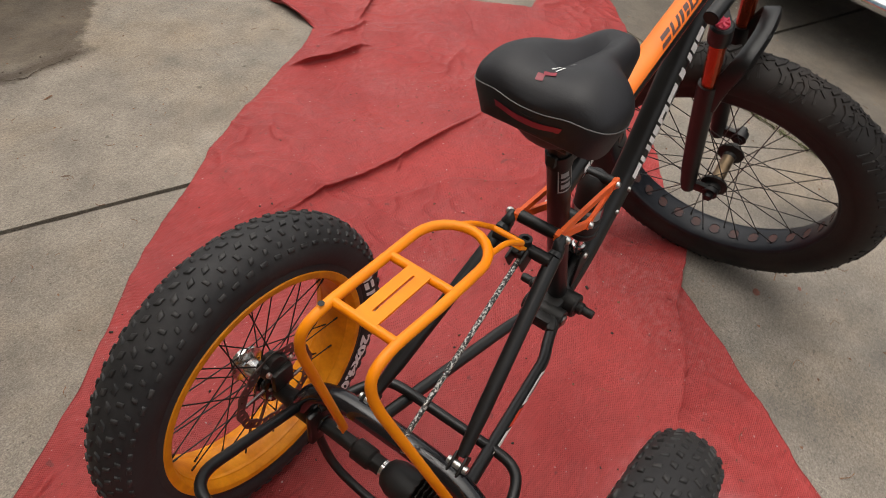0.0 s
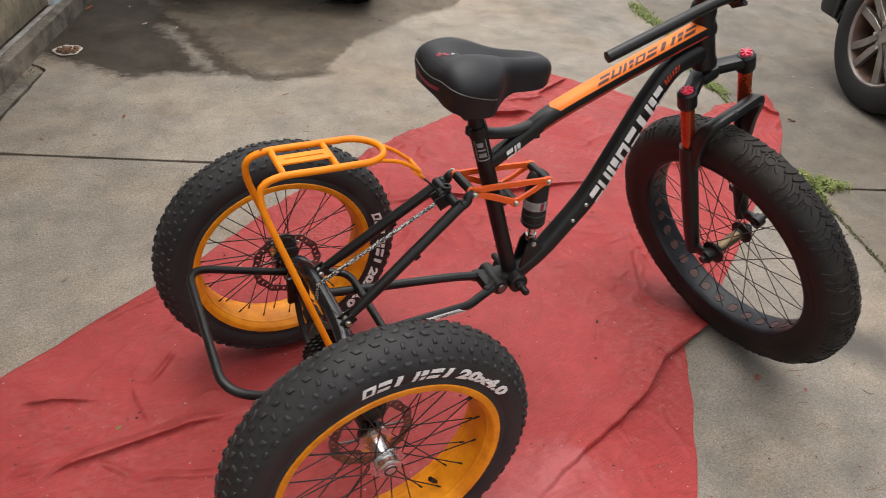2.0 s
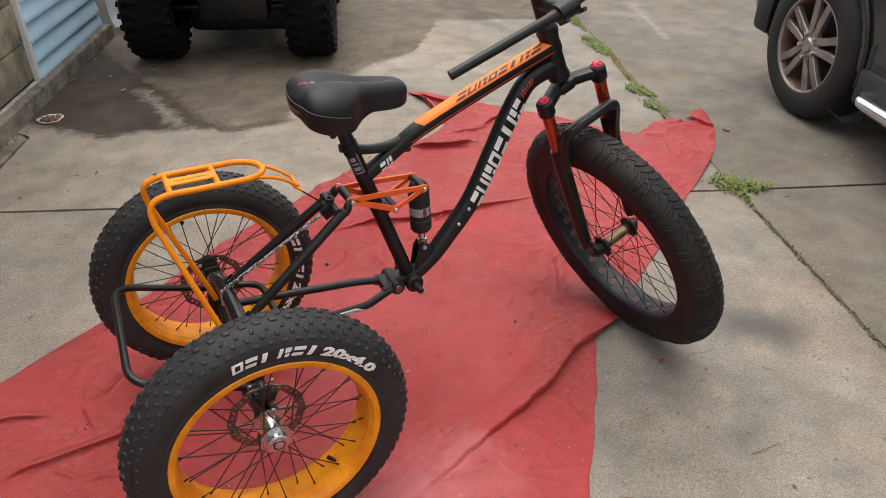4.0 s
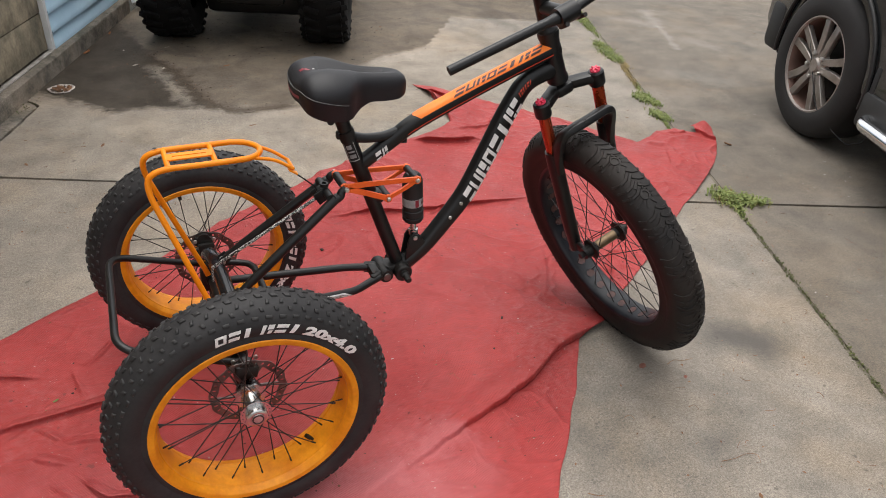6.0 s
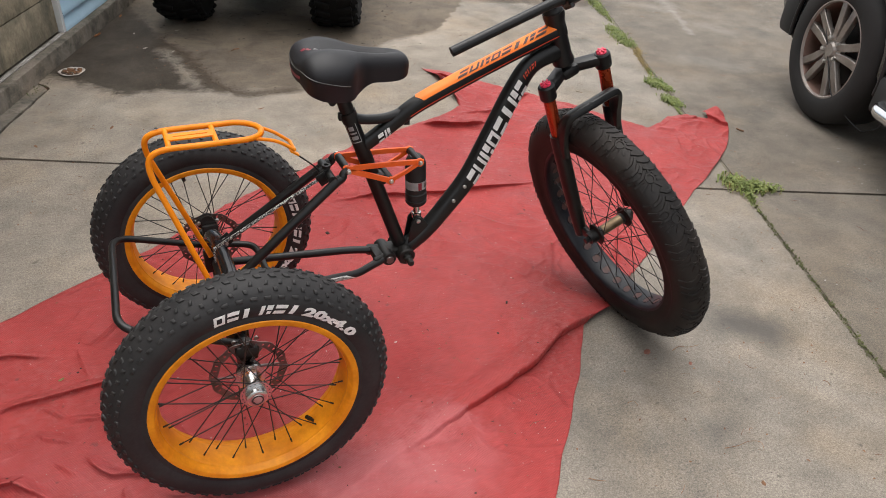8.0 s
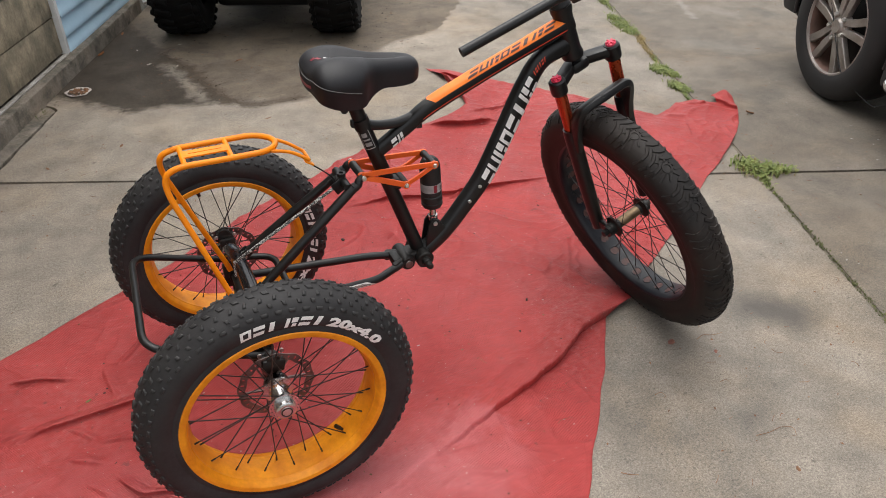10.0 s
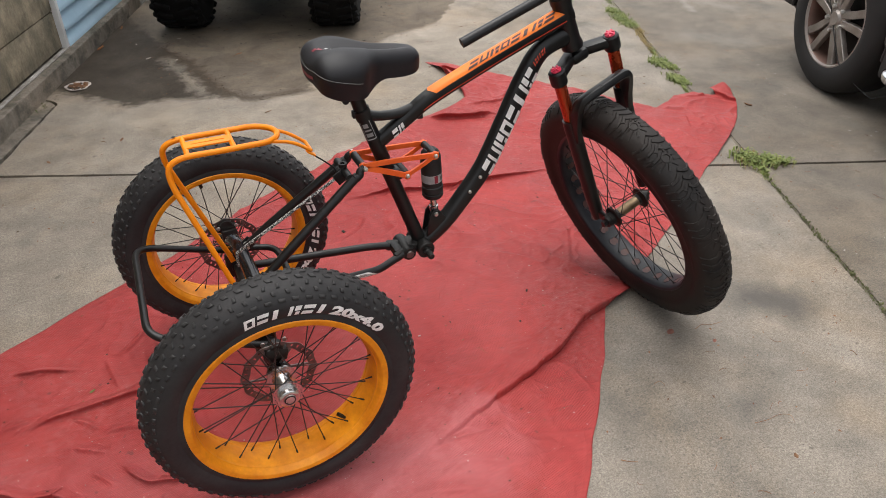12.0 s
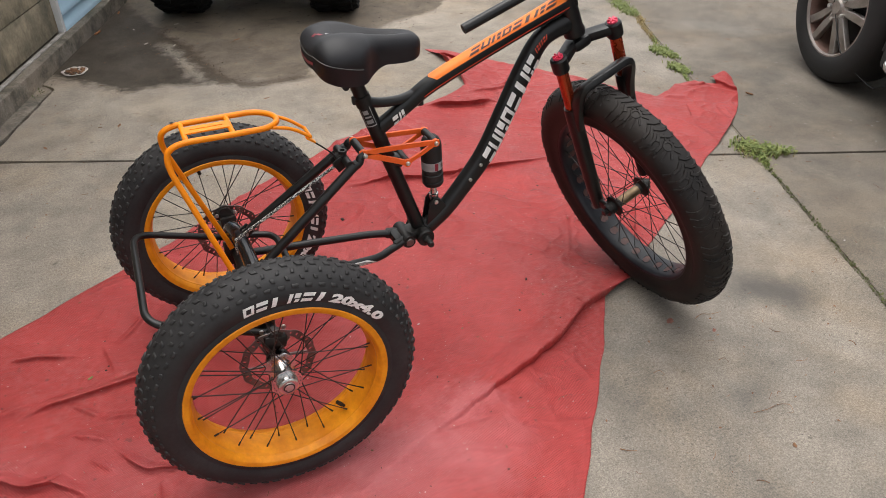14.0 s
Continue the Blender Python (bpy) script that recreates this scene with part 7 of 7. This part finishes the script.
def tarp_litter(name, label, count, size, mat, seed):
    """Crumbs lying on the sheet."""
    rng, g = random.Random(seed), Geo()
    for _ in range(count):
        x, y = rng.uniform(-0.9, 1.5), rng.uniform(-0.6, 1.1)
        hit, p, normal, _ = tarp.ray_cast(Vector((x, y, 0.2)), Vector((0, 0, -1)))
        if hit:
            big = size * rng.uniform(0.4, 1.5) * (2.2 if rng.random() < 0.06 else 1.0)
            g.box(Matrix.Translation(p + Vector((0, 0, big * 0.12))) @ pose(0, 0, 0, rng.uniform(-12, 12), rng.uniform(-12, 12), rng.uniform(0, 180)), big, big * rng.uniform(0.3, 0.8), big * 0.3)
    return tagged(part(name, g, mat, sharp=180), label, "litter", kind="stuff")


tarp_litter("leaf_crumbs", "dark leaf crumbs scattered on the red tarpaulin", 260, 0.0040, SOIL, 31)
tarp_litter("leaf_crumbs", "brown dry leaf crumbs scattered on the red tarpaulin", 130, 0.0048, SCRAP, 32)
tarp_litter("grit", "pale grains of grit on the red tarpaulin", 160, 0.0030, PAPER, 33)


def fallen_leaf(name, label, x, y, length, wide, turn, curl, mat):
    """One leaf or scrap lying where it fell, its tip curled up, with a notched edge."""
    seed, n, m = x * 7 + y * 13, 9, 5
    vs = []
    for i in range(n):
        t = i / (n - 1)
        half = wide / 2 * math.sin(math.pi * (0.08 + 0.86 * t)) ** 0.7 * (1 + 0.35 * noise.noise((t * 6, seed, 1.3)))
        for j in range(m):
            v = j / (m - 1) * 2 - 1
            lift = curl * (t * t * 0.8 + 0.5 * v * v) + 0.12 * curl * noise.noise((t * 5, v * 3, seed))
            vs.append(((t - 0.5) * length * 0.7, v * half * (0.75 + 0.3 * noise.noise((t * 9, v * 4, seed + 5))), 0.0006 + max(0.0, lift)))
    ground_z = 0.0
    hit, p, normal, _ = tarp.ray_cast(Vector((x, y, 0.2)), Vector((0, 0, -1)))
    if hit:
        ground_z = p.z + 0.0004
    ob = part(name, Geo().add(vs, [(i * m + j, i * m + j + 1, i * m + m + j + 1, i * m + m + j) for i in range(n - 1) for j in range(m - 1)]), mat, sharp=180)
    ob.matrix_basis = pose(x, y, ground_z, 0, 0, turn)
    rim = ob.modifiers.new("thickness", "SOLIDIFY")
    rim.thickness, rim.offset = 0.0005, 1
    return tagged(ob, label, "leaf" if "leaf" in name else "scrap", "fallen leaves and scraps")


def bent_twig(label, pts, radius):
    """A thin curled twig, thicker at its root."""
    line = curve([(x, y, 0.0022 + 0.004 * (k % 2)) for k, (x, y) in enumerate(pts)], 5)
    ob = part("twig", Geo().tube(line, [radius * (1.2 - 0.7 * i / (len(line) - 1)) for i in range(len(line))], 6), LEAF_BROWN)
    return tagged(ob, label, "twig", "fallen twigs")


for name, label, x, y, length, wide, turn, curl, mat in (
        ("fallen_leaf", "curled orange-brown dead leaf lying against the kerb", -0.215, 2.985, 0.052, 0.024, 20, 0.014, LEAF_ORANGE),
        ("fallen_leaf", "small orange dead leaf on the damp concrete", -0.075, 3.33, 0.040, 0.016, 70, 0.008, LEAF_ORANGE),
        ("paper_scrap", "tiny pale scrap on the damp concrete", -0.025, 2.985, 0.022, 0.010, 95, 0.003, LEAF_PALE),
        ("paper_scrap", "small white scrap beside the damp crack", 0.012, 2.715, 0.036, 0.018, 10, 0.005, LEAF_PALE),
        ("paper_scrap", "narrow pale scrap on the silty concrete", 0.209, 2.99, 0.036, 0.010, 0, 0.003, LEAF_PALE),
        ("fallen_leaf", "dead brown leaf in the silty crack", 0.148, 2.63, 0.022, 0.012, 40, 0.004, LEAF_PALE),
        ("fallen_leaf", "flat dark dead leaf on the silty concrete", 0.473, 2.586, 0.050, 0.020, 5, 0.004, LEAF_BROWN),
        ("fallen_leaf", "small dark leaf on the dry concrete", -0.208, 1.717, 0.034, 0.016, 60, 0.004, LEAF_BROWN),
        ("fallen_leaf", "narrow dark leaf on the dry concrete", 0.433, 1.744, 0.044, 0.011, 8, 0.003, LEAF_BROWN),
        ("fallen_leaf", "small dark leaf near the cross joint", -0.497, 1.618, 0.030, 0.013, 120, 0.003, LEAF_BROWN),
        ("fallen_leaf", "tiny orange leaf lying in the cross joint", -0.065, 1.315, 0.020, 0.010, 30, 0.004, LEAF_ORANGE),
        ("fallen_leaf", "brown curled leaf beside the rolled tarpaulin corner", 2.510, 0.862, 0.052, 0.014, 150, 0.012, LEAF_BROWN),
        ("fallen_leaf", "flattened rusty leaf beside the front wheel", 1.112, -0.270, 0.034, 0.022, 20, 0.002, LEAF_RED),
        ("fallen_leaf", "small rusty leaf on the concrete by the front wheel", 1.199, -0.354, 0.016, 0.012, 45, 0.003, LEAF_RED),
        ("fallen_leaf", "small brown leaf bit on the concrete", 1.089, -0.749, 0.018, 0.012, 80, 0.003, LEAF_BROWN),
        ("fallen_leaf", "small green leaf lying on the tarpaulin", -0.408, 0.172, 0.020, 0.009, 15, 0.003, LEAF_GREEN)):
    fallen_leaf(name, label, x, y, length, wide, turn, curl, mat)
bent_twig("forked thin brown twig by the front wheel", [(1.185, -0.292), (1.21, -0.288), (1.24, -0.296), (1.272, -0.302)], 0.0009)
bent_twig("hair-thin curled twig on the concrete", [(0.935, -0.418), (0.952, -0.420), (0.958, -0.434), (0.945, -0.438)], 0.0007)
bent_twig("hair-thin curled twig on the concrete", [(1.125, -0.452), (1.142, -0.455), (1.146, -0.470)], 0.0007)
bent_twig("long curled twig on the concrete", [(1.075, -0.632), (1.11, -0.640), (1.15, -0.637), (1.172, -0.652), (1.165, -0.672), (1.148, -0.668)], 0.0007)
bent_twig("curled twig on the concrete", [(1.315, -0.540), (1.335, -0.552), (1.352, -0.545)], 0.0007)
bent_twig("short brown twig beside the tarpaulin edge", [(0.705, -0.585), (0.718, -0.600), (0.738, -0.606)], 0.0010)
